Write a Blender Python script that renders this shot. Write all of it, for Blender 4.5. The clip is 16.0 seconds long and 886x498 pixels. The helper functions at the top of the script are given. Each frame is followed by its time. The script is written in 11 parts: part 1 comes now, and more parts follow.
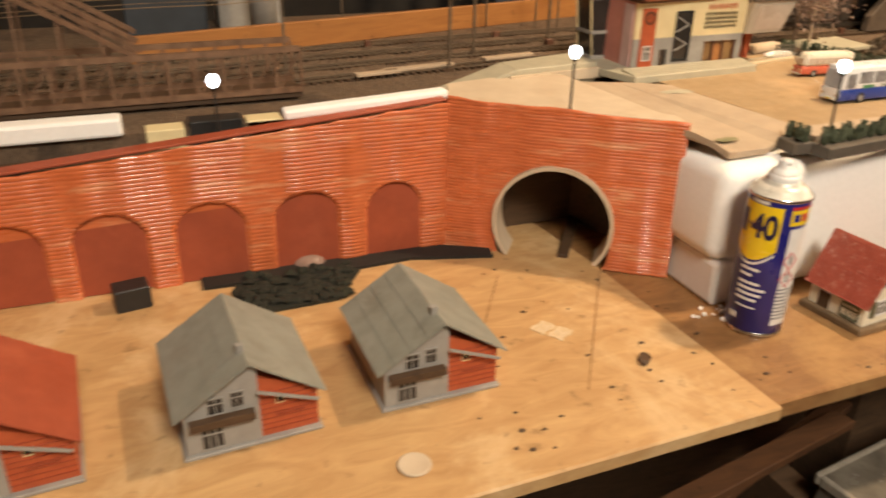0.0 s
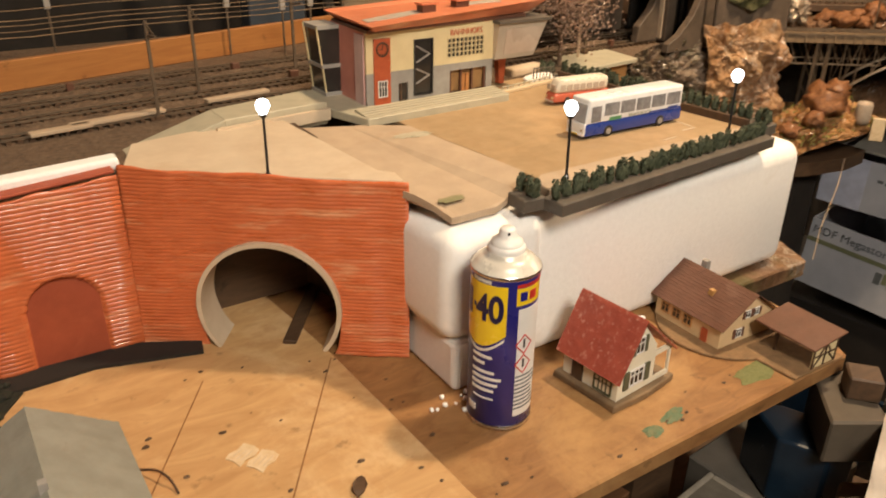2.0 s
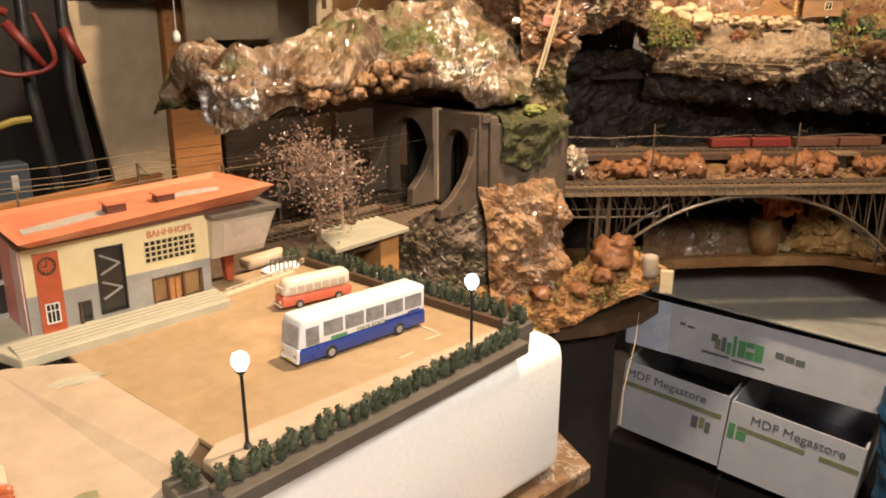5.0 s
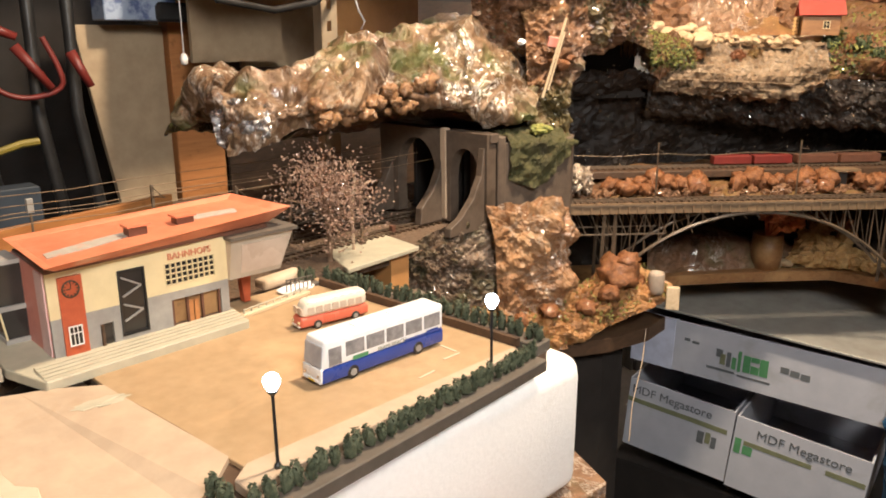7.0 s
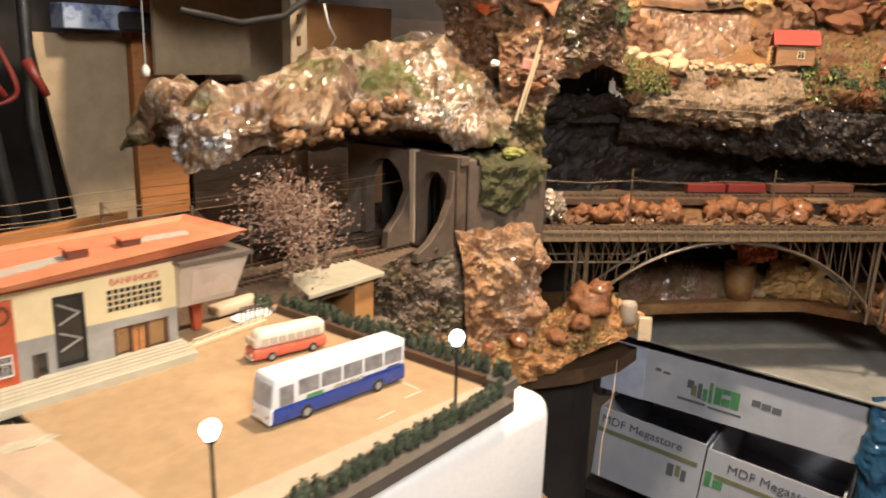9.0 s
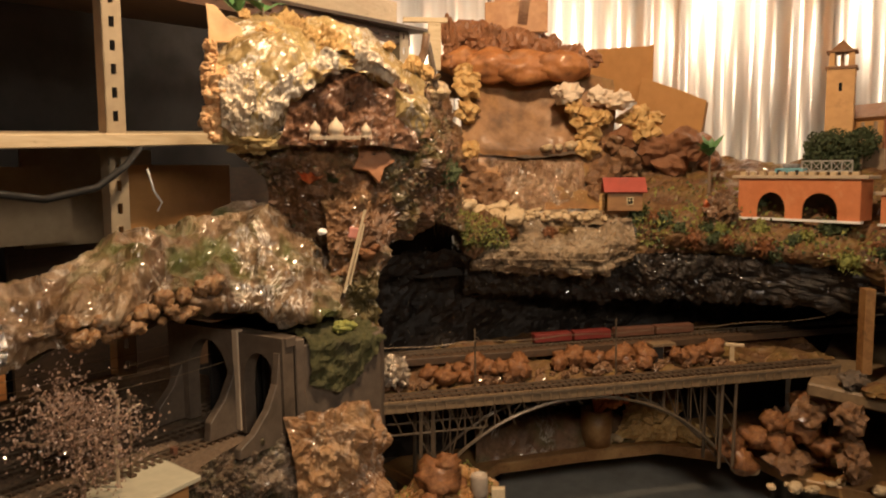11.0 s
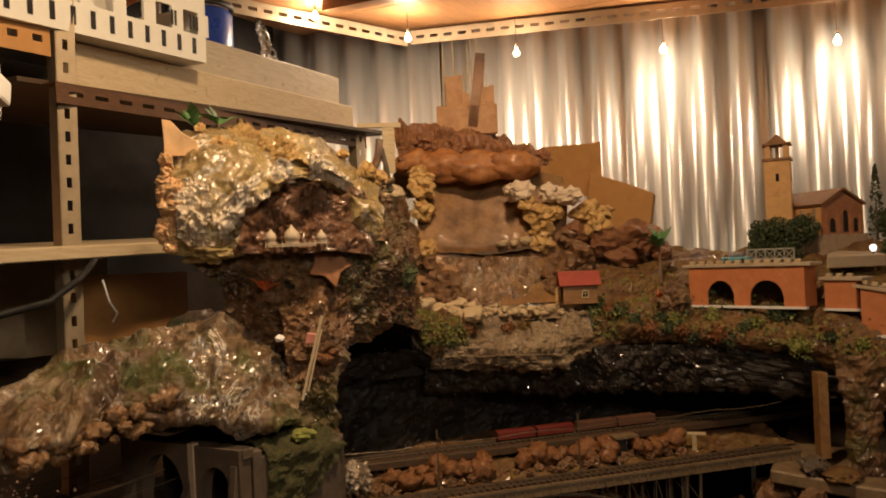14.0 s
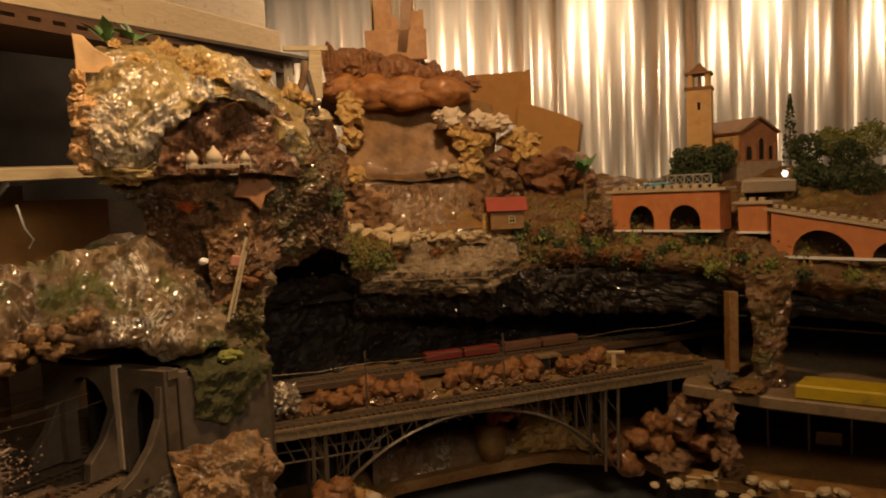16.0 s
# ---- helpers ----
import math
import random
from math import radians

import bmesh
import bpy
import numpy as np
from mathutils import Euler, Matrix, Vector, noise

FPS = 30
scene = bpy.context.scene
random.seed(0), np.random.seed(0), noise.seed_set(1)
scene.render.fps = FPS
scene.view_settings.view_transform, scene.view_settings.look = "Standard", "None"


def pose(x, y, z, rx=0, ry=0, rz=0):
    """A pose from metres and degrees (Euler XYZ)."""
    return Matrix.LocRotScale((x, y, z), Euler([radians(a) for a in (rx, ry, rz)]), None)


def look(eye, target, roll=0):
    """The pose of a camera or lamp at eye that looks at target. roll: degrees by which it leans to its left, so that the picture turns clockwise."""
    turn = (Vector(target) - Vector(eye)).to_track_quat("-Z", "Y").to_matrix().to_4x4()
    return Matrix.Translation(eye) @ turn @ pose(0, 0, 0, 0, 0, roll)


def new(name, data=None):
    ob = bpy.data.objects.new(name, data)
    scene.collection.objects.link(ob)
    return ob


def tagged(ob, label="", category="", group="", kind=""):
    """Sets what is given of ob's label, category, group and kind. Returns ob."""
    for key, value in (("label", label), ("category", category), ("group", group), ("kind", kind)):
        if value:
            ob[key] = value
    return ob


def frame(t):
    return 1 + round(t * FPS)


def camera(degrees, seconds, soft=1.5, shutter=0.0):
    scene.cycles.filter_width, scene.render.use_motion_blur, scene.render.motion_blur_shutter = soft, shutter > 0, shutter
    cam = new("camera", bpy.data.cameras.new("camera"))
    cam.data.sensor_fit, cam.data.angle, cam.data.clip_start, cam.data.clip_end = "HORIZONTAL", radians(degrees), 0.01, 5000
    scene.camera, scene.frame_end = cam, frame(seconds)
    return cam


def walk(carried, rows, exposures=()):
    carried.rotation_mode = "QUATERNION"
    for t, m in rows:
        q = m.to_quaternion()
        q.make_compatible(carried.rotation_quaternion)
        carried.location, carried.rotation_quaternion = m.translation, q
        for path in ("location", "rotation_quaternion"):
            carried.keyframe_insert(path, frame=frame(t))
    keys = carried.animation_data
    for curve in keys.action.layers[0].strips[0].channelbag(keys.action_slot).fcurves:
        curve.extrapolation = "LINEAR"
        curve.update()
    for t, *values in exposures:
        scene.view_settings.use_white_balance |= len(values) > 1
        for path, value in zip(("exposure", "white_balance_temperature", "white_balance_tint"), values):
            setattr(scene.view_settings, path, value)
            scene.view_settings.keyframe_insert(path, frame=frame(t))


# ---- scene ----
cam = camera(59.7, 16.0, soft=1.8, shutter=0.4)
PATH = [
    (0, (0.02, 0.007, 0.393), (0.708, 1.67, -0.479), 1.1),
    (0.5, (0.106, 0.013, 0.396), (0.944, 1.591, -0.503), 1.0),
    (1, (0.196, 0.026, 0.394), (1.084, 1.576, -0.505), 0.4),
    (1.5, (0.235, 0.049, 0.394), (1.134, 1.595, -0.501), -0.3),
    (2, (0.208, 0.08, 0.407), (1.215, 1.574, -0.462), 0.9),
    (2.5, (0.191, 0.105, 0.411), (1.389, 1.473, -0.421), 2.6),
    (3, (0.253, 0.102, 0.419), (1.537, 1.396, -0.405), 3.1),
    (3.5, (0.352, 0.093, 0.43), (1.56, 1.455, -0.397), 2.3),
    (4, (0.411, 0.104, 0.432), (1.604, 1.517, -0.328), 1.7),
    (4.2, (0.416, 0.113, 0.439), (1.682, 1.496, -0.257), 1.8),
    (6.3, (0.407, 0.139, 0.452), (1.781, 1.484, -0.097), 0.2),
    (6.5, (0.403, 0.139, 0.453), (1.774, 1.488, -0.093), 0.4),
    (7, (0.395, 0.141, 0.453), (1.76, 1.497, -0.091), 0.2),
    (7.5, (0.39, 0.147, 0.454), (1.752, 1.508, -0.087), 0.3),
    (8, (0.377, 0.16, 0.455), (1.748, 1.516, -0.076), 0.5),
    (8.5, (0.361, 0.185, 0.446), (1.77, 1.511, -0.061), 1.5),
    (9, (0.429, 0.166, 0.453), (1.853, 1.478, -0.045), 1.9),
    (9.5, (0.51, 0.161, 0.481), (1.942, 1.471, -0.005), 1.9),
    (10, (0.53, 0.159, 0.501), (2.01, 1.441, 0.091), 0.8),
    (10.2, (0.531, 0.156, 0.509), (2.062, 1.387, 0.136), 0.3),
    (12.3, (0.545, 0.148, 0.542), (2.223, 1.236, 0.509), -2.1),
    (12.5, (0.546, 0.145, 0.547), (2.224, 1.234, 0.526), -2.2),
    (13, (0.541, 0.145, 0.549), (2.222, 1.228, 0.563), -2.3),
    (13.5, (0.533, 0.142, 0.55), (2.218, 1.218, 0.578), -2.4),
    (14, (0.532, 0.134, 0.542), (2.234, 1.183, 0.569), -2.3),
    (14.5, (0.526, 0.134, 0.535), (2.255, 1.138, 0.538), -2.3),
    (15, (0.524, 0.128, 0.523), (2.258, 1.123, 0.467), -2.3),
    (15.5, (0.518, 0.122, 0.518), (2.265, 1.087, 0.396), -2.3),
    (16, (0.532, 0.119, 0.519), (2.308, 1.027, 0.378), -2.3),
]
walk(cam, [(t, look(eye, target, roll)) for t, eye, target, roll in PATH],
     exposures=[(0.0, -0.80, 6600, 10), (3.0, -0.98, 6400, 10), (4.2, -0.78, 6300, 10), (6.3, -0.42, 5700, 10), (9.0, -0.46, 5600, 10), (9.6, -0.55, 5800, 10), (10.2, -1.0, 6300, 12), (12.3, -2.34, 7000, 13), (14.5, -2.44, 7500, 14), (16.0, -2.54, 8500, 15)])

# ---- light ----
world = bpy.data.worlds.new("world")
world.use_nodes = True
world.node_tree.nodes["Background"].inputs[0].default_value = (0.10, 0.075, 0.055, 1)
world.node_tree.nodes["Background"].inputs[1].default_value = 0.3
scene.world = world


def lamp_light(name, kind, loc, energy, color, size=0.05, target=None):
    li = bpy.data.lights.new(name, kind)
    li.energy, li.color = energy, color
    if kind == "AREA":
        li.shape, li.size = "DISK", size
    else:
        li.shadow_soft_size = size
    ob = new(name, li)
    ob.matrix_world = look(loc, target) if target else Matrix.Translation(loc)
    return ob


lamp_light("ceiling_light", "AREA", (0.20, -0.68, 1.32), 65.0, (1.0, 0.89, 0.73), 0.55, (0.55, 0.85, 0.1))
# added warm fill above the mountain; no lamp is seen there
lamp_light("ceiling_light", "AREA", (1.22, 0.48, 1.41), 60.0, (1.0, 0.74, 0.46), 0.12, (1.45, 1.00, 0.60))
BULBS = [(2.408, 1.731, 1.327), (2.646, 1.54, 1.276), (2.866, 1.253, 1.222), (3.029, 0.809, 1.189), (3.144, 0.318, 1.153), (3.237, -0.104, 1.139)]
for b in BULBS:
    lamp_light("bulb_light", "POINT", b, 27.0, (1.0, 0.83, 0.62), 0.026)


# ---- mesh helpers ----
def bm_new():
    return bmesh.new()


def box(bm, x0, y0, z0, x1, y1, z1, m=None):
    v = [bm.verts.new((x, y, z)) for z in (z0, z1) for x, y in ((x0, y0), (x1, y0), (x1, y1), (x0, y1))]
    for f in ((3, 2, 1, 0), (4, 5, 6, 7), (0, 1, 5, 4), (1, 2, 6, 5), (2, 3, 7, 6), (3, 0, 4, 7)):
        bm.faces.new([v[i] for i in f])
    if m is not None:
        for p in v:
            p.co = m @ p.co
    return bm


def prism(bm, pts, z0, z1, m=None):
    """Polygon pts (counter-clockwise from above) between the heights z0 and z1."""
    lo = [bm.verts.new((p[0], p[1], z0)) for p in pts]
    hi = [bm.verts.new((p[0], p[1], z1)) for p in pts]
    n = len(pts)
    bm.faces.new(lo[::-1])
    bm.faces.new(hi)
    for i in range(n):
        j = (i + 1) % n
        bm.faces.new((lo[i], lo[j], hi[j], hi[i]))
    if m is not None:
        for p in lo + hi:
            p.co = m @ p.co
    return bm


XZ = Matrix(((1, 0, 0, 0), (0, 0, -1, 0), (0, 1, 0, 0), (0, 0, 0, 1)))  # polygon in x and z, extruded towards -y
YZ = Matrix(((0, 0, 1, 0), (1, 0, 0, 0), (0, 1, 0, 0), (0, 0, 0, 1)))  # polygon in y and z, extruded towards +x


def rod(bm, a, b, r0, r1=None, n=10):
    a, b = Vector(a), Vector(b)
    r1 = r0 if r1 is None else r1
    d = (b - a).normalized()
    u = d.orthogonal().normalized()
    w = d.cross(u)
    ca, cb = [], []
    for i in range(n):
        t = 2 * math.pi * i / n
        o = u * math.cos(t) + w * math.sin(t)
        ca.append(bm.verts.new(a + o * r0))
        cb.append(bm.verts.new(b + o * r1))
    for i in range(n):
        j = (i + 1) % n
        bm.faces.new((ca[i], ca[j], cb[j], cb[i]))
    bm.faces.new(ca[::-1])
    bm.faces.new(cb)
    return bm


def lathe(bm, prof, n=24, m=None):
    rings, made = [], []
    for r, z in prof:
        if r < 1e-6:
            rings.append([bm.verts.new((0, 0, z))])
        else:
            rings.append([bm.verts.new((r * math.cos(2 * math.pi * i / n), r * math.sin(2 * math.pi * i / n), z)) for i in range(n)])
        made += rings[-1]
    for a, b in zip(rings, rings[1:]):
        for i in range(n):
            j = (i + 1) % n
            if len(a) == 1 and len(b) > 1:
                bm.faces.new((a[0], b[j], b[i]))
            elif len(b) == 1 and len(a) > 1:
                bm.faces.new((a[i], a[j], b[0]))
            elif len(a) > 1:
                bm.faces.new((a[i], a[j], b[j], b[i]))
    if m is not None:
        for p in made:
            p.co = m @ p.co
    return bm


def tube(bm, pts, r, n=6):
    pts = [Vector(p) for p in pts]
    last = None
    for i, p in enumerate(pts):
        d = (pts[min(i + 1, len(pts) - 1)] - pts[max(i - 1, 0)]).normalized()
        u = d.cross(Vector((0.13, 0.21, 0.97))).normalized()
        w = d.cross(u)
        ring = [bm.verts.new(p + (u * math.cos(2 * math.pi * k / n) + w * math.sin(2 * math.pi * k / n)) * r) for k in range(n)]
        if last:
            for k in range(n):
                j = (k + 1) % n
                bm.faces.new((last[k], last[j], ring[j], ring[k]))
        last = ring
    return bm


def spline(pts, t):
    """Catmull-Rom through pts, t from 0 to 1."""
    n = len(pts) - 1
    s = min(max(t, 0.0), 1.0) * n
    i = min(int(s), n - 1)
    f = s - i
    p0, p1, p2, p3 = pts[max(i - 1, 0)], pts[i], pts[i + 1], pts[min(i + 2, n)]
    return 0.5 * ((2 * p1) + (p2 - p0) * f + (2 * p0 - 5 * p1 + 4 * p2 - p3) * f * f + (3 * p1 - p0 - 3 * p2 + p3) * f * f * f)


def rough(v, freq, seed):
    o = Vector((seed * 3.17, seed * 1.31, seed * 2.03))
    return noise.fractal(v * freq + o, 0.9, 2.1, 5)


def crease(v, freq, seed):
    """Sharp folds, as in crumpled foil or split rock: about 0 to 1."""
    o = Vector((seed * 1.7, seed * 2.9, seed * 0.7))
    p = v * freq + o
    p = p + Vector((noise.noise(p * 0.7), noise.noise(p * 0.7 + Vector((9, 0, 0))), noise.noise(p * 0.7 + Vector((0, 9, 0))))) * 0.7
    d, _ = noise.voronoi(p)
    r = 1 - 2.2 * abs(noise.noise(p * 0.8 + Vector((4, 1, 7))))
    return 0.55 * min(1.0, (d[1] - d[0]) * 1.3) + 0.45 * max(r, 0.0) ** 2


def loft(sections, nu, nv, amp=0.008, freq=12, fold=0.006, ffreq=25, seed=1, bm=None, fine=0.0):
    """A sheet through sections (lists of points, equal in number), roughened along its normals."""
    bm = bm or bm_new()
    rows = [[Vector(p) for p in s] for s in sections]
    pts = []
    for i in range(nu + 1):
        sec = [spline([r[k] for r in rows], i / nu) for k in range(len(rows[0]))]
        pts.append([spline(sec, j / nv) for j in range(nv + 1)])
    out = []
    for i in range(nu + 1):
        line = []
        for j in range(nv + 1):
            p = pts[i][j]
            du = pts[min(i + 1, nu)][j] - pts[max(i - 1, 0)][j]
            dv = pts[i][min(j + 1, nv)] - pts[i][max(j - 1, 0)]
            n = du.cross(dv)
            n = n.normalized() if n.length > 1e-9 else Vector((0, 0, 1))
            h = amp * rough(p, freq, seed)
            if fold:
                h += fold * (crease(p, ffreq, seed) - 0.4) + 0.4 * fold * (crease(p, ffreq * 2.3, seed + 5) - 0.4)
            if fine:
                h += fine * (crease(p, ffreq * 4.5, seed + 11) - 0.4) + fine * rough(p, ffreq * 3, seed + 3)
            line.append(bm.verts.new(p + n * h))
        out.append(line)
    for i in range(nu):
        for j in range(nv):
            bm.faces.new((out[i][j], out[i + 1][j], out[i + 1][j + 1], out[i][j + 1]))
    return bm


def blob(bm, c, r, sub=3, amp=0.25, freq=1.3, fold=0.0, seed=1, m=None):
    """A lump with radii r round c; amp and fold are shares of its size."""
    ret = bmesh.ops.create_icosphere(bm, subdivisions=sub, radius=1.0)
    c, r = Vector(c), Vector(r)
    for v in ret["verts"]:
        d = v.co.normalized()
        k = 1 + amp * rough(d, freq, seed) + (fold * (crease(d, freq * 1.6, seed) - 0.4) if fold else 0)
        p = Vector((d.x * r.x, d.y * r.y, d.z * r.z)) * k
        v.co = c + (m @ p if m is not None else p)
    return bm


def finish(bm, bevel=0.0, segs=1):
    bmesh.ops.recalc_face_normals(bm, faces=bm.faces)
    if bevel:
        edges = [e for e in bm.edges if len(e.link_faces) == 2 and e.calc_face_angle(0) > 0.6]
        bmesh.ops.bevel(bm, geom=edges, offset=bevel, segments=segs, affect="EDGES", profile=0.5)


def mesh_of(name, bm, mat, bevel=0.0, smooth=False, segs=1, raw=False):
    if not raw:
        finish(bm, bevel, segs)
    me = bpy.data.meshes.new(name)
    bm.to_mesh(me)
    bm.free()
    me.materials.append(mat)
    if smooth:
        me.polygons.foreach_set("use_smooth", [True] * len(me.polygons))
    return me


def part(name, bm, mat, parent, label="", bevel=0.0, smooth=False, segs=1, raw=False):
    ob = new(name, mesh_of(name, bm, mat, bevel, smooth, segs, raw))
    ob.parent = parent
    return tagged(ob, label)


def thing(name, label, category, m=None, group="", kind=""):
    ob = new(name)
    ob.empty_display_size = 0.02
    if m is not None:
        ob.matrix_basis = m
    return tagged(ob, label, category, group, kind)


def solid(name, bm, mat, label, category, kind="", group="", bevel=0.0, smooth=False, segs=1, raw=False, m=None):
    ob = new(name, mesh_of(name, bm, mat, bevel, smooth, segs, raw))
    if m is not None:
        ob.matrix_basis = m
    return tagged(ob, label, category, group, kind)


def again(ob, parent, m):
    """Another part on the same mesh."""
    o = new(ob.name.split(".")[0], ob.data)
    o.parent = parent
    o.matrix_basis = m
    return o


def flakes(sections, n, mat_, name, label, seed, lo=0.0012, hi=0.0034, v0=0.0, v1=1.0, lift=0.008):
    r = random.Random(seed)
    rows = [[Vector(p) for p in q] for q in sections]
    bm = bm_new()
    for i in range(n):
        u, w = r.random(), r.uniform(v0, v1)
        col = [spline([q[j] for q in rows], u) for j in range(len(rows[0]))]
        p = spline(col, w) + Vector((-0.6, -0.7, 0.4)) * lift * r.uniform(0.4, 1.6)
        q = Euler((r.uniform(0, 6), r.uniform(0, 6), r.uniform(0, 6))).to_matrix()
        k = r.uniform(lo, hi)
        bm.faces.new([bm.verts.new(p + q @ Vector(c) * k) for c in ((1, 0, 0), (-0.5, 0.8, 0), (-0.5, -0.8, 0.3))])
    solid(name, bm, mat_, label, "flakes", "stuff", raw=True)


# ---- lie of the land ----
FRONT = Matrix.Translation((0.007, 0.0088, -0.0045))
BEND = Matrix(((0.9998, 0.0017, -0.0179, 0.0081), (-0.0017, 1.0, 0.001, 0.0092), (0.0179, -0.001, 0.9998, -0.0168), (0, 0, 0, 1)))
UPPER = Matrix(((0.9989, -0.0290, -0.0367, 0.0370), (0.0276, 0.9988, -0.0420, -0.0275), (0.0379, 0.0407, 0.9985, -0.0775), (0, 0, 0, 1)))
STANDING = ("model_hut", "viaduct", "model_railing", "model_car", "model_church", "model_tree", "street_lamp", "model_castle", "model_palace", "palm", "wood_post", "white_post")


def top_level():
    return {ob for ob in bpy.data.objects if ob.parent is None}


def settle(before, m):
    """Lays all that was added since on its stretch of land; houses, trees and posts keep upright."""
    for ob in sorted(top_level() - before, key=lambda o: o.name):
        if ob.type not in {"MESH", "EMPTY"}:
            continue
        if ob.name.split(".")[0] in STANDING:
            p = ob.matrix_basis.translation.copy()
            if p.length < 1e-6:
                c = ob if ob.type == "MESH" else ob.children[0]
                p = sum((v.co for v in c.data.vertices), Vector()) / len(c.data.vertices)
            ob.matrix_basis = Matrix.Translation(m @ p - p) @ ob.matrix_basis
        else:
            ob.matrix_basis = m @ ob.matrix_basis


# ---- materials ----
def nodes_of(name):
    m = bpy.data.materials.new(name)
    m.use_nodes = True
    nt = m.node_tree
    return m, nt, nt.nodes["Principled BSDF"]


def coords(nt, stretch=(1, 1, 1)):
    tc = nt.nodes.new("ShaderNodeTexCoord")
    oi = nt.nodes.new("ShaderNodeObjectInfo")
    mul = nt.nodes.new("ShaderNodeVectorMath")
    mul.operation = "MULTIPLY_ADD"
    mul.inputs[1].default_value = stretch
    nt.links.new(tc.outputs["Object"], mul.inputs[0])
    nt.links.new(oi.outputs["Random"], mul.inputs[2])
    return mul.outputs[0]


def noise_node(nt, vec, scale, detail=6, rough_=0.6, dist=0.0):
    n = nt.nodes.new("ShaderNodeTexNoise")
    n.inputs["Scale"].default_value, n.inputs["Detail"].default_value = scale, detail
    n.inputs["Roughness"].default_value, n.inputs["Distortion"].default_value = rough_, dist
    nt.links.new(vec, n.inputs["Vector"])
    return n.outputs["Fac"]


def ramp(nt, fac, stops):
    r = nt.nodes.new("ShaderNodeValToRGB")
    e = r.color_ramp.elements
    while len(e) < len(stops):
        e.new(0.5)
    for el, (p, c) in zip(e, stops):
        el.position, el.color = p, (*c, 1) if len(c) == 3 else c
    nt.links.new(fac, r.inputs[0])
    return r.outputs[0]


def mixc(nt, fac, a, b):
    m = nt.nodes.new("ShaderNodeMix")
    m.data_type = "RGBA"
    nt.links.new(fac, m.inputs["Factor"])
    nt.links.new(a, m.inputs["A"])
    if isinstance(b, tuple):
        m.inputs["B"].default_value = (*b, 1)
    else:
        nt.links.new(b, m.inputs["B"])
    return m.outputs["Result"]


def bump(nt, bsdf, fac, strength, dist):
    b = nt.nodes.new("ShaderNodeBump")
    b.inputs["Strength"].default_value, b.inputs["Distance"].default_value = strength, dist
    nt.links.new(fac, b.inputs["Height"])
    nt.links.new(b.outputs[0], bsdf.inputs["Normal"])


def mat(name, c1, c2=None, scale=60, rough_=0.6, metal=0.0, bmp=0.3, bscale=300, stain=None, sscale=12, sat=0.6, stretch=(1, 1, 1), dist=0.0008, coat=0.0, span=(0.35, 0.65), spec=0.5):
    """Two tones in fine grain, stains at a larger scale, uneven gloss and fine relief."""
    m, nt, b = nodes_of(name)
    c2 = c2 or tuple(x * 0.8 for x in c1)
    vec = coords(nt, stretch)
    n1 = noise_node(nt, vec, scale)
    col = ramp(nt, n1, [(span[0], c1), (span[1], c2)])
    if stain:
        n2 = noise_node(nt, vec, sscale, 8, 0.65, 0.4)
        f = ramp(nt, n2, [(sat, (0, 0, 0)), (min(sat + 0.16, 1), (1, 1, 1))])
        col = mixc(nt, f, col, stain)
    nt.links.new(col, b.inputs["Base Color"])
    rr = ramp(nt, noise_node(nt, vec, scale * 0.4), [(0.3, (max(rough_ - 0.12, 0.03),) * 3), (0.7, (min(rough_ + 0.12, 1),) * 3)])
    nt.links.new(rr, b.inputs["Roughness"])
    b.inputs["Metallic"].default_value = metal
    b.inputs["Coat Weight"].default_value = coat
    b.inputs["Specular IOR Level"].default_value = spec
    if bmp:
        bump(nt, b, noise_node(nt, vec, bscale, 5), bmp, dist)
    return m


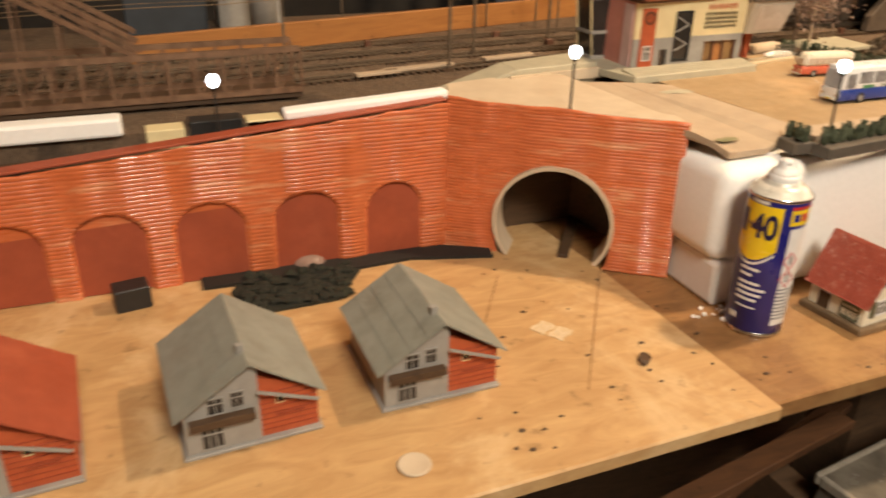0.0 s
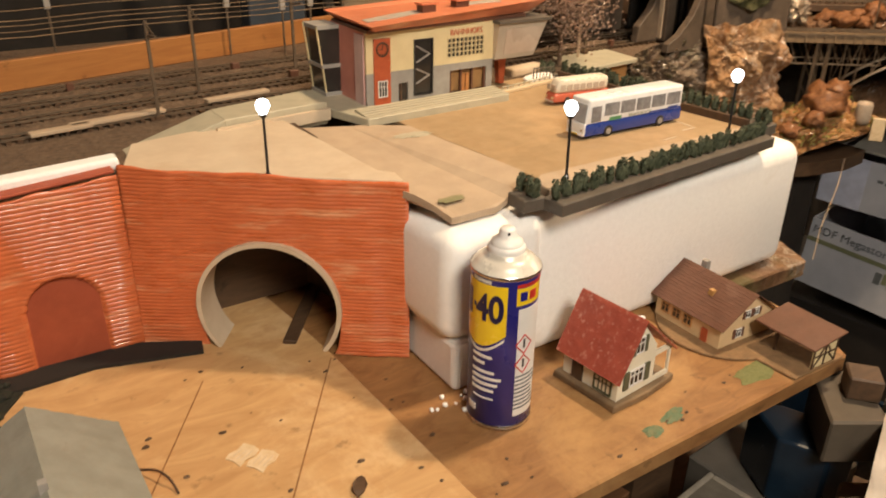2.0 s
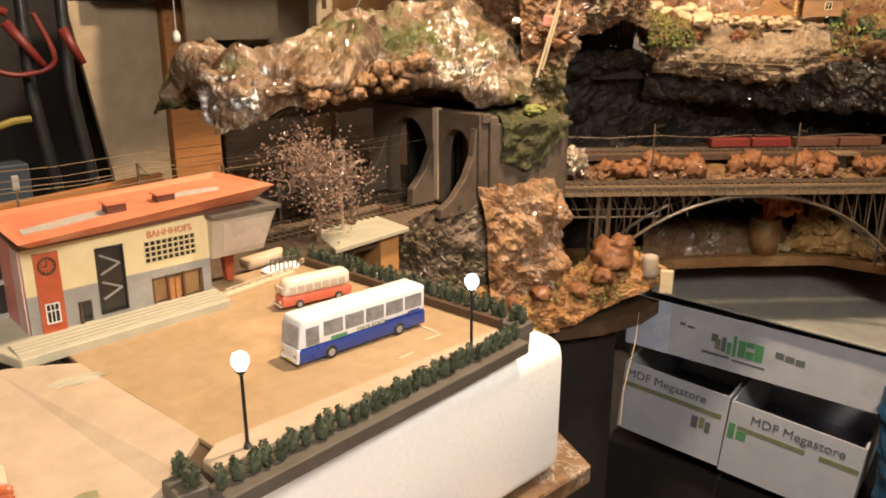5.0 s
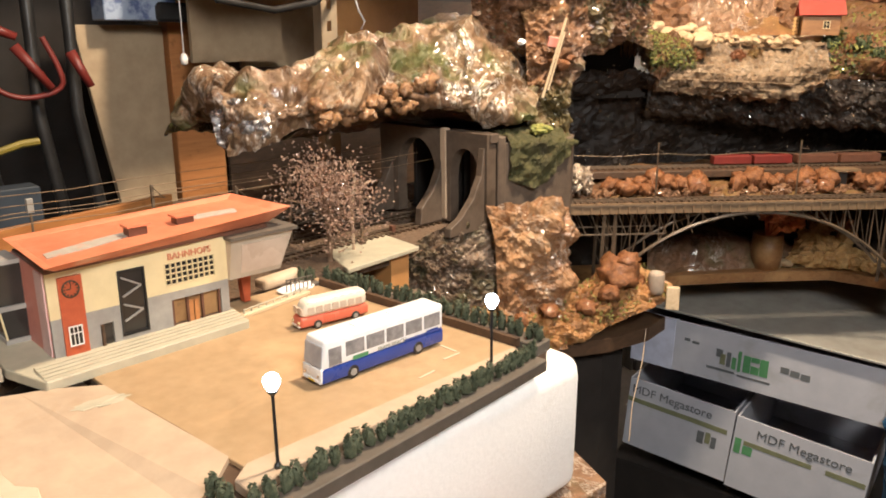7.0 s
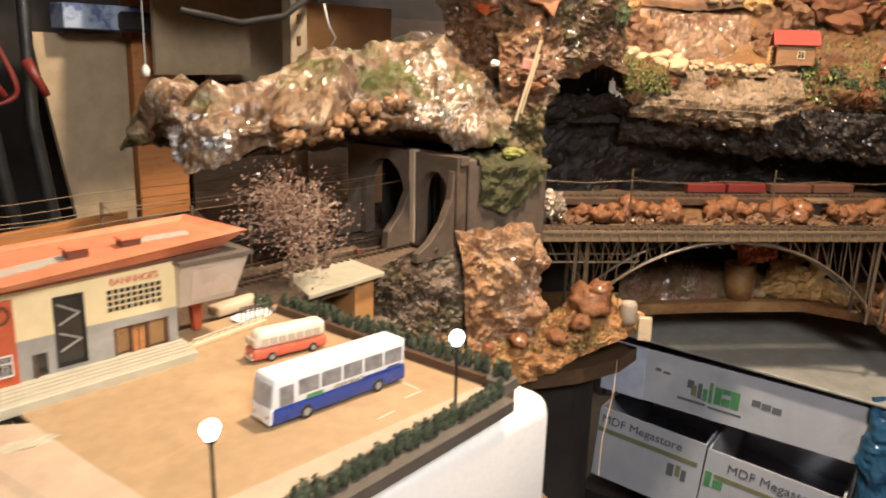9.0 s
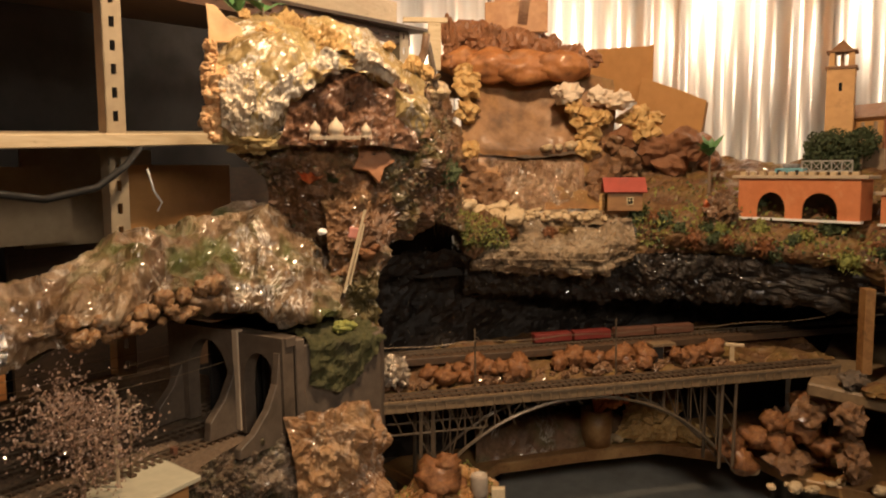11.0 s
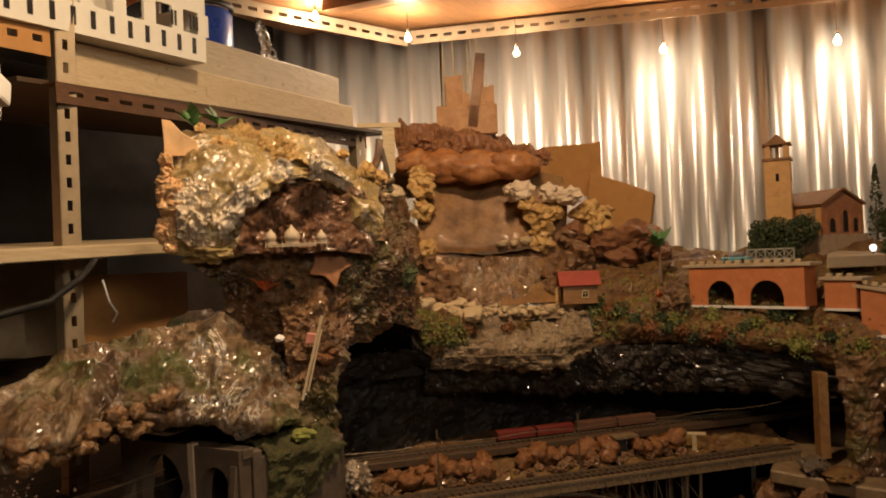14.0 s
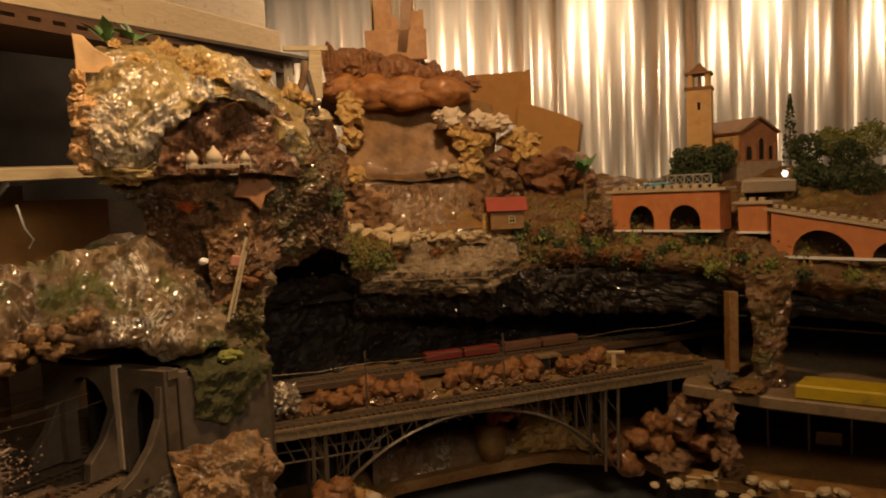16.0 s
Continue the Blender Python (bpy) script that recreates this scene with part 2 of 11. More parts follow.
def mat_rock(name, cols, scale=9, gloss=0.35, metal=0.0, silver=0.0, bscale=90, dark=None, folds=0.0, coat=0.0, stretch=(1, 1, 1), growth=None):
    """Painted rock or crumpled foil: patches of several colours, with bare shiny patches where silver > 0."""
    m, nt, b = nodes_of(name)
    vec = coords(nt, stretch)
    n1 = noise_node(nt, vec, scale, 8, 0.7, 0.6)
    k = len(cols)
    col = ramp(nt, n1, [(0.30 + 0.42 * i / max(k - 1, 1), c) for i, c in enumerate(cols)])
    fine = noise_node(nt, vec, scale * 6, 5, 0.6)
    col = mixc(nt, ramp(nt, fine, [(0.45, (0, 0, 0)), (0.78, (0.45 if folds else 0.7,) * 3)]), col, dark or tuple(x * 0.25 for x in cols[0]))
    if growth:
        g = ramp(nt, noise_node(nt, vec, scale * 1.1, 6, 0.65, 0.4), [(0.50, (0, 0, 0)), (0.62, (0.85, 0.85, 0.85))])
        col = mixc(nt, g, col, growth)
    if silver:
        n3 = noise_node(nt, vec, scale * 2.2, 7, 0.72, 0.8)
        w = 0.004 + 0.022 * silver
        f = ramp(nt, n3, [(0.485 - w, (0, 0, 0)), (0.50 - w * 0.4, (1, 1, 1)), (0.50 + w * 0.4, (1, 1, 1)), (0.515 + w, (0, 0, 0))])
        zone = ramp(nt, noise_node(nt, vec, scale * 0.8, 4, 0.6, 0.5), [(0.58 - 0.28 * silver, (1, 1, 1)), (0.70 - 0.28 * silver, (0, 0, 0))])
        f = mixc(nt, zone, f, (0, 0, 0))
        col = mixc(nt, f, col, (0.70, 0.64, 0.56))
        mr = nt.nodes.new("ShaderNodeMapRange")
        nt.links.new(f, mr.inputs[0])
        mr.inputs[3].default_value, mr.inputs[4].default_value = metal, 0.95
        nt.links.new(mr.outputs[0], b.inputs["Metallic"])
    else:
        b.inputs["Metallic"].default_value = metal
    nt.links.new(col, b.inputs["Base Color"])
    rr = ramp(nt, noise_node(nt, vec, scale * 3), [(0.3, (gloss,) * 3), (0.7, (min(gloss + 0.35, 1),) * 3)])
    nt.links.new(rr, b.inputs["Roughness"])
    h = noise_node(nt, vec, bscale, 8, 0.7)
    if folds:
        # crumpled film: every cell of a warped pattern is a small plane with a tilt of its own
        wob = nt.nodes.new("ShaderNodeVectorMath")
        wob.operation = "MULTIPLY_ADD"
        wob.inputs[1].default_value = (0.06, 0.06, 0.06)
        nt.links.new(noise_node(nt, vec, 12, 4, 0.6), wob.inputs[0])
        nt.links.new(vec, wob.inputs[2])
        mul = nt.nodes.new("ShaderNodeMath")
        mul.operation = "MULTIPLY"
        mul.inputs[1].default_value = 0.0035
        nt.links.new(h, mul.inputs[0])
        h = mul.outputs[0]
        for sc, k in ((9, 0.7), (24, 0.75), (62, 0.45)):
            vo = nt.nodes.new("ShaderNodeTexVoronoi")
            vo.inputs["Scale"].default_value = sc
            nt.links.new(wob.outputs[0], vo.inputs["Vector"])
            off = nt.nodes.new("ShaderNodeVectorMath")
            off.operation = "SUBTRACT"
            nt.links.new(wob.outputs[0], off.inputs[0])
            nt.links.new(vo.outputs["Position"], off.inputs[1])
            tilt = nt.nodes.new("ShaderNodeVectorMath")
            tilt.operation = "SUBTRACT"
            tilt.inputs[1].default_value = (0.5, 0.5, 0.5)
            nt.links.new(vo.outputs["Color"], tilt.inputs[0])
            dot = nt.nodes.new("ShaderNodeVectorMath")
            dot.operation = "DOT_PRODUCT"
            nt.links.new(off.outputs[0], dot.inputs[0])
            nt.links.new(tilt.outputs[0], dot.inputs[1])
            ad = nt.nodes.new("ShaderNodeMath")
            ad.operation = "MULTIPLY_ADD"
            ad.inputs[1].default_value = folds * k
            nt.links.new(dot.outputs["Value"], ad.inputs[0])
            nt.links.new(h, ad.inputs[2])
            h = ad.outputs[0]
        bump(nt, b, h, 0.9, 1.0)
    else:
        bump(nt, b, h, 0.6, 0.003)
    if coat:
        b.inputs["Coat Weight"].default_value = coat
        b.inputs["Coat Roughness"].default_value = 0.12
    return m


def mat_wood(name, c1, c2, stretch=(1, 9, 9), scale=14, rough_=0.6, stain=None, sat=0.62, sscale=7):
    m, nt, b = nodes_of(name)
    vec = coords(nt, stretch)
    n1 = noise_node(nt, vec, scale, 8, 0.62, 1.2)
    col = ramp(nt, n1, [(0.30, c1), (0.5, tuple((p + q) / 2 for p, q in zip(c1, c2))), (0.70, c2)])
    flat = coords(nt)
    if stain:
        f = ramp(nt, noise_node(nt, flat, sscale, 9, 0.7, 0.5), [(sat, (0, 0, 0)), (sat + 0.15, (0.85,) * 3)])
        col = mixc(nt, f, col, stain)
    f = ramp(nt, noise_node(nt, flat, 55, 5, 0.6), [(0.62, (0, 0, 0)), (0.72, (0.6,) * 3)])
    col = mixc(nt, f, col, tuple(x * 0.45 for x in c2))
    nt.links.new(col, b.inputs["Base Color"])
    b.inputs["Roughness"].default_value = rough_
    bump(nt, b, n1, 0.25, 0.001)
    return m


def mat_glow(name, color, strength):
    m, nt, b = nodes_of(name)
    b.inputs["Base Color"].default_value = (*color, 1)
    b.inputs["Emission Color"].default_value = (*color, 1)
    b.inputs["Emission Strength"].default_value = strength
    b.inputs["Roughness"].default_value = 0.3
    return m


PLY = mat_wood("plywood", (0.57, 0.36, 0.165), (0.42, 0.24, 0.10), (2, 6, 6), 9, 0.55, (0.66, 0.47, 0.26), 0.52)
CHIP = mat_wood("worn_board", (0.33, 0.17, 0.065), (0.19, 0.088, 0.032), (2, 7, 7), 10, 0.45, (0.42, 0.245, 0.10), 0.5)
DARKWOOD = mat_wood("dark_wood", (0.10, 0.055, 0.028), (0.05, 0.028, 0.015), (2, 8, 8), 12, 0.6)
PALEWOOD = mat_wood("pale_wood", (0.62, 0.50, 0.33), (0.48, 0.36, 0.22), (1, 10, 10), 12, 0.65, (0.35, 0.25, 0.15), 0.66)
OLDPLANK = mat_wood("old_plank", (0.13, 0.055, 0.022), (0.07, 0.03, 0.013), (1, 8, 8), 12, 0.6)
WAGONRED = mat("faded_wagon_red", (0.17, 0.022, 0.016), (0.13, 0.018, 0.013), 60, 0.5, 0, 0.1)
ORANGEWOOD = mat_wood("orange_wood", (0.48, 0.21, 0.07), (0.36, 0.145, 0.045), (1, 10, 10), 12, 0.5)
CEILWOOD = mat_wood("loft_wood", (0.42, 0.20, 0.08), (0.28, 0.12, 0.045), (1, 8, 8), 9, 0.5)
HARDBOARD = mat("hardboard", (0.39, 0.295, 0.185), (0.32, 0.235, 0.145), 30, 0.6, 0, 0.2, 400, (0.24, 0.175, 0.105), 5)
TERRACOTTA = mat("terracotta_paint", (0.60, 0.155, 0.055), (0.50, 0.12, 0.042), 90, 0.32, 0, 0.12, 500, (0.70, 0.33, 0.17), 22, 0.54, coat=0.4, stretch=(0.5, 0.5, 3))
TERRA_FLAT = mat("terracotta_matte", (0.36, 0.075, 0.032), (0.31, 0.062, 0.026), 60, 0.6, 0, 0.2, 400, (0.42, 0.10, 0.045), 14, 0.6)
FOAM = mat("white_polystyrene", (0.92, 0.90, 0.87), (0.88, 0.86, 0.83), 180, 0.6, 0, 0.35, 260, (0.76, 0.71, 0.64), 7, 0.62, dist=0.001)
CARD = mat("beige_card", (0.58, 0.47, 0.34), (0.52, 0.41, 0.29), 40, 0.7, 0, 0.15, 400, (0.45, 0.31, 0.19), 9, 0.6)
CARD2 = mat("tan_card", (0.47, 0.36, 0.25), (0.41, 0.31, 0.215), 40, 0.7, 0, 0.15, 400, (0.37, 0.26, 0.165), 9, 0.6)
YARD = mat("sandy_paper", (0.385, 0.265, 0.145), (0.33, 0.225, 0.118), 60, 0.55, 0, 0.2, 600, (0.47, 0.315, 0.17), 8, 0.55)
BALLAST = mat("brown_ballast", (0.10, 0.065, 0.04), (0.20, 0.13, 0.08), 220, 0.85, 0, 0.9, 700, (0.05, 0.033, 0.022), 8, 0.55, dist=0.003)
RUST = mat("rusty_steel", (0.16, 0.09, 0.055), (0.26, 0.15, 0.09), 80, 0.55, 0.4, 0.3, 400)
STEEL = mat("grey_steel", (0.19, 0.14, 0.095), (0.13, 0.096, 0.066), 70, 0.45, 0.4, 0.2, 400, (0.10, 0.06, 0.035), 10, 0.6)
DECKM = mat("bridge_deck_grey", (0.235, 0.155, 0.084), (0.165, 0.108, 0.06), 70, 0.6, 0, 0.3, 300, (0.09, 0.058, 0.033), 10, 0.54)
ZINC = mat("galvanised_sheet", (0.66, 0.65, 0.63), (0.58, 0.57, 0.55), 8, 0.40, 0.85, 0.0, 120, (0.46, 0.44, 0.41), 5, 0.60, stretch=(1, 1, 0.08))
SLOT = mat("slotted_angle", (0.42, 0.33, 0.22), (0.36, 0.28, 0.19), 40, 0.45, 0.3, 0.15, 300, (0.2, 0.13, 0.08), 8, 0.64)
# near-black that puts deep shade into the colour of whatever carries it
SHADE_BLACK = mat("dark_void", (0.012, 0.009, 0.007), (0.018, 0.013, 0.010), 20, 0.8, 0, 0.3, 100)
BLACK = mat("black_plastic", (0.015, 0.014, 0.014), (0.02, 0.02, 0.02), 60, 0.4)
NAVYBLUE = mat("navy_enamel", (0.022, 0.022, 0.21), (0.018, 0.018, 0.17), 40, 0.3, 0.0, 0, coat=0.2)
YELLOW = mat("yellow_enamel", (0.85, 0.60, 0.02), (0.80, 0.55, 0.02), 40, 0.25, 0, 0, coat=0.4)
WHITEPL = mat("white_plastic", (0.78, 0.76, 0.73), (0.74, 0.72, 0.69), 60, 0.35, 0, 0.05)
REDINK = mat("red_ink", (0.55, 0.03, 0.02), None, 60, 0.4, 0, 0)
BRIGHTMETAL = mat("bright_metal", (0.72, 0.71, 0.69), (0.62, 0.61, 0.59), 60, 0.22, 1.0, 0.05)
HEDGE = mat("hedge_green", (0.040, 0.050, 0.026), (0.085, 0.095, 0.052), 250, 0.8, 0, 0.6, 900, (0.14, 0.13, 0.085), 120, 0.64)
LEAFDARK = mat("dark_leaf", (0.035, 0.055, 0.02), (0.07, 0.085, 0.03), 250, 0.7, 0, 0.5, 900)
LEAFBRIGHT = mat("bright_leaf", (0.08, 0.20, 0.06), (0.05, 0.14, 0.04), 150, 0.5, 0, 0.2, 900)
LEAFYELLOW = mat("yellow_leaf", (0.26, 0.25, 0.055), (0.16, 0.18, 0.045), 150, 0.7, 0, 0.4, 900)
TRAY = mat("dark_tray", (0.115, 0.095, 0.075), (0.09, 0.075, 0.058), 80, 0.55, 0, 0.2, 500, (0.17, 0.14, 0.10), 20, 0.6)
GREYGREEN = mat("greygreen_plastic", (0.46, 0.42, 0.31), (0.40, 0.365, 0.27), 60, 0.55, 0, 0.15, 500, (0.30, 0.26, 0.18), 14, 0.62)
GREYROOF = mat("grey_roof", (0.265, 0.265, 0.225), (0.22, 0.22, 0.185), 60, 0.6, 0, 0.3, 500, (0.16, 0.15, 0.12), 20, 0.6)
REDROOF = mat("red_tile", (0.40, 0.085, 0.05), (0.32, 0.062, 0.036), 120, 0.45, 0, 0.3, 500, (0.66, 0.36, 0.28), 230, 0.56, coat=0.1)
BROWNROOF = mat("brown_tile", (0.135, 0.058, 0.034), (0.105, 0.045, 0.026), 90, 0.5, 0, 0.2, 500, (0.20, 0.105, 0.07), 25, 0.62)
ORANGEROOF = mat("orange_roof", (0.62, 0.215, 0.11), (0.54, 0.175, 0.088), 50, 0.4, 0, 0.1, 500, (0.66, 0.30, 0.18), 12, 0.55)
CREAM = mat("cream_plastic", (0.74, 0.62, 0.36), (0.68, 0.56, 0.32), 60, 0.45, 0, 0.05)
BEIGEWALL = mat("beige_wall", (0.68, 0.50, 0.29), (0.60, 0.44, 0.25), 60, 0.55, 0, 0.1)
GREYWALL = mat("grey_wall", (0.33, 0.31, 0.28), (0.28, 0.26, 0.235), 80, 0.6, 0, 0.3)
PINKWALL = mat("pink_wall", (0.60, 0.25, 0.20), (0.54, 0.22, 0.175), 60, 0.5, 0, 0.1)
BRICKRED = mat("brick_red", (0.48, 0.10, 0.035), (0.40, 0.08, 0.03), 120, 0.5, 0, 0.3)
DARKGLASS = mat("dark_glass", (0.025, 0.022, 0.02), (0.035, 0.03, 0.027), 30, 0.12, 0, 0)
MILKGLASS = mat("milky_plastic", (0.56, 0.47, 0.38), (0.46, 0.36, 0.28), 30, 0.25, 0, 0)
WHITEBUS = mat("white_bus_paint", (0.82, 0.82, 0.82), (0.78, 0.78, 0.78), 60, 0.3, 0, 0, coat=0.3)
BLUEBUS = mat("blue_bus_paint", (0.022, 0.055, 0.29), (0.019, 0.047, 0.25), 60, 0.3, 0, 0, coat=0.3)
REDBUS = mat("red_bus_paint", (0.60, 0.14, 0.08), (0.55, 0.125, 0.07), 60, 0.35, 0, 0, coat=0.2)
CREAMBUS = mat("cream_bus_paint", (0.74, 0.68, 0.56), (0.70, 0.64, 0.52), 60, 0.35, 0, 0)
BUSGLASS = mat("bus_window", (0.17, 0.165, 0.17), (0.30, 0.29, 0.29), 120, 0.12, 0, 0)
CONCRETE = mat("tunnel_concrete", (0.120, 0.086, 0.060), (0.085, 0.060, 0.042), 60, 0.65, 0, 0.6, 250, (0.040, 0.029, 0.018), 11, 0.56)
MOSS = mat("moss", (0.050, 0.050, 0.015), (0.095, 0.086, 0.026), 130, 0.7, 0, 1.0, 500, (0.045, 0.035, 0.018), 14, 0.52, dist=0.004)
CARTON = mat("brown_carton", (0.50, 0.25, 0.085), (0.44, 0.215, 0.07), 40, 0.6, 0, 0.15, 300, (0.36, 0.17, 0.05), 7, 0.6)
BOXWHITE = mat("white_carton", (0.46, 0.47, 0.52), (0.42, 0.43, 0.48), 30, 0.5, 0, 0.1, 300, (0.33, 0.33, 0.34), 6, 0.6)
PLASTICWHITE = mat("white_crate_plastic", (0.80, 0.77, 0.70), (0.76, 0.73, 0.66), 50, 0.4, 0, 0.05)
PALESTONE = mat("pale_pebble", (0.58, 0.44, 0.27), (0.42, 0.30, 0.17), 90, 0.5, 0, 0.4, 300)
REDSTONE = mat("red_rock", (0.29, 0.125, 0.055), (0.19, 0.078, 0.034), 30, 0.55, 0, 0.6, 200, (0.11, 0.05, 0.026), 16, 0.58, dist=0.002)
GREENINK = mat("green_ink", (0.10, 0.28, 0.12), None, 60, 0.6, 0, 0)
GREYINK = mat("grey_ink", (0.13, 0.14, 0.15), None, 60, 0.6, 0, 0)
OLIVEINK = mat("olive_ink", (0.20, 0.21, 0.12), None, 60, 0.6, 0, 0)
TRANSLUCENT = mat("dull_floor", (0.07, 0.06, 0.05), (0.05, 0.043, 0.036), 20, 0.8, 0, 0.4, 120)
FOIL = mat_rock("painted_foil", [(0.040, 0.020, 0.010), (0.16, 0.090, 0.044), (0.29, 0.195, 0.112), (0.40, 0.30, 0.19)], 6, 0.17, 0.12, 0.36, folds=0.75, coat=0.5, stretch=(1.4, 1.4, 0.6), growth=(0.075, 0.092, 0.022))
FOILBROWN = mat_rock("brown_foil", [(0.045, 0.023, 0.012), (0.165, 0.080, 0.035), (0.29, 0.16, 0.072)], 9, 0.24, 0.05, 0.14, folds=0.6, coat=0.35, growth=(0.090, 0.075, 0.024))
FOILBRIGHT = mat_rock("bright_foil", [(0.13, 0.075, 0.026), (0.28, 0.19, 0.072), (0.40, 0.29, 0.12), (0.30, 0.20, 0.08)], 5, 0.22, 0.1, 0.16, bscale=60, folds=0.38, coat=0.45, stretch=(1, 1, 0.6))
# near-black tones paint in the hollow's shade under the upper level
FOILSHADED = mat_rock("dark_foil", [(0.007, 0.005, 0.004), (0.018, 0.011, 0.007), (0.013, 0.009, 0.005)], 10, 0.42, 0.0, 0.0, folds=0.6)
ROCKBROWN = mat_rock("brown_rock", [(0.065, 0.032, 0.016), (0.20, 0.105, 0.052), (0.34, 0.205, 0.115)], 12, 0.24, 0.1, 0.22, folds=0.5, coat=0.4, growth=(0.10, 0.085, 0.028))
GREYROCK = mat_rock("grey_glitter_rock", [(0.045, 0.030, 0.020), (0.14, 0.095, 0.062), (0.28, 0.21, 0.15)], 16, 0.22, 0.15, 0.20, folds=0.6, coat=0.4, growth=(0.055, 0.055, 0.020))
EARTH = mat("brown_earth", (0.24, 0.14, 0.065), (0.17, 0.10, 0.045), 120, 0.8, 0, 0.6, 500, (0.12, 0.11, 0.04), 18, 0.6)
ROCKORANGE = mat_rock("orange_rock", [(0.15, 0.065, 0.022), (0.40, 0.20, 0.07), (0.56, 0.36, 0.16)], 12, 0.28, 0, 0, folds=0.4, coat=0.3)
LUMPORANGE = mat_rock("orange_foam", [(0.105, 0.036, 0.011), (0.26, 0.10, 0.032), (0.44, 0.22, 0.085)], 3.6, 0.32, bscale=26, coat=0.3)
SPONGE = mat_rock("cream_sponge", [(0.42, 0.21, 0.06), (0.62, 0.38, 0.14), (0.72, 0.52, 0.25)], 2.4, 0.42, bscale=16, coat=0.2)
CORAL = mat_rock("coral_red", [(0.55, 0.13, 0.04), (0.70, 0.20, 0.065), (0.74, 0.30, 0.12)], 25, 0.5)
MOSSROCK = mat_rock("mossy_ground", [(0.050, 0.026, 0.011), (0.155, 0.070, 0.026), (0.20, 0.115, 0.035), (0.30, 0.20, 0.06)], 16, 0.4, folds=0.35, coat=0.1)
STREAM = mat_rock("layered_stream", [(0.12, 0.078, 0.044), (0.27, 0.19, 0.115), (0.42, 0.33, 0.225)], 11, 0.28, 0.0, 0.0, coat=0.25, folds=0.3, stretch=(1, 1, 2.2))
WETSHINE = mat_rock("varnished_fall", [(0.15, 0.066, 0.022), (0.31, 0.150, 0.052), (0.42, 0.225, 0.085)], 5, 0.42, 0.0, 0.0, bscale=24, coat=0.08, growth=(0.19, 0.125, 0.038))
PINKTREE = mat("dried_flower", (0.34, 0.22, 0.16), (0.22, 0.13, 0.09), 300, 0.4, 0, 0.4, 900, (0.55, 0.45, 0.39), 90, 0.56, coat=0.4)
TWIG = mat("twig_brown", (0.16, 0.10, 0.06), (0.24, 0.16, 0.1), 120, 0.7)
PEACH = mat_rock("peach_foam", [(0.66, 0.30, 0.12), (0.80, 0.47, 0.22), (0.84, 0.62, 0.38)], 2.0, 0.35, bscale=14, coat=0.3)
LUMPBROWN = mat_rock("brown_lump_paint", [(0.09, 0.042, 0.02), (0.22, 0.11, 0.05), (0.36, 0.21, 0.11)], 2.2, 0.3, bscale=14, coat=0.35)
LOBE = mat_rock("orange_lobe", [(0.15, 0.052, 0.018), (0.38, 0.145, 0.045), (0.56, 0.27, 0.10)], 7, 0.4, coat=0.15)
CASTLE = mat("castle_brown", (0.50, 0.265, 0.125), (0.38, 0.18, 0.08), 40, 0.6, 0, 0.4, 200, (0.24, 0.11, 0.05), 22, 0.55)
GREYTIMBER = mat_wood("grey_timber", (0.50, 0.42, 0.31), (0.38, 0.31, 0.22), (1, 10, 10), 10, 0.6, (0.28, 0.21, 0.14), 0.6)
GLOBE = mat_glow("lamp_globe", (0.86, 0.93, 1.0), 14.0)
BULB = mat_glow("warm_bulb", (1.0, 0.80, 0.52), 45.0)

# ---- room ----
solid("floor", box(bm_new(), -2.2, -2.2, -0.90, 4.0, 2.4, -0.85), TRANSLUCENT, "dull dark concrete floor under the layout", "floor", "structure")
solid("ceiling", box(bm_new(), -2.2, -2.2, 1.45, 4.0, 2.6, 1.50), CEILWOOD, "brown wooden ceiling boards", "ceiling", "structure")
solid("wall_west", box(bm_new(), -2.26, -2.2, -0.85, -2.2, 2.4, 1.45), HARDBOARD, "dull brown side wall of the shed", "wall", "structure")
solid("wall_south", box(bm_new(), -2.2, -2.26, -0.85, 4.0, -2.2, 1.45), HARDBOARD, "dull brown rear wall of the shed", "wall", "structure")
# black colour stands in for the darkness behind the rack
solid("wall_north", box(bm_new(), -2.2, 2.12, -0.85, 2.64, 2.18, 1.45), SHADE_BLACK, "wall behind the shelves, coloured near-black for deep shade", "wall", "structure")


def corrugated(name, a, b, z0, z1, pitch, amp, label):
    bm = bm_new()
    a, b = Vector((*a, 0)), Vector((*b, 0))
    d = (b - a).normalized()
    n = Vector((d.y, -d.x, 0))
    length = (b - a).length
    k = int(length / pitch * 12)
    zs = (z0, (z0 + z1) / 2, z1)
    cols = []
    for i in range(k + 1):
        s = length * i / k
        ph = 2 * math.pi * s / pitch
        w = math.sin(ph) + 0.16 * math.sin(3 * ph) + 0.10 * math.sin(2 * ph)
        p = a + d * s + n * (amp * w + 0.003 * noise.noise(Vector((s * 7, 0, 0))))
        cols.append([bm.verts.new((p.x, p.y, z)) for z in zs])
    for c0, c1 in zip(cols, cols[1:]):
        for j in range(len(zs) - 1):
            bm.faces.new((c0[j], c1[j], c1[j + 1], c0[j + 1]))
    ob = solid(name, bm, ZINC, label, "wall", "structure", smooth=True)
    so = ob.modifiers.new("thick", "SOLIDIFY")
    so.thickness = 0.002
    return ob


corrugated("wall_east", (2.968, 1.612), (3.733, -2.2), -0.85, 1.45, 0.112, 0.021, "shiny galvanised corrugated metal wall")
corrugated("wall_northeast", (2.565, 2.18), (2.958, 1.612), -0.85, 1.45, 0.112, 0.023, "shaded galvanised corrugated metal wall")


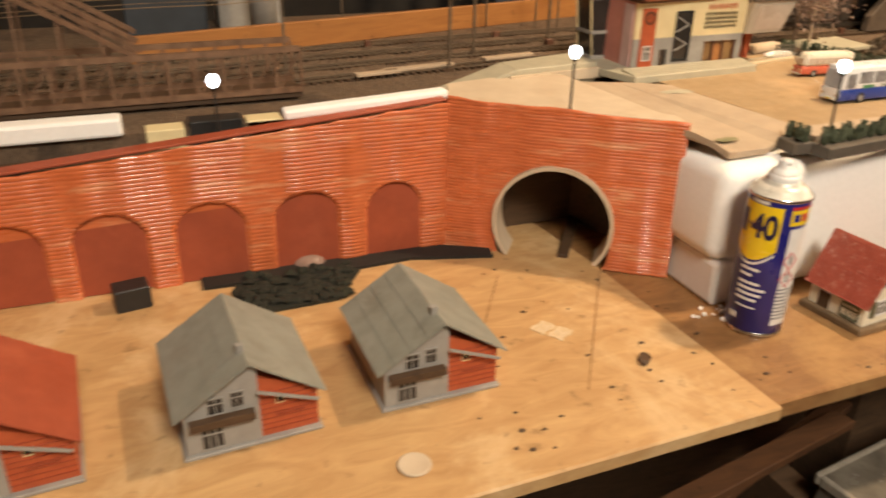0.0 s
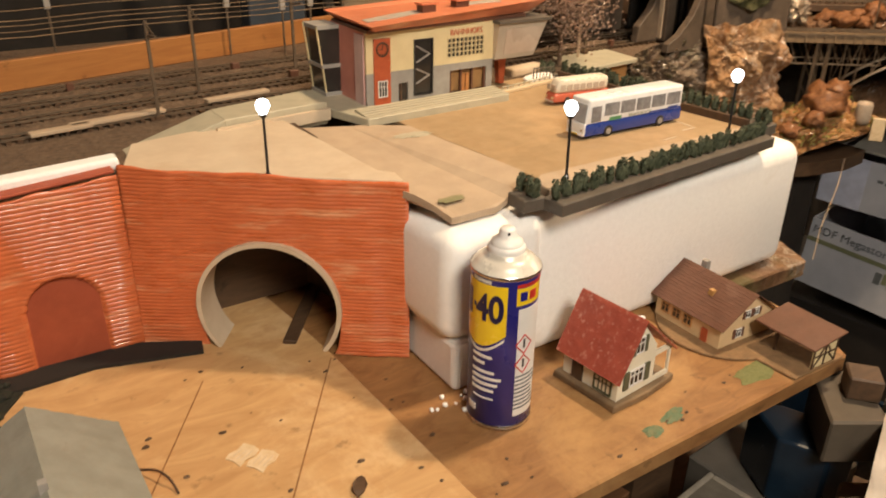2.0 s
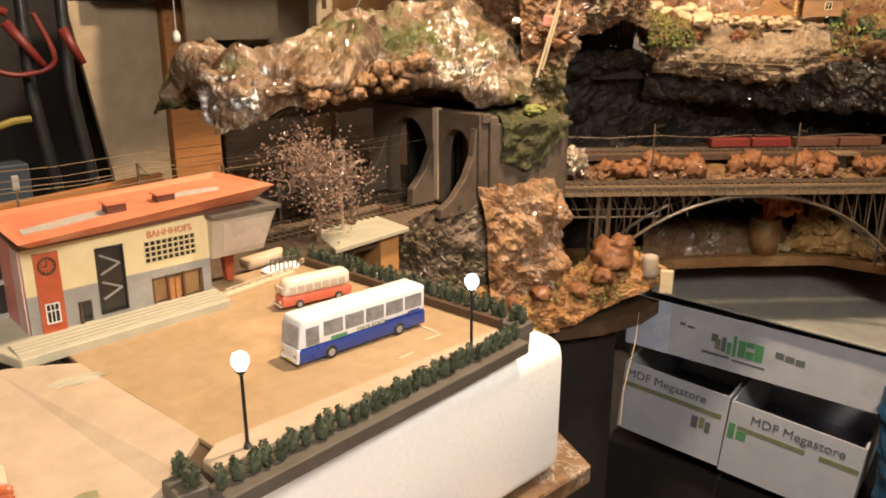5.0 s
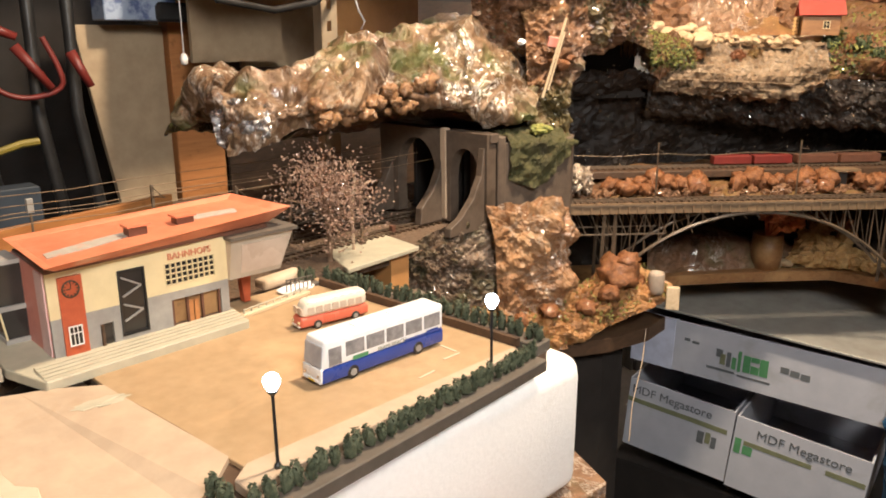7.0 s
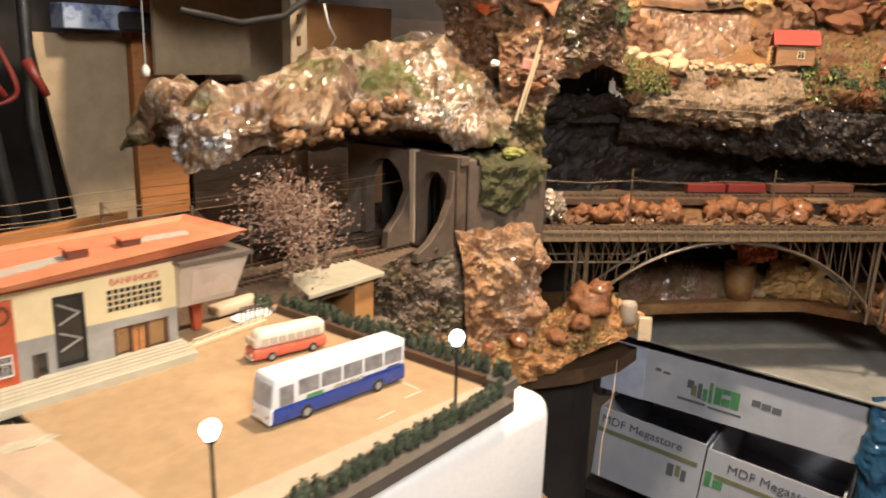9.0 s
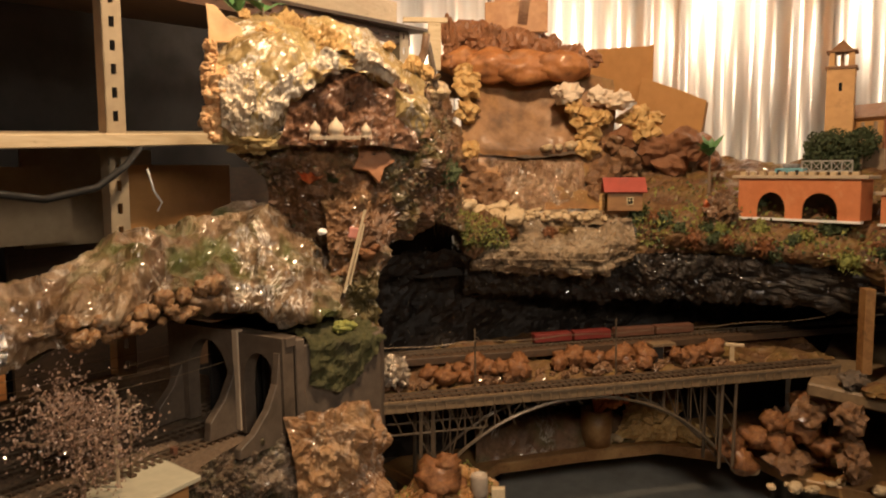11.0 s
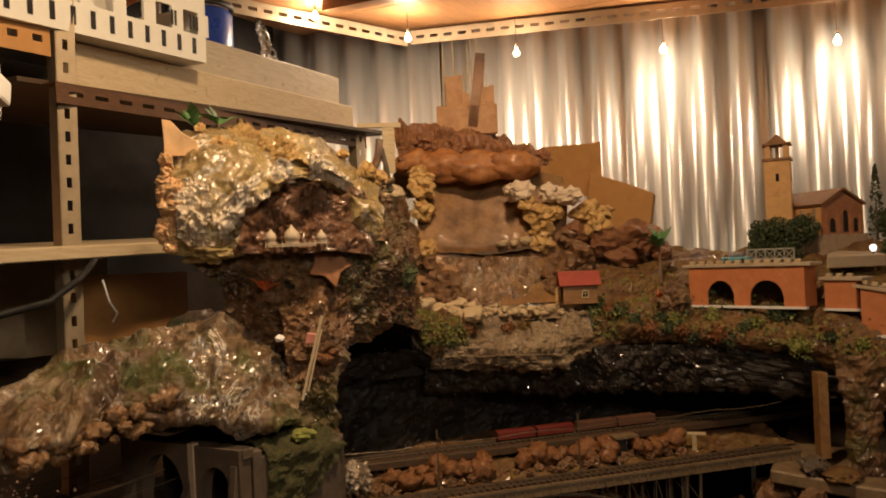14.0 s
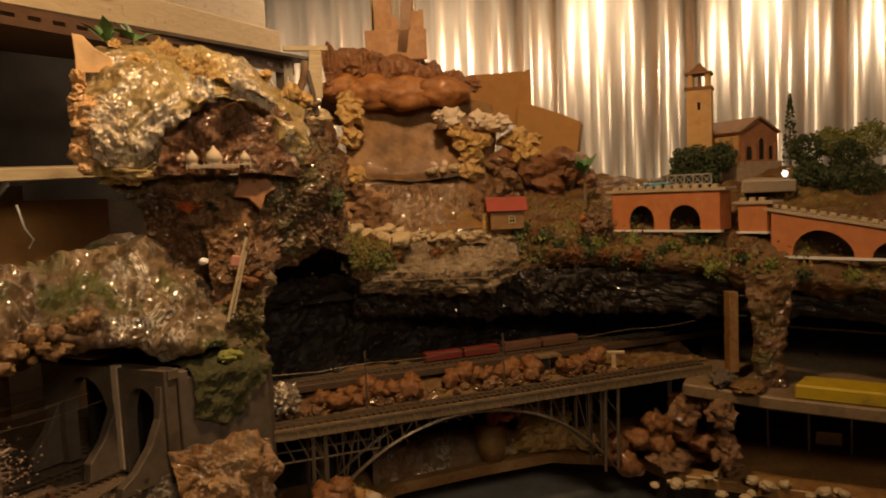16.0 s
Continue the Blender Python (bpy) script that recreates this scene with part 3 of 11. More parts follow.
def slotted(parent, name, a, b, w, face, mat_, slot=0.03, gap=0.022, holes=0.011):
    """An L-shaped steel angle from a to b with a row of long slots; face points out of the slotted leg."""
    a, b, face = Vector(a), Vector(b), Vector(face).normalized()
    d = (b - a).normalized()
    up = face.cross(d).normalized()
    bm = bm_new()
    length = (b - a).length
    t = 0.0025

    def slab(s0, s1, u0, u1, f0=0.0, f1=-t):
        vs = [bm.verts.new(a + d * s + up * u + face * f) for f in (f0, f1) for s, u in ((s0, u0), (s1, u0), (s1, u1), (s0, u1))]
        for f in ((0, 1, 2, 3), (7, 6, 5, 4), (0, 4, 5, 1), (1, 5, 6, 2), (2, 6, 7, 3), (3, 7, 4, 0)):
            bm.faces.new([vs[i] for i in f])

    slab(0, length, -w / 2, -holes / 2)
    slab(0, length, holes / 2, w / 2)
    s = 0.0
    while s < length:
        slab(s, min(s + gap, length), -holes / 2, holes / 2)
        s += gap + slot
    slab(0, length, w / 2 - t, w / 2, 0.0, -w)
    return part(name, bm, mat_, parent)


# loft over the layout
loft_ = thing("loft", "brown wooden loft boards on slotted steel beams", "loft", kind="structure")
for i in range(5):
    part("board", box(bm_new(), 1.9 + i * 0.36, -2.0, 1.28, 2.255 + i * 0.36, 2.05, 1.30, UPPER), CEILWOOD, loft_)
slotted(loft_, "beam", UPPER @ Vector((2.90, 1.66, 1.245)), UPPER @ Vector((3.45, -1.2, 1.245)), 0.05, (-0.95, -0.22, 0), SLOT)
slotted(loft_, "beam", UPPER @ Vector((2.05, 1.98, 1.265)), UPPER @ Vector((2.88, 1.66, 1.235)), 0.05, (-0.3, -0.9, 0), SLOT)
part("joist", box(bm_new(), 2.45, -1.5, 1.25, 2.50, 1.7, 1.28, UPPER), CEILWOOD, loft_)

# bulbs along the wall, on short cords from the loft
for b in BULBS:
    t = thing("light_bulb", "glowing warm glass bulb hanging from a short cord", "bulb", pose(*b), "bulbs along the metal wall")
    part("glass", lathe(bm_new(), [(0, -0.013), (0.007, -0.011), (0.0115, -0.004), (0.011, 0.003), (0.007, 0.010), (0.005, 0.014)], 16), BULB, t, smooth=True)
    part("socket", lathe(bm_new(), [(0, 0.014), (0.0055, 0.014), (0.0055, 0.030), (0.003, 0.034), (0, 0.034)], 12), BRIGHTMETAL, t, smooth=True)
    part("cord", rod(bm_new(), (0, 0, 0.034), (0.004, 0.004, 0.12), 0.0012, n=5), BLACK, t)

# ---- shelf rack behind ----
rack = thing("shelf_rack", "slotted steel angle rack with a wooden shelf", "rack")
slotted(rack, "post", (1.332, 1.381, -0.85), (1.332, 1.381, 1.30), 0.034, (-0.2, -1, 0), SLOT, 0.018, 0.022, 0.009)
slotted(rack, "post", (2.316, 1.50, -0.85), (2.316, 1.50, 0.92), 0.034, (-0.2, -1, 0), SLOT, 0.018, 0.022, 0.009)
slotted(rack, "rail", UPPER @ Vector((1.34, 1.395, 0.824)), UPPER @ Vector((2.40, 1.51, 0.824)), 0.036, (0.1, -1, 0), OLDPLANK, 0.030, 0.026, 0.008)
slotted(rack, "rail", UPPER @ Vector((0.5, 1.40, 0.925)), UPPER @ Vector((1.35, 1.42, 0.915)), 0.055, (0, -1, 0), CARTON, 0.018, 0.026, 0.012)
part("shelf_board", box(bm_new(), 1.10, 1.34, 0.540, 2.1, 1.80, 0.562, UPPER), PALEWOOD, rack, "pale worn wooden shelf board", bevel=0.002)
part("shelf_board", box(bm_new(), 1.30, 1.44, 0.842, 2.42, 1.95, 0.850, UPPER), DARKWOOD, rack)
solid("wooden_beam", box(bm_new(), 0, -0.04, 0, 0.98, 0.04, 0.082, UPPER @ pose(1.42, 1.50, 0.851, 0, 0, 5.5)), PALEWOOD, "pale rough-sawn timber beam on the rack", "timber", bevel=0.003)
solid("wooden_beam", box(bm_new(), 0, -0.05, 0, 0.72, 0.05, 0.095, UPPER @ pose(1.70, 1.60, 0.934, 0, 0, 5.5)), GREYTIMBER, "grey weathered timber beam on the rack", "timber", bevel=0.004)


def crate(m):
    t = thing("plastic_crate", "white slatted plastic crate on the rack", "crate", m)
    L, W, H = 0.52, 0.30, 0.20
    part("bottom", box(bm_new(), 0, 0, 0, L, W, 0.006), PLASTICWHITE, t)
    for y in (0, W - 0.006):
        bm = bm_new()
        box(bm, 0, y, 0.006, L, y + 0.006, 0.055)
        box(bm, 0, y, 0.10, L, y + 0.006, H)
        for i in range(8):
            x = i * L / 7 * 0.96
            box(bm, x, y, 0.055, x + 0.03, y + 0.006, 0.10)
        part("long_side", bm, PLASTICWHITE, t)
    for x in (0, L - 0.006):
        bm = bm_new()
        box(bm, x, 0.006, 0.006, x + 0.006, W - 0.006, 0.12)
        box(bm, x, 0.006, 0.17, x + 0.006, W - 0.006, H)
        for k in range(3):
            box(bm, x, 0.006 + k * 0.12, 0.12, x + 0.006, 0.05 + k * 0.12, 0.17)
        part("short_side", bm, PLASTICWHITE, t)
    for i in range(12):
        part("slot", box(bm_new(), 0.03 + i * 0.041, -0.0012, 0.014, 0.040 + i * 0.041, -0.0002, 0.046), BLACK, t)
    for sx, n in ((0.425, 2), (0.475, 3)):
        for k in range(n):
            part("slot", box(bm_new(), sx + k * 0.009, -0.0012, 0.062, sx + 0.0055 + k * 0.009, -0.0002, 0.092), BLACK, t)
    return t


crate(UPPER @ pose(1.19, 1.40, 0.935, 0, 0, 3))

# panels and posts behind the tracks
solid("wooden_post", box(bm_new(), 1.172, 1.72, -0.4, 1.284, 1.76, 0.9), ORANGEWOOD, "orange-brown wooden board standing against the rack", "board", bevel=0.002)
solid("hardboard_sheet", prism(bm_new(), [(1.055, 0.02), (1.165, 0.02), (1.165, 0.462), (0.985, 0.462)], -1.745, -1.73, XZ), HARDBOARD, "grey-brown hardboard sheet standing behind the tracks", "board", bevel=0.001)
solid("hardboard_sheet", box(bm_new(), 1.335, 1.71, 0.372, 1.63, 1.722, 0.575), HARDBOARD, "grey-brown hardboard sheet under the shelf", "board", bevel=0.001)
solid("hardboard_sheet", box(bm_new(), 1.34, 1.80, 0.02, 2.2, 1.81, 0.536), DARKWOOD, "dark hardboard sheet under the shelf", "board")
solid("hardboard_sheet", box(bm_new(), 1.16, 1.60, 0.39, 1.37, 1.61, 0.535), HARDBOARD, "grey hardboard sheet leaning below the shelf", "board")
solid("brown_board", box(bm_new(), 1.40, 1.48, 0.375, 1.66, 1.49, 0.538), CARTON, "brown panel under the shelf", "board")
for a, b in (((0.855, 1.66, 0.425), (0.905, 1.645, 0.350)), ((0.938, 1.63, 0.415), (0.965, 1.62, 0.352)), ((0.815, 1.67, 0.46), (0.860, 1.655, 0.44))):
    solid("red_tool", rod(bm_new(), a, b, 0.010, 0.007, 10), WAGONRED, "red tool handle hanging in the dark", "tool", group="red handles", smooth=True)
solid("red_cable", tube(bm_new(), [spline([Vector(p) for p in ((0.78, 1.68, 0.40), (0.83, 1.67, 0.345), (0.88, 1.66, 0.335), (0.925, 1.645, 0.36), (0.90, 1.65, 0.44))], i / 20) for i in range(21)], 0.005, 8), WAGONRED, "red cable looping among the tools", "cable", smooth=True)
solid("yellow_tool", tube(bm_new(), [(0.78, 1.66, 0.238), (0.81, 1.66, 0.244), (0.845, 1.66, 0.254), (0.875, 1.66, 0.256)], 0.007, 8), mat("dull_yellow", (0.26, 0.20, 0.03), (0.18, 0.14, 0.025), 60, 0.5), "yellow strip of a tool in the dark", "tool")
solid("blue_box", box(bm_new(), 1.02, 1.66, 0.470, 1.165, 1.72, 0.515), mat("blue_white_box", (0.30, 0.36, 0.48), (0.07, 0.10, 0.22), 22, 0.4, 0, 0, span=(0.45, 0.55)), "blue and white box on the hardboard", "box", bevel=0.002)
solid("dark_tool", box(bm_new(), 1.12, 1.65, 0.468, 1.25, 1.70, 0.505), BLACK, "black tool lying on the hardboard", "tool", bevel=0.006)
for k, x in enumerate((0.80, 0.905, 0.975)):
    solid("dark_hose", tube(bm_new(), [(x, 1.72, 0.54), (x - 0.01, 1.70, 0.30), (x + 0.02, 1.70, 0.05), (x, 1.72, -0.1)], 0.012, 8), BLACK, "dark hose hanging behind the tracks", "hose", group="hoses", smooth=True)
pl = thing("power_plug", "white plastic power plug hanging on its cord", "plug", UPPER @ pose(1.03, 1.04, 0.735, 0, 12, 40))
part("body", box(bm_new(), -0.016, -0.010, 0, 0.016, 0.010, 0.030), WHITEPL, pl, bevel=0.004, segs=2)
for x in (-0.009, 0.009):
    part("pin", rod(bm_new(), (x, 0, -0.017), (x, 0, 0), 0.002), BRIGHTMETAL, pl)
part("cord", tube(bm_new(), [(0, 0, 0.03), (-0.01, 0.01, 0.12), (-0.05, 0.05, 0.30), (-0.12, 0.1, 0.55), (-0.13, 0.1, 0.725)], 0.0035, 8), WHITEPL, pl, smooth=True)
pc = thing("pull_switch", "small white pull switch on a string", "switch", pose(1.075, 1.47, 0.392))
part("body", lathe(bm_new(), [(0, 0), (0.006, 0.002), (0.007, 0.012), (0.004, 0.02), (0, 0.022)], 12), WHITEPL, pc, smooth=True)
part("string", rod(bm_new(), (0, 0, 0.02), (0.0, 0, 0.148), 0.0012), WHITEPL, pc)
solid("loose_cable", tube(bm_new(), [(1.05, 1.30, 0.50), (1.15, 1.29, 0.485), (1.24, 1.30, 0.50), (1.30, 1.31, 0.535), (1.34, 1.33, 0.565)], 0.006, 8), BLACK, "black cable looping under the shelf", "cable", smooth=True)
solid("white_wire", tube(bm_new(), [(1.375, 1.36, 0.53), (1.38, 1.35, 0.49), (1.395, 1.35, 0.47), (1.385, 1.35, 0.455)], 0.002, 6), WHITEPL, "short white wire hanging from the shelf", "cable")

# drum and things on the rack's top
dr = thing("blue_drum", "blue plastic drum behind the timber beams", "drum", UPPER @ pose(2.10, 1.86, 0.851))
part("body", lathe(bm_new(), [(0, 0), (0.085, 0), (0.09, 0.01), (0.09, 0.14), (0.093, 0.15), (0.09, 0.16), (0.09, 0.33), (0.08, 0.345), (0, 0.345)], 28), mat("blue_plastic", (0.02, 0.06, 0.34), (0.016, 0.05, 0.28), 30, 0.35, 0, 0.1), dr, smooth=True)
part("rim", lathe(bm_new(), [(0.086, 0.345), (0.094, 0.345), (0.094, 0.36), (0.086, 0.36)], 28), BLACK, dr, smooth=True)
wr = thing("plastic_wrap", "crumpled clear plastic wrap behind the beams", "wrap", UPPER @ pose(2.22, 1.72, 1.03))
part("sheet", loft([[(0.0, 0, 0), (-0.02, 0, 0.06), (-0.045, 0, 0.14)], [(0.03, 0.0, 0.0), (0.012, 0.01, 0.06), (-0.015, 0, 0.14)], [(0.09, 0, 0.0), (0.06, 0, 0.02), (0.03, 0, 0.05)]], 24, 20, 0.02, 40, 0.02, 50, 17), BRIGHTMETAL, wr, "creased shiny wrap")
for k, (x, r, mt) in enumerate(((1.50, 0.034, WHITEPL), (1.58, 0.045, CORAL), (1.40, 0.04, GREYWALL))):
    solid("crate_bundle", blob(bm_new(), UPPER @ Vector((x, 1.53, 1.09)), (r * 1.4, r, r), 3, 0.3, 1.5, 0.2, 90 + k), mt, ("white rag in the crate", "faded red bundle in the crate", "grey bundle in the crate")[k], "bundle")

# ---- front boards ----
built = top_level()
T, TB, P = 0.027, 0.021, 0.180
solid("table_board", prism(bm_new(), [(-0.95, 0.345), (0.450, 0.350), (0.444, 0.62), (0.43, 0.80), (-0.95, 0.80)], 0.0135, T), PLY, "light plywood board with stains and pencil lines", "board", bevel=0.0015)
solid("table_board", prism(bm_new(), [(0.40, 0.362), (0.846, 0.360), (0.868, 0.40), (0.876, 0.50), (0.86, 0.82), (0.40, 0.82)], 0.003, TB), CHIP, "worn brown board along the layout's edge", "board", bevel=0.002)
solid("rock_board", prism(bm_new(), [(0.86, 0.500), (0.992, 0.497), (1.04, 0.60), (1.02, 0.80), (0.86, 0.80)], 0.000, 0.0205), ROCKBROWN, "brown rock-textured board under the foam block", "board", bevel=0.002)
solid("batten", box(bm_new(), -0.95, 0.42, -0.06, 0.80, 0.46, 0.002), DARKWOOD, "dark wooden batten under the boards", "timber")
solid("timber_stand", box(bm_new(), 0.70, 0.46, -0.85, 0.76, 0.52, 0.002), DARKWOOD, "dark wooden stand under the layout boards", "stand")
# black panel stands in for the unlit space under the table
solid("black_screen", box(bm_new(), -0.95, 0.84, -0.85, 0.99, 0.86, 0.0), SHADE_BLACK, "black panel standing in for the dark under the table", "panel")
for a, b in (((0.440, 0.600), (0.318, 0.424)), ((0.334, 0.626), (0.262, 0.514))):
    d = (Vector(b) - Vector(a)).normalized()
    n = Vector((-d.y, d.x)) * 0.0006
    solid("pencil_line", prism(bm_new(), [(Vector(a) + n)[:], (Vector(a) - n)[:], (Vector(b) - n)[:], (Vector(b) + n)[:]][::-1], T + 0.0002, T + 0.0004), CHIP, "thin pencil line drawn on the plywood", "line")


def ribbed(name, label, a, b, z0, za, zb, pitch, hole=None, lean=0.0, seed=1, m=40, blind=(), wave=1.0):
    """A ribbed red sheet standing from a to b, as high as za at a and zb at b. hole: (s, half width, springing z, foot half width)."""
    t = thing(name, label, "wall panel")
    a, b = Vector((*a, 0)), Vector((*b, 0))
    d = (b - a).normalized()
    n = Vector((d.y, -d.x, 0))
    L = (b - a).length
    rows = int((max(za, zb) - z0) / pitch * 6)
    bm = bm_new()

    def half(z):
        if not hole:
            return 0.0
        s, r, zc, foot = hole
        if z > zc:
            return math.sqrt(max(r * r - (z - zc) ** 2, 0.0))
        return foot + (r - foot) * math.sqrt(max(1 - ((zc - z) / (zc - z0 + 1e-6)) ** 2, 0))

    grid = []

    def sunk(s, z):
        for c, hw, zs, top in blind:
            u = (s - c) / hw
            if abs(u) < 1 and z < zs + (top - zs) * math.sqrt(1 - u * u):
                return True
        return False

    for i in range(rows + 1):
        f = i / rows
        line = []
        c = hole[0] if hole else L / 2
        zm = z0 + (za + (zb - za) * c / L - z0) * f
        h = half(zm)
        for side in (0, 1):
            s0, s1 = (0, c - h) if side == 0 else (c + h, L)
            for j in range(m + 1):
                s = s0 + (s1 - s0) * j / m
                z = z0 + (za + (zb - za) * s / L - z0) * f
                rib = 0.5 + 0.5 * math.sin(2 * math.pi * (z - z0) / pitch)
                flat = noise.noise(Vector((s * 22 + seed * 3, z * 5, 7)))
                rib *= 1.15 - 0.9 * max(0.0, min(1.0, (flat - 0.05) * 3.5))
                wav = wave * 0.0025 * noise.noise(Vector((s * 14 + seed, z * 6, seed))) + 0.0012 * noise.noise(Vector((s * 60, z * 4, seed)))
                off = -0.0045 if sunk(s, z) else (0.0018 if hole else 0.0011) * rib + wav
                p = a + d * s + n * (off - lean * f)
                line.append(bm.verts.new((p.x, p.y, z)))
        grid.append(line)
    for i in range(rows):
        for k in (0, m + 1):
            for j in range(m):
                q = (grid[i][k + j], grid[i][k + j + 1], grid[i + 1][k + j + 1], grid[i + 1][k + j])
                if (q[0].co - q[1].co).length + (q[2].co - q[3].co).length > 1e-6:
                    bm.faces.new(q)
    bmesh.ops.remove_doubles(bm, verts=bm.verts, dist=0.00005)
    ob = part("sheet", bm, TERRACOTTA, t, smooth=True)
    so = ob.modifiers.new("thick", "SOLIDIFY")
    so.thickness, so.offset = 0.0022, -1
    return t, a, d, n


# left wall with blind arches
BLIND = (-0.40, -0.305, -0.21, -0.115, -0.026, 0.066, 0.160, 0.252)
wall_t, wa, wd, wn = ribbed("ribbed_wall", "terracotta painted ribbed card wall with blind arches", (-0.62, 0.738), (0.309, 0.712), T, 0.112, 0.190, 0.0042, None, -0.004, 3, 230, [(x + 0.62, 0.034 if x < 0.2 else 0.03, 0.082, 0.112 if x > -0.2 else 0.095) for x in BLIND], 0.5)


def arch_poly(hw, zs, top, z0, n=14):
    pts = [(hw, z0), (hw, zs)]
    pts += [(hw * math.cos(math.pi * i / n), zs + (top - zs) * math.sin(math.pi * i / n)) for i in range(1, n)]
    return pts + [(-hw, zs), (-hw, z0)]


for k, x in enumerate(BLIND):
    s = (Vector((x, 0, 0)) - wa).dot(Vector((1, 0, 0))) / wd.x
    c = wa + wd * s - wn * 0.0010
    ang = math.atan2(wd.y, wd.x)
    m = Matrix.Translation((c.x, c.y, 0)) @ Matrix.Rotation(ang, 4, "Z")
    top = 0.112 if x > -0.2 else 0.095
    part("blind_arch", prism(bm_new(), arch_poly(0.0355 if x < 0.2 else 0.0315, 0.082, top + 0.0015, T + 0.001), -0.0012, 0.0008, m @ XZ), TERRA_FLAT, wall_t, "smooth matte red arch panel")
part("cap_strip", prism(bm_new(), [(-0.62, 0.738), (0.309, 0.712), (0.309, 0.728), (-0.62, 0.760)], 0, 0.003, Matrix.Translation((0, 0, 0.112 + 0.078 * 0.62 / 0.93)) @ Matrix.Shear("XZ", 4, (0, 0)) @ Matrix(((1, 0, 0, 0), (0, 1, 0, 0), (0.0839, 0, 1, 0), (0, 0, 0, 1)))), TERRA_FLAT, wall_t, "dusty top edge strip", bevel=0.0008)

# portal panel with its tube
pan_t, pa, pd, pn = ribbed("tunnel_portal", "terracotta painted ribbed card tunnel portal", (0.311, 0.716), (0.504, 0.572), T - 0.004, 0.193, 0.186, 0.0035, (0.118, 0.0625, 0.068, 0.055), 0.004, 8)
bm = bm_new()
ang = math.atan2(pd.y, pd.x)
cen = pa + pd * 0.118
m = Matrix.Translation((cen.x, cen.y, 0)) @ Matrix.Rotation(ang, 4, "Z")


def ring(r, off):
    out = []
    for i in range(41):
        a_ = math.radians(-41 + 262 * i / 40)
        out.append(m @ Vector((r * math.cos(a_), off, 0.068 + r * math.sin(a_))))
    return out


rings = [ring(0.0600, -0.0065), ring(0.0640, -0.0065), ring(0.0640, 0.030), ring(0.0600, 0.030)]
vs = [[bm.verts.new(p) for p in r] for r in rings]
for k in range(4):
    A, Bq = vs[k], vs[(k + 1) % 4]
    for i in range(40):
        bm.faces.new((A[i], A[i + 1], Bq[i + 1], Bq[i]))
part("tube_liner", bm, CARD, pan_t, "beige card tube lining the arch", smooth=False)
# added dark sheet gives the tunnel its unlit depth
solid("tunnel_lining", loft([[(0.365, 0.78, T), (0.36, 0.79, 0.13), (0.42, 0.79, 0.155)], [(0.45, 0.80, T), (0.45, 0.80, 0.13), (0.47, 0.76, 0.155)], [(0.50, 0.66, T), (0.50, 0.66, 0.13), (0.46, 0.66, 0.155)]], 16, 12, 0.002, 20, 0.0, 10, 2), DARKWOOD, "dark sheet standing in for the tunnel's unlit depth", "tunnel lining")
solid("dark_plank", box(bm_new(), 0, -0.006, 0, 0.14, 0.006, 0.004, pose(0.418, 0.640, T, 0, 0, 53)), DARKWOOD, "dark wooden plank lying in the tunnel", "plank", bevel=0.0006)
# shadow gap between board and wall, laid on as a black strip
solid("dark_card", prism(bm_new(), [(0.05, 0.698), (0.201, 0.689), (0.263, 0.691), (0.348, 0.666), (0.352, 0.684), (0.300, 0.712), (0.05, 0.720)], T, T + 0.0035), SHADE_BLACK, "black strip painting the shadow gap at the wall's foot", "strip")

# ---- foam block under the platform ----
foam = thing("foam_block", "rounded white expanded polystyrene packing block", "foam block")
bm = bm_new()
box(bm, 0.520, 0.512, TB, 0.965, 0.80, 0.163)
finish(bm, 0.018, 4)
for v in bm.verts:
    v.co += Vector((rough(v.co, 20, 4), rough(v.co, 20, 5), 0)) * 0.002
part("body", bm, FOAM, foam, smooth=True, raw=True)
bm = bm_new()
box(bm, 0.500, 0.507, 0.066, 0.60, 0.66, 0.1625)
part("corner_block", bm, FOAM, foam, bevel=0.016, segs=4, smooth=True)
bm = bm_new()
box(bm, 0.508, 0.508, TB, 0.56, 0.60, 0.066)
finish(bm, 0.004, 2)
for v in bm.verts:
    v.co += Vector((rough(v.co, 60, 4), rough(v.co, 60, 5), 0)) * 0.003
part("foot_block", bm, FOAM, foam, raw=True)
for k in range(14):
    r = random.uniform(0.001, 0.0028)
    part("crumb", blob(bm_new(), (0.49 + random.uniform(-0.012, 0.03), 0.50 + random.uniform(-0.02, 0.01), TB + r * 0.8), (r, r, r), 1, 0.3, 1.5, 0, k), FOAM, foam)
part("crumb", blob(bm_new(), (0.728, 0.505, TB + 0.0025), (0.006, 0.0035, 0.003), 3, 0.25, 1.5, 0.2, 9), FOAM, foam)

# ---- spray can ----
can = thing("spray_can", "navy and yellow lubricant spray can with white nozzle", "spray can", pose(0.5240, 0.4670, TB, 0, 0, -29) @ Matrix.Diagonal((1, 1, 1.085, 1)))
R = 0.0256
CANWHITE = mat("cream_lacquer", (0.76, 0.72, 0.64), (0.66, 0.62, 0.54), 60, 0.25, 0.15, 0.05, coat=0.3)
part("body", lathe(bm_new(), [(0, 0.0015), (R - 0.003, 0.0015), (R, 0.004), (R, 0.1215)], 48), NAVYBLUE, can, "navy blue enamelled body", smooth=True)
part("base_rim", lathe(bm_new(), [(R - 0.002, 0), (R + 0.0008, 0.0008), (R + 0.0008, 0.003), (R, 0.004)], 48), BRIGHTMETAL, can, smooth=True)
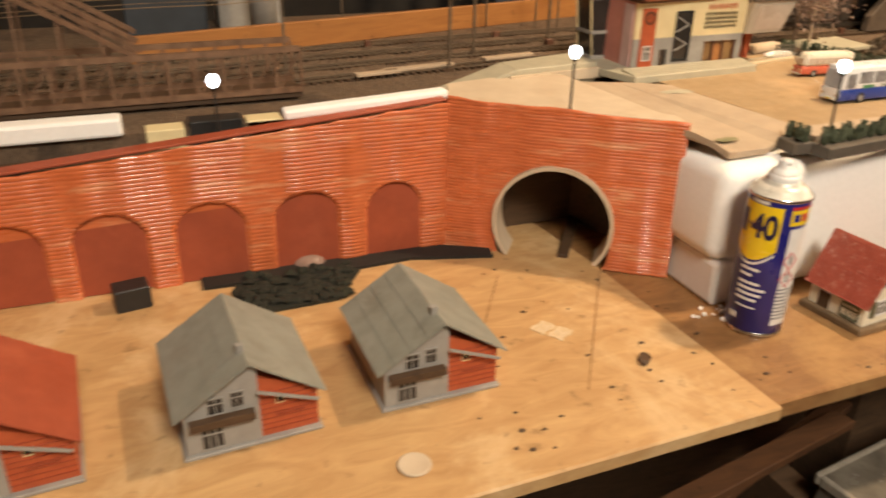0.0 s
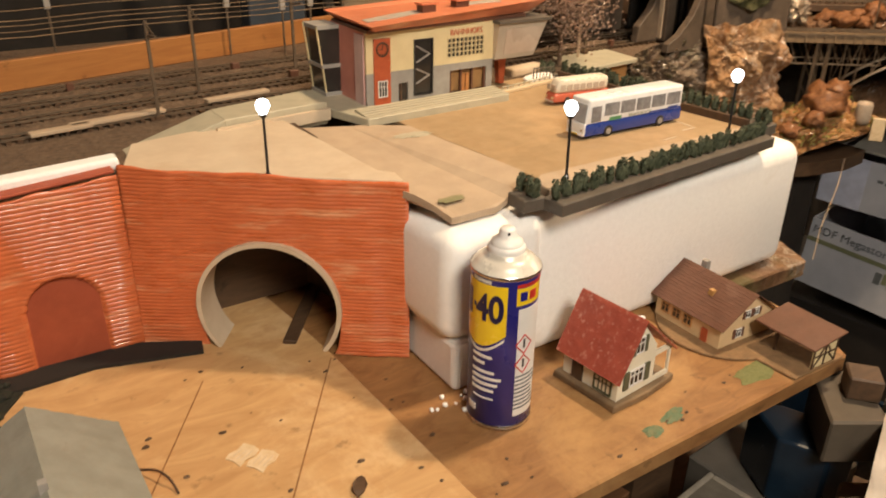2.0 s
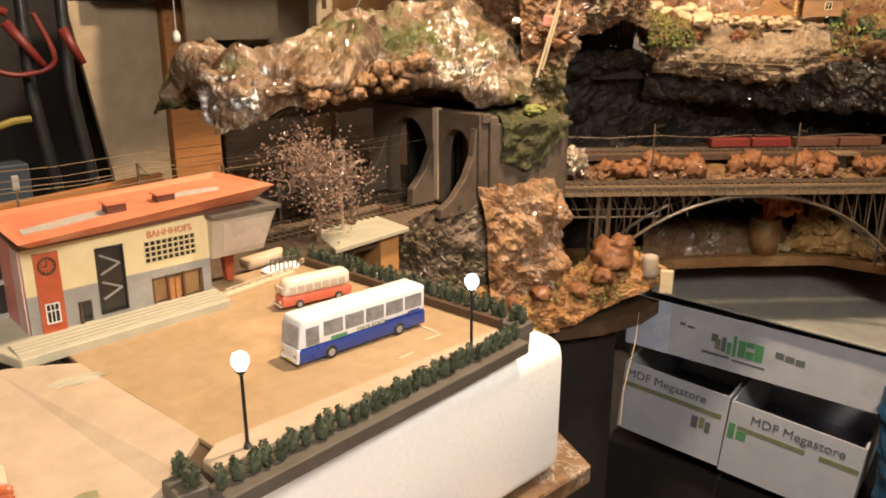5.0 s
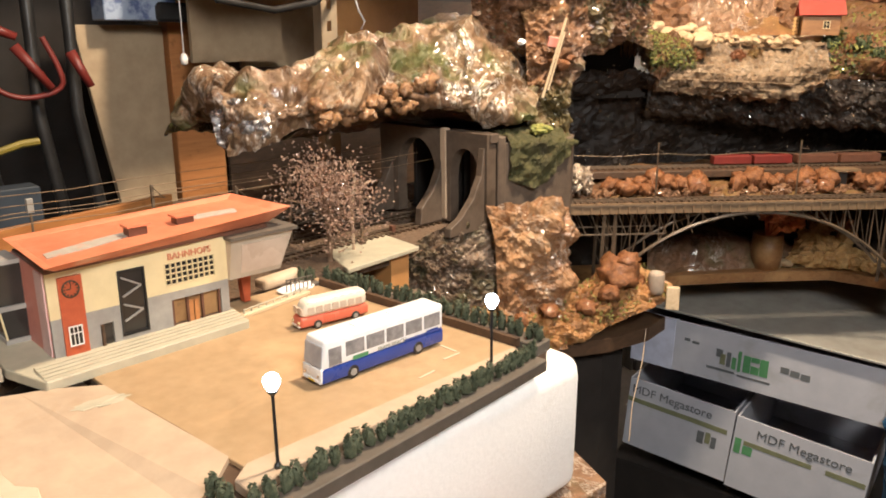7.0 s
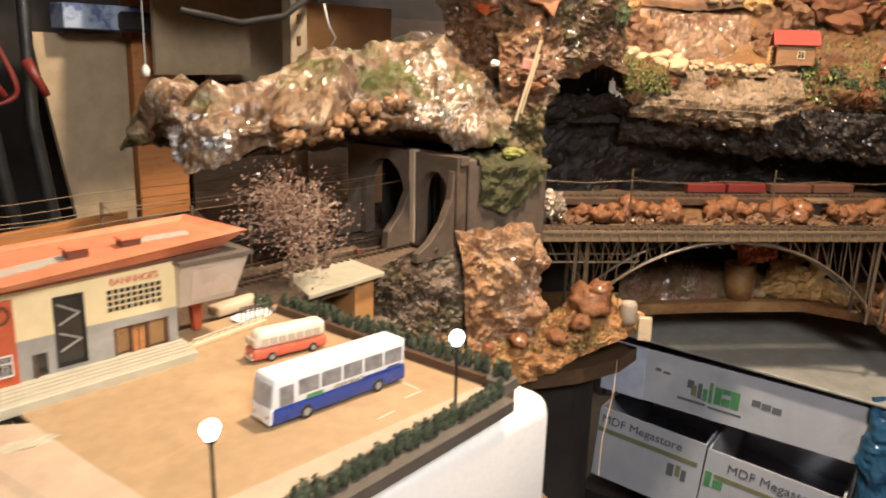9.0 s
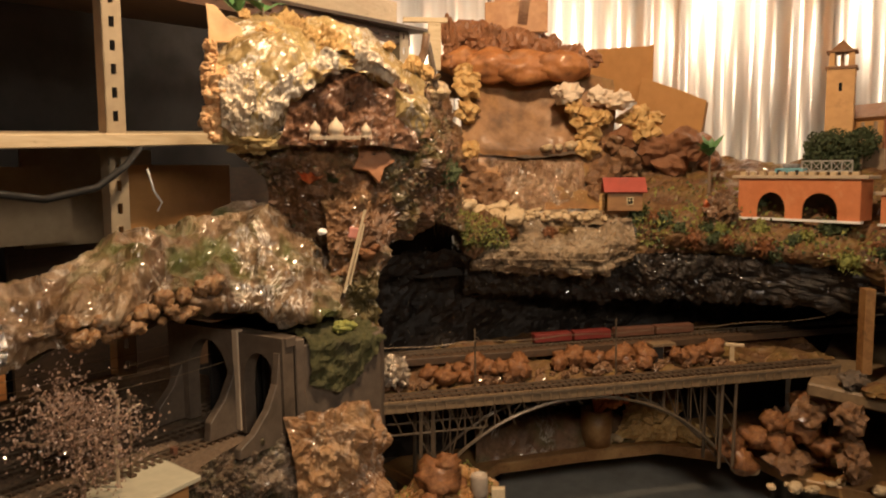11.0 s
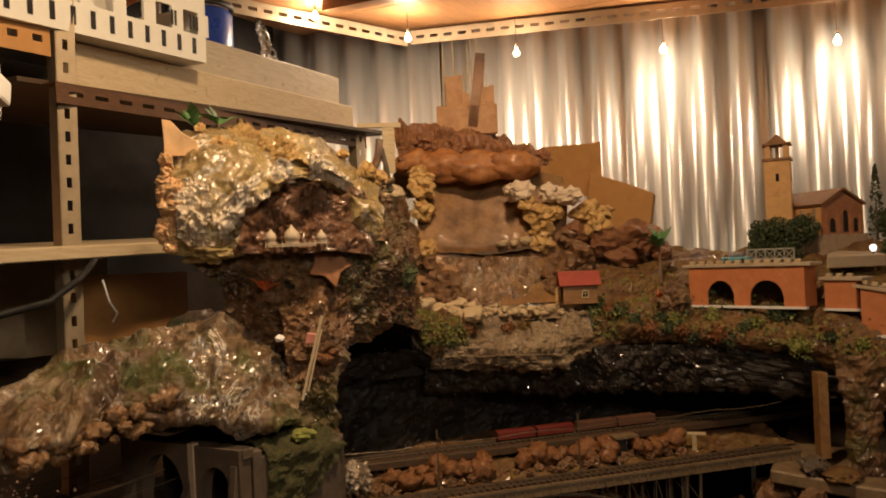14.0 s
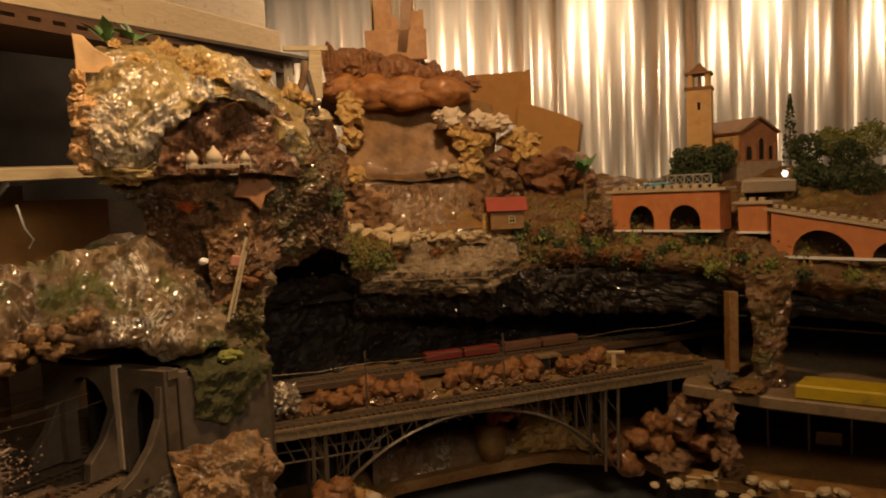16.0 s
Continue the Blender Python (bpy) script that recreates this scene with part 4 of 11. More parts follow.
part("shoulder", lathe(bm_new(), [(R, 0.1215), (R + 0.0009, 0.1222), (R + 0.0009, 0.1245), (R - 0.0012, 0.1252), (R - 0.003, 0.1285), (R - 0.007, 0.1312), (R - 0.0105, 0.1325), (R - 0.0105, 0.1345), (0.0, 0.1345)], 48), CANWHITE, can, "cream lacquered shoulder", smooth=True)
part("shoulder_rim", lathe(bm_new(), [(R + 0.0009, 0.1222), (R + 0.0014, 0.1228), (R + 0.0014, 0.1240), (R + 0.0009, 0.1246)], 48), BRIGHTMETAL, can, "bright rolled seam", smooth=True)
part("collar", lathe(bm_new(), [(0.0135, 0.1325), (0.0142, 0.1372), (0.0125, 0.1392), (0, 0.1392)], 32), WHITEPL, can, smooth=True)
noz = part("nozzle", lathe(bm_new(), [(0.0122, 0.1392), (0.0118, 0.1412), (0.0088, 0.1432), (0.0066, 0.1450), (0.0060, 0.1492), (0.0050, 0.1506), (0, 0.1506)], 32), WHITEPL, can, "white plastic nozzle cap", smooth=True)
part("jet", rod(bm_new(), (0, -0.0066, 0.1480), (0, -0.0050, 0.1480), 0.001), BLACK, noz)


def wrap(a0, a1, z0, z1, r, n=18, shape=None):
    """A label patch on the can between two angles (degrees); shape(f) gives lower and upper heights."""
    bm = bm_new()
    prev = None
    for i in range(n + 1):
        f = i / n
        a_ = math.radians(a0 + (a1 - a0) * f)
        lo, hi = shape(f) if shape else (z0, z1)
        cur = [bm.verts.new((q * math.cos(a_), q * math.sin(a_), z)) for q, z in ((r, lo), (r, hi), (r - 0.0004, hi), (r - 0.0004, lo))]
        if prev:
            for k in range(4):
                bm.faces.new((prev[k], cur[k], cur[(k + 1) % 4], prev[(k + 1) % 4]))
        else:
            bm.faces.new(cur)
        prev = cur
    bm.faces.new(prev[::-1])
    return bm


# the shield faces down and left of the camera's side; the white panel lies round to its right
part("yellow_shield", wrap(168, 266, 0, 0, R + 0.0003, 24, lambda f: (0.080 - 0.011 * math.sin(math.pi * f), 0.1175)), YELLOW, can, "yellow shield label")
part("shield_line", wrap(170, 264, 0, 0, R + 0.0002, 24, lambda f: (0.0755 - 0.011 * math.sin(math.pi * f), 0.0775 - 0.011 * math.sin(math.pi * f))), WHITEPL, can)
part("white_panel", wrap(286, 338, 0.012, 0.100, R + 0.0003), WHITEPL, can, "white warning panel")
part("top_panel", wrap(281, 340, 0.103, 0.116, R + 0.0003), YELLOW, can)
part("top_band", wrap(281, 345, 0.1165, 0.119, R + 0.0003), REDINK, can)


INK = mat("dark_navy_ink", (0.012, 0.010, 0.06), None, 40, 0.35, 0, 0)


def can_text(txt, deg, z, size, mat_, squeeze=1.0):
    """Raised lettering bent round the can, its middle at deg."""
    cu = bpy.data.curves.new("lettering", "FONT")
    cu.body, cu.size, cu.align_x, cu.extrude = txt, size, "CENTER", 0.0
    cu.offset = size * 0.028
    tmp = bpy.data.objects.new("tmp", cu)
    me = bpy.data.meshes.new_from_object(tmp)
    bpy.data.objects.remove(tmp)
    bm = bm_new()
    bm.from_mesh(me)
    bmesh.ops.subdivide_edges(bm, edges=[e for e in bm.edges if e.calc_length() > size * 0.3], cuts=2)
    for v in bm.verts:
        a_ = math.radians(deg) + v.co.x * squeeze / R
        v.co = Vector(((R + 0.0009) * math.cos(a_), (R + 0.0009) * math.sin(a_), z + v.co.y))
    return part("lettering", bm, mat_, can, raw=True)


can_text("40", 236, 0.0905, 0.0285, INK, 0.78)
part("mark_bar", wrap(204, 210, 0.0985, 0.1015, R + 0.0006), INK, can)
part("mark_bar", wrap(172, 198, 0.0905, 0.1105, R + 0.0006), INK, can)
part("mark_bar", wrap(287, 300, 0.1065, 0.113, R + 0.0006), NAVYBLUE, can)
part("mark_bar", wrap(305, 320, 0.1065, 0.113, R + 0.0006), REDINK, can)
for k, (a0, a1, z) in enumerate(((205, 245, 0.060), (205, 232, 0.0545), (205, 250, 0.0475), (205, 262, 0.0425), (205, 256, 0.0375), (205, 250, 0.0325), (210, 250, 0.026))):
    part("print_line", wrap(a0, a1, z, z + (0.0022 if k != 6 else 0.0012), R + 0.0003), WHITEPL, can)
part("print_line", wrap(196, 216, 0.013, 0.018, R + 0.0003), WHITEPL, can)
part("print_line", wrap(200, 238, 0.1185, 0.1208, R + 0.0003), WHITEPL, can)
for zc in (0.072, 0.056):
    bm = bm_new()
    rim = [(math.radians(300), zc - 0.0075), (math.radians(316), zc), (math.radians(300), zc + 0.0075), (math.radians(284), zc), (math.radians(300), zc - 0.0075)]
    tube(bm, [((R + 0.0006) * math.cos(a_ + (b_ - a_) * f), (R + 0.0006) * math.sin(a_ + (b_ - a_) * f), z0 + (z1 - z0) * f) for (a_, z0), (b_, z1) in zip(rim, rim[1:]) for f in (0, 0.5, 1)], 0.0005, 5)
    part("warning_diamond", bm, REDINK, can)
    part("warning_mark", wrap(298, 302, zc - 0.003, zc + 0.004, R + 0.0006), BLACK, can)
for k in range(9):
    z = 0.018 + k * 0.0034
    part("print_line", wrap(286, 338 - (k * 37) % 17, z, z + 0.0011, R + 0.0006), GREYINK, can)


# ---- model houses ----
SHUTTER = mat("dull_green_shutter", (0.10, 0.105, 0.06), (0.08, 0.085, 0.05), 60, 0.5)
MINTWALL = mat("pale_house_wall", (0.84, 0.78, 0.62), (0.76, 0.70, 0.55), 60, 0.5, 0, 0.1, stain=(0.52, 0.47, 0.33), sscale=25, sat=0.64)
def pane_window(parent, m, w, h, bars=1, frame_mat=WHITEPL, shutters=None, glass=None):
    """A window in the local x-z plane facing -y, its lower middle at m's origin."""
    wn_ = part("window", box(bm_new(), -w / 2, -0.0004, 0, w / 2, 0.0008, h, m), glass or DARKGLASS, parent)
    t = max(w * 0.10, 0.0006)
    bm = bm_new()
    for x0, z0, x1, z1 in ((-w / 2 - t, -t, w / 2 + t, 0), (-w / 2 - t, h, w / 2 + t, h + t), (-w / 2 - t, 0, -w / 2, h), (w / 2, 0, w / 2 + t, h)):
        box(bm, x0, -0.0011, z0, x1, 0.0004, z1, m)
    for i in range(bars):
        x = -w / 2 + w * (i + 1) / (bars + 1)
        box(bm, x - t * 0.35, -0.0009, 0, x + t * 0.35, 0.0, h, m)
    if bars:
        box(bm, -w / 2, -0.0009, h * 0.62, w / 2, 0, h * 0.62 + t * 0.7, m)
    part("window_frame", bm, frame_mat, wn_)
    if shutters:
        for s in (-1, 1):
            x = s * (w / 2 + t + w * 0.22)
            part("shutter", box(bm_new(), x - w * 0.2, -0.0014, -t, x + w * 0.2, 0, h + t, m), shutters, wn_)
    return wn_


def tiled_slope(parent, name, p00, p10, p01, p11, mat_, rows, cols, th=0.0018):
    """A roof slope between four corners with overlapping rows of tiles (p0* eave, p1* ridge)."""
    p00, p10, p01, p11 = (Vector(p) for p in (p00, p10, p01, p11))
    n = (p01 - p00).cross(p10 - p00).normalized()
    if n.z < 0:
        n = -n
    bm = bm_new()
    k = 16
    lines = []
    prof = [(0.0, -th), (0.0, th)]
    for r in range(rows):
        prof += [((r + 0.985) / rows, th * 0.35), ((r + 1.0) / rows, th if r < rows - 1 else th * 0.35)]
    prof.append((1.0, -th))
    for f, h in prof:
        row = []
        for c in range(k + 1):
            g = c / k
            p = p00.lerp(p01, g).lerp(p10.lerp(p11, g), f)
            row.append(bm.verts.new(p + n * (h + 0.00025 * noise.noise(p * 140))))
        lines.append(row)
    for A, Bq in zip(lines, lines[1:] + lines[:1]):
        for c in range(k):
            bm.faces.new((A[c], A[c + 1], Bq[c + 1], Bq[c]))
    for c in (0, k):
        bm.faces.new([row[c] for row in lines])
    return part(name, bm, mat_, parent)


def red_house():
    """The gable's front corner at the origin; x along the gable, y along the ridge."""
    t = thing("model_house", "pale model house with worn red tiled roof", "model house", pose(0.606, 0.4172, TB, 0, 0, 5) @ Matrix.Diagonal((1.06, 1.06, 1.06, 1)))
    part("base", prism(bm_new(), [(-0.006, -0.004), (0.030, -0.007), (0.068, -0.004), (0.069, 0.058), (-0.006, 0.060)], 0, 0.0065), DECKM, t, "uneven grey stone base", bevel=0.001)
    x1, y1, e, rz, rx = 0.044, 0.055, 0.033, 0.0735, 0.0205
    part("wall", prism(bm_new(), [(0, 0.0065), (x1, 0.0065), (x1, 0.042), (rx, rz - 0.002), (0, e)], -y1, 0, XZ), MINTWALL, t)
    tiled_slope(t, "roof", (-0.005, -0.005, e - 0.007), (rx, -0.005, rz), (-0.005, y1 + 0.005, e - 0.007), (rx, y1 + 0.005, rz), REDROOF, 16, 16, 0.0008)
    tiled_slope(t, "roof", (x1 + 0.023, -0.004, 0.031), (rx, -0.004, rz), (x1 + 0.023, y1 + 0.004, 0.031), (rx, y1 + 0.004, rz), REDROOF, 16, 16, 0.0008)
    pane_window(t, Matrix.Translation((0.0215, 0, 0.0435)), 0.0085, 0.0125, 1, WHITEPL, SHUTTER)
    pane_window(t, Matrix.Translation((0.0215, 0, 0.0155)), 0.0150, 0.0125, 2, WHITEPL, SHUTTER)
    s = Matrix.Rotation(math.radians(-90), 4, "Z")
    pane_window(t, s @ Matrix.Translation((-0.014, 0, 0.0095)), 0.0150, 0.0115, 3, SHUTTER, None, MINTWALL)
    part("door", box(bm_new(), -0.0055, -0.001, 0.0065, 0.0055, 0.0008, 0.0215, s @ Matrix.Translation((-0.040, 0, 0))), DARKWOOD, t, "dark open doorway")
    for y in (0.0, 0.022):
        part("porch_post", box(bm_new(), x1 + 0.0185, y, 0.0065, x1 + 0.0205, y + 0.002, 0.033), MINTWALL, t)
    part("porch_wall", box(bm_new(), x1, 0.0, 0.0065, x1 + 0.0185, 0.0015, 0.011), MINTWALL, t)
    part("porch_beam", box(bm_new(), x1, 0.0, 0.031, x1 + 0.0205, 0.0015, 0.036), MINTWALL, t)
    return t


def brown_house():
    t = thing("model_house", "beige model house with brown roof and timbered carport", "model house", pose(0.790, 0.458, TB, 0, 0, -2))
    pts = [(0.052 * math.cos(a) * (1.25 if math.cos(a) < 0 else 0.9), 0.062 * math.sin(a) - 0.002) for a in (2 * math.pi * i / 28 for i in range(28))]
    part("base", prism(bm_new(), pts, 0, 0.003), EARTH, t, "brown scattered base plate", bevel=0.0008)
    part("base", prism(bm_new(), [(-0.02, -0.098), (0.05, -0.098), (0.045, -0.03), (-0.025, -0.03)], 0, 0.0028), EARTH, t, bevel=0.0008)
    x0, x1, y0, y1, e, rz = -0.042, 0.032, -0.032, 0.046, 0.025, 0.049
    prof = [(x0, 0.003), (x1, 0.003), (x1, e), (-0.003, rz), (x0, e)]
    part("wall", prism(bm_new(), prof, -y1, -y0, XZ), BEIGEWALL, t)
    tiled_slope(t, "roof", (x0 - 0.004, y0 - 0.005, e - 0.001), (-0.003, y0 - 0.005, rz + 0.002), (x0 - 0.004, y1 + 0.005, e - 0.001), (-0.003, y1 + 0.007, rz + 0.002), BROWNROOF, 14, 22, 0.0003)
    tiled_slope(t, "roof", (x1 + 0.008, y0 - 0.007, e - 0.004), (-0.003, y0 - 0.005, rz + 0.002), (x1 + 0.008, y1 + 0.007, e - 0.004), (-0.003, y1 + 0.007, rz + 0.002), BROWNROOF, 14, 22, 0.0003)
    ch = part("chimney", box(bm_new(), -0.023, -0.002, 0.036, -0.018, 0.003, 0.044), SPONGE, t)
    part("chimney", box(bm_new(), 0.0, 0.028, 0.046, 0.006, 0.034, 0.056), GREYWALL, t)
    s = Matrix.Translation((x0, 0, 0)) @ Matrix.Rotation(math.radians(-90), 4, "Z")
    for y in (0.034, 0.020, 0.006):
        pane_window(t, s @ Matrix.Translation((-y, 0, 0.0105)), 0.0085, 0.009, 1, CARTON)
    part("door", box(bm_new(), -0.0035, -0.001, 0.003, 0.0035, 0.0008, 0.0165, s @ Matrix.Translation((0.015, 0, 0))), BRICKRED, t, "red-brown front door")
    m = Matrix.Translation((0, y0, 0))
    pane_window(t, m @ Matrix.Translation((-0.008, 0, 0.027)), 0.006, 0.007, 1, WHITEPL, BROWNROOF)
    pane_window(t, m @ Matrix.Translation((0.004, 0, 0.027)), 0.006, 0.007, 1, WHITEPL, BROWNROOF)
    pane_window(t, m @ Matrix.Translation((-0.017, 0, 0.009)), 0.007, 0.008, 1, WHITEPL, BROWNROOF)
    cp = part("carport_roof", box(bm_new(), -0.023, -0.052, -0.001, 0.023, 0.010, 0.001, pose(0.016, -0.050, 0.0305, 0, -7, 0)), BROWNROOF, t, "brown corrugated carport roof", bevel=0.0005)
    part("carport_wall", box(bm_new(), 0.004, -0.096, 0.003, 0.036, -0.0945, 0.026), CREAM, t, "cream half-timbered end wall")
    for a, b in (((0.004, 0.003), (0.004, 0.026)), ((0.036, 0.003), (0.036, 0.027)), ((0.004, 0.0145), (0.036, 0.0145)), ((0.004, 0.003), (0.015, 0.0145)), ((0.036, 0.003), (0.025, 0.0145)), ((0.020, 0.003), (0.020, 0.026)), ((0.004, 0.026), (0.036, 0.027)), ((0.012, 0.0145), (0.020, 0.026)), ((0.028, 0.0145), (0.020, 0.026))):
        part("timber", rod(bm_new(), (a[0], -0.0965, a[1]), (b[0], -0.0965, b[1]), 0.0008, n=4), DARKWOOD, t)
    for p in ((0.002, -0.060), (0.038, -0.060), (0.038, -0.094)):
        part("post", box(bm_new(), p[0], p[1], 0.003, p[0] + 0.002, p[1] + 0.002, 0.030), DARKWOOD, t)
    return t


def grey_house(m, label, roof=GREYROOF):
    """Gable towards -y, with a lower red wing on the +x side."""
    t = thing("model_house", label, "model house", m, "unfinished houses")
    part("base", box(bm_new(), -0.003, -0.003, 0, 0.096, 0.096, 0.003), GREYWALL, t, bevel=0.0006)
    part("wall", prism(bm_new(), [(0, 0.003), (0.052, 0.003), (0.052, 0.062), (0.046, 0.068), (0, 0.040)], -0.094, 0, XZ), GREYWALL, t)
    part("wing_wall", prism(bm_new(), [(0.052, 0.003), (0.094, 0.003), (0.094, 0.036), (0.052, 0.054)], -0.085, -0.002, XZ), BRICKRED, t, "red-brown boarded wing")
    for k in range(8):
        z = 0.008 + k * 0.0045
        part("board_joint", box(bm_new(), 0.0525, 0.0012, z, 0.0938 if z < 0.036 else 0.0938 - (z - 0.036) * 2.2, 0.0022, z + 0.0006), TERRA_FLAT, t)
    for a, b in (((-0.007, -0.007, 0.037), (0.046, -0.007, 0.071)), ((0.099, -0.006, 0.0355), (0.046, -0.006, 0.071))):
        p00, p10 = Vector(a), Vector(b)
        tiled_slope(t, "roof", p00, p10, p00 + Vector((0, 0.108, 0)), p10 + Vector((0, 0.108, 0)), roof, 4, 10, 0.0006)
    part("verge", box(bm_new(), 0.0515, -0.0068, 0.046, 0.0975, -0.005, 0.048, Matrix.Translation((0.052, 0, 0.05)) @ Matrix.Rotation(math.radians(22), 4, "Y") @ Matrix.Translation((-0.052, 0, -0.05))), GREYWALL, t)
    pane_window(t, Matrix.Translation((0.022, 0, 0.034)), 0.010, 0.012, 1, GREYWALL)
    pane_window(t, Matrix.Translation((0.037, 0, 0.036)), 0.008, 0.012, 1, GREYWALL)
    pane_window(t, Matrix.Translation((0.018, 0, 0.006)), 0.014, 0.018, 2, GREYWALL)
    part("balcony", box(bm_new(), 0.003, -0.007, 0.0265, 0.048, 0.0, 0.032), DARKWOOD, t)
    pane_window(t, Matrix.Translation((0.067, 0.002, 0.030)), 0.005, 0.005, 0, CREAM)
    part("rail", box(bm_new(), 0.064, 0.0006, 0.0195, 0.084, 0.002, 0.0203), TERRA_FLAT, t)
    part("chimney", box(bm_new(), 0.042, 0.012, 0.062, 0.047, 0.017, 0.076), GREYWALL, t)
    return t


red_house()
brown_house()
grey_house(pose(0.157, 0.456, T, 0, 0, 0), "grey-roofed model house with a red boarded wing")
grey_house(pose(0.012, 0.452, T, 0, 0, 2), "grey-roofed model house with a red boarded wing")
grey_house(pose(-0.150, 0.452, T, 0, 0, 3), "red-roofed model house with a red boarded wing", TERRA_FLAT)

# ---- small things on the boards ----
PAPERSCRAP = mat("stuck_paper", (0.66, 0.53, 0.35), (0.58, 0.43, 0.25), 160, 0.6, 0, 0.3, 500, (0.46, 0.28, 0.12), 60, 0.56)
cap = thing("bottle_cap", "pale dusty disc lying on the plywood", "disc", pose(0.157, 0.391, T))
part("disc", lathe(bm_new(), [(0, 0.001), (0.010, 0.001), (0.0115, 0.0), (0.0125, 0.0008), (0.0115, 0.0022), (0.010, 0.0018), (0, 0.0018)], 28), CARD, cap, smooth=True)
hb = thing("scenery_mat", "flat dark green-black scenery mat lying by the wall", "scenery mat", pose(0.137, 0.672, T, 0, 0, -8))
FLOCK = mat("dark_flock", (0.010, 0.010, 0.007), (0.020, 0.021, 0.011), 300, 0.85, 0, 0.8, 900, (0.028, 0.034, 0.014), 30, 0.6)
part("backing", prism(bm_new(), [(-0.064, 0.000), (-0.042, -0.046), (0.036, -0.034), (0.066, 0.024), (0.010, 0.040), (-0.048, 0.042)], 0, 0.0025), FLOCK, hb)
bm = bm_new()
rh = random.Random(9)
for k in range(120):
    u, v = rh.uniform(-1, 1), rh.uniform(-1, 1)
    blob(bm, (0.052 * u + 0.006 * v, 0.034 * v - 0.001 + 0.004 * u, 0.004), (rh.uniform(0.004, 0.008), rh.uniform(0.004, 0.008), rh.uniform(0.002, 0.004) * (1.6 if v > 0.6 else 1)), 1, 0.5, 2.5, 0, k)
tagged(part("flock", bm, FLOCK, hb, "dark matted flock"), kind="stuff")
dm = thing("plastic_dome", "small dusty clear plastic dome by the wall", "plastic dome", pose(0.160, 0.722, T, 12, 0, 0))
part("dome", lathe(bm_new(), [(0, 0.013), (0.008, 0.012), (0.015, 0.008), (0.018, 0.003), (0.020, 0.0), (0.0, 0.0)], 24), mat("dusty_clear_plastic", (0.30, 0.20, 0.16), (0.22, 0.14, 0.11), 60, 0.2, 0, 0.1), dm, smooth=True)
solid("black_block", box(bm_new(), -0.016, -0.012, 0, 0.016, 0.012, 0.022, pose(-0.015, 0.692, T, 0, 0, 8)), BLACK, "small black plastic block by the wall", "block", bevel=0.001)
lf = bm_new()
pts = [(0, -0.010), (0.004, -0.006), (0.0055, 0.0), (0.003, 0.007), (0, 0.011), (-0.003, 0.007), (-0.005, 0), (-0.004, -0.006)]
prism(lf, pts, 0.001, 0.0022)
for v in lf.verts:
    v.co.z += abs(v.co.x) * 0.5
solid("dry_leaf", lf, DARKWOOD, "curled dry brown leaf lying on the plywood", "leaf", m=pose(0.385, 0.443, T, 0, 0, -35))
for k, (x, y, a) in enumerate(((0.330, 0.521, 27), (0.340, 0.507, 33))):
    ps = thing("paper_label", "torn pale paper label stuck to the plywood", "paper", pose(x, y, T + 0.0002, 0, 0, a))
    part("sheet", prism(bm_new(), [(-0.012, -0.008), (-0.004, -0.0065), (0.002, -0.009), (0.009, -0.0075), (0.0105, -0.001), (0.0085, 0.0075), (0.001, 0.0065), (-0.006, 0.0085), (-0.0115, 0.007), (-0.010, 0.001)], 0, 0.0005), PAPERSCRAP, ps)
    for i in range(3):
        part("print_line", box(bm_new(), -0.007, -0.0045 + i * 0.004, 0.0005, 0.006 - i * 0.002, -0.0038 + i * 0.004, 0.0006), CARD, ps)
for pts in ([(0.239, 0.584, 0.029), (0.25, 0.579, 0.034), (0.258, 0.568, 0.034), (0.259, 0.56, 0.031), (0.255, 0.553, 0.028)], [(0.242, 0.563, 0.028), (0.251, 0.562, 0.03), (0.259, 0.566, 0.029)], [(0.258, 0.544, 0.029), (0.269, 0.532, 0.033), (0.274, 0.522, 0.034), (0.277, 0.515, 0.031), (0.278, 0.505, 0.028)]):
    vs = [spline([Vector(p) for p in pts], i / 16) for i in range(17)]
    solid("wire_offcut", tube(bm_new(), vs, 0.0009, 6), DARKWOOD, "bent offcut of thin dark brown wire", "wire", group="wire offcuts")
for k in range(110):
    x, y = random.uniform(0.22, 0.84), random.uniform(0.37, 0.64)
    z = T if x < 0.444 else TB
    if x > 0.47 and y > 0.42:
        continue
    r = random.uniform(0.0006, 0.0022)
    solid("debris", blob(bm_new(), (x, y, z + r * 0.3), (r * 1.5, r, r * 0.5), 1, 0.5, 2, 0, k), DARKWOOD, "tiny dark crumb of scenery material", "crumb", group="crumbs on the boards")
for x, y, a, sx in ((0.640, 0.385, 12, 0.012), (0.612, 0.380, -10, 0.009)):
    bm = bm_new()
    blob(bm, (0, 0, 0), (sx, 0.006, 0.0012), 3, 0.5, 2.2, 0, int(sx * 1000))
    solid("paint_smear", bm, mat("green_smear", (0.10, 0.16, 0.09), (0.16, 0.17, 0.09), 200, 0.8, 0, 0.6), "dried dark green paint smear on the board", "paint", m=pose(x, y, TB, 0, 0, a))
solid("moss_patch", blob(bm_new(), (0.748, 0.388, TB), (0.024, 0.011, 0.0012), 3, 0.5, 2.0, 0, 4), mat("green_scatter", (0.13, 0.15, 0.05), (0.20, 0.19, 0.075), 300, 0.8, 0, 0.8, 900), "patch of green scatter beside the model house", "moss")

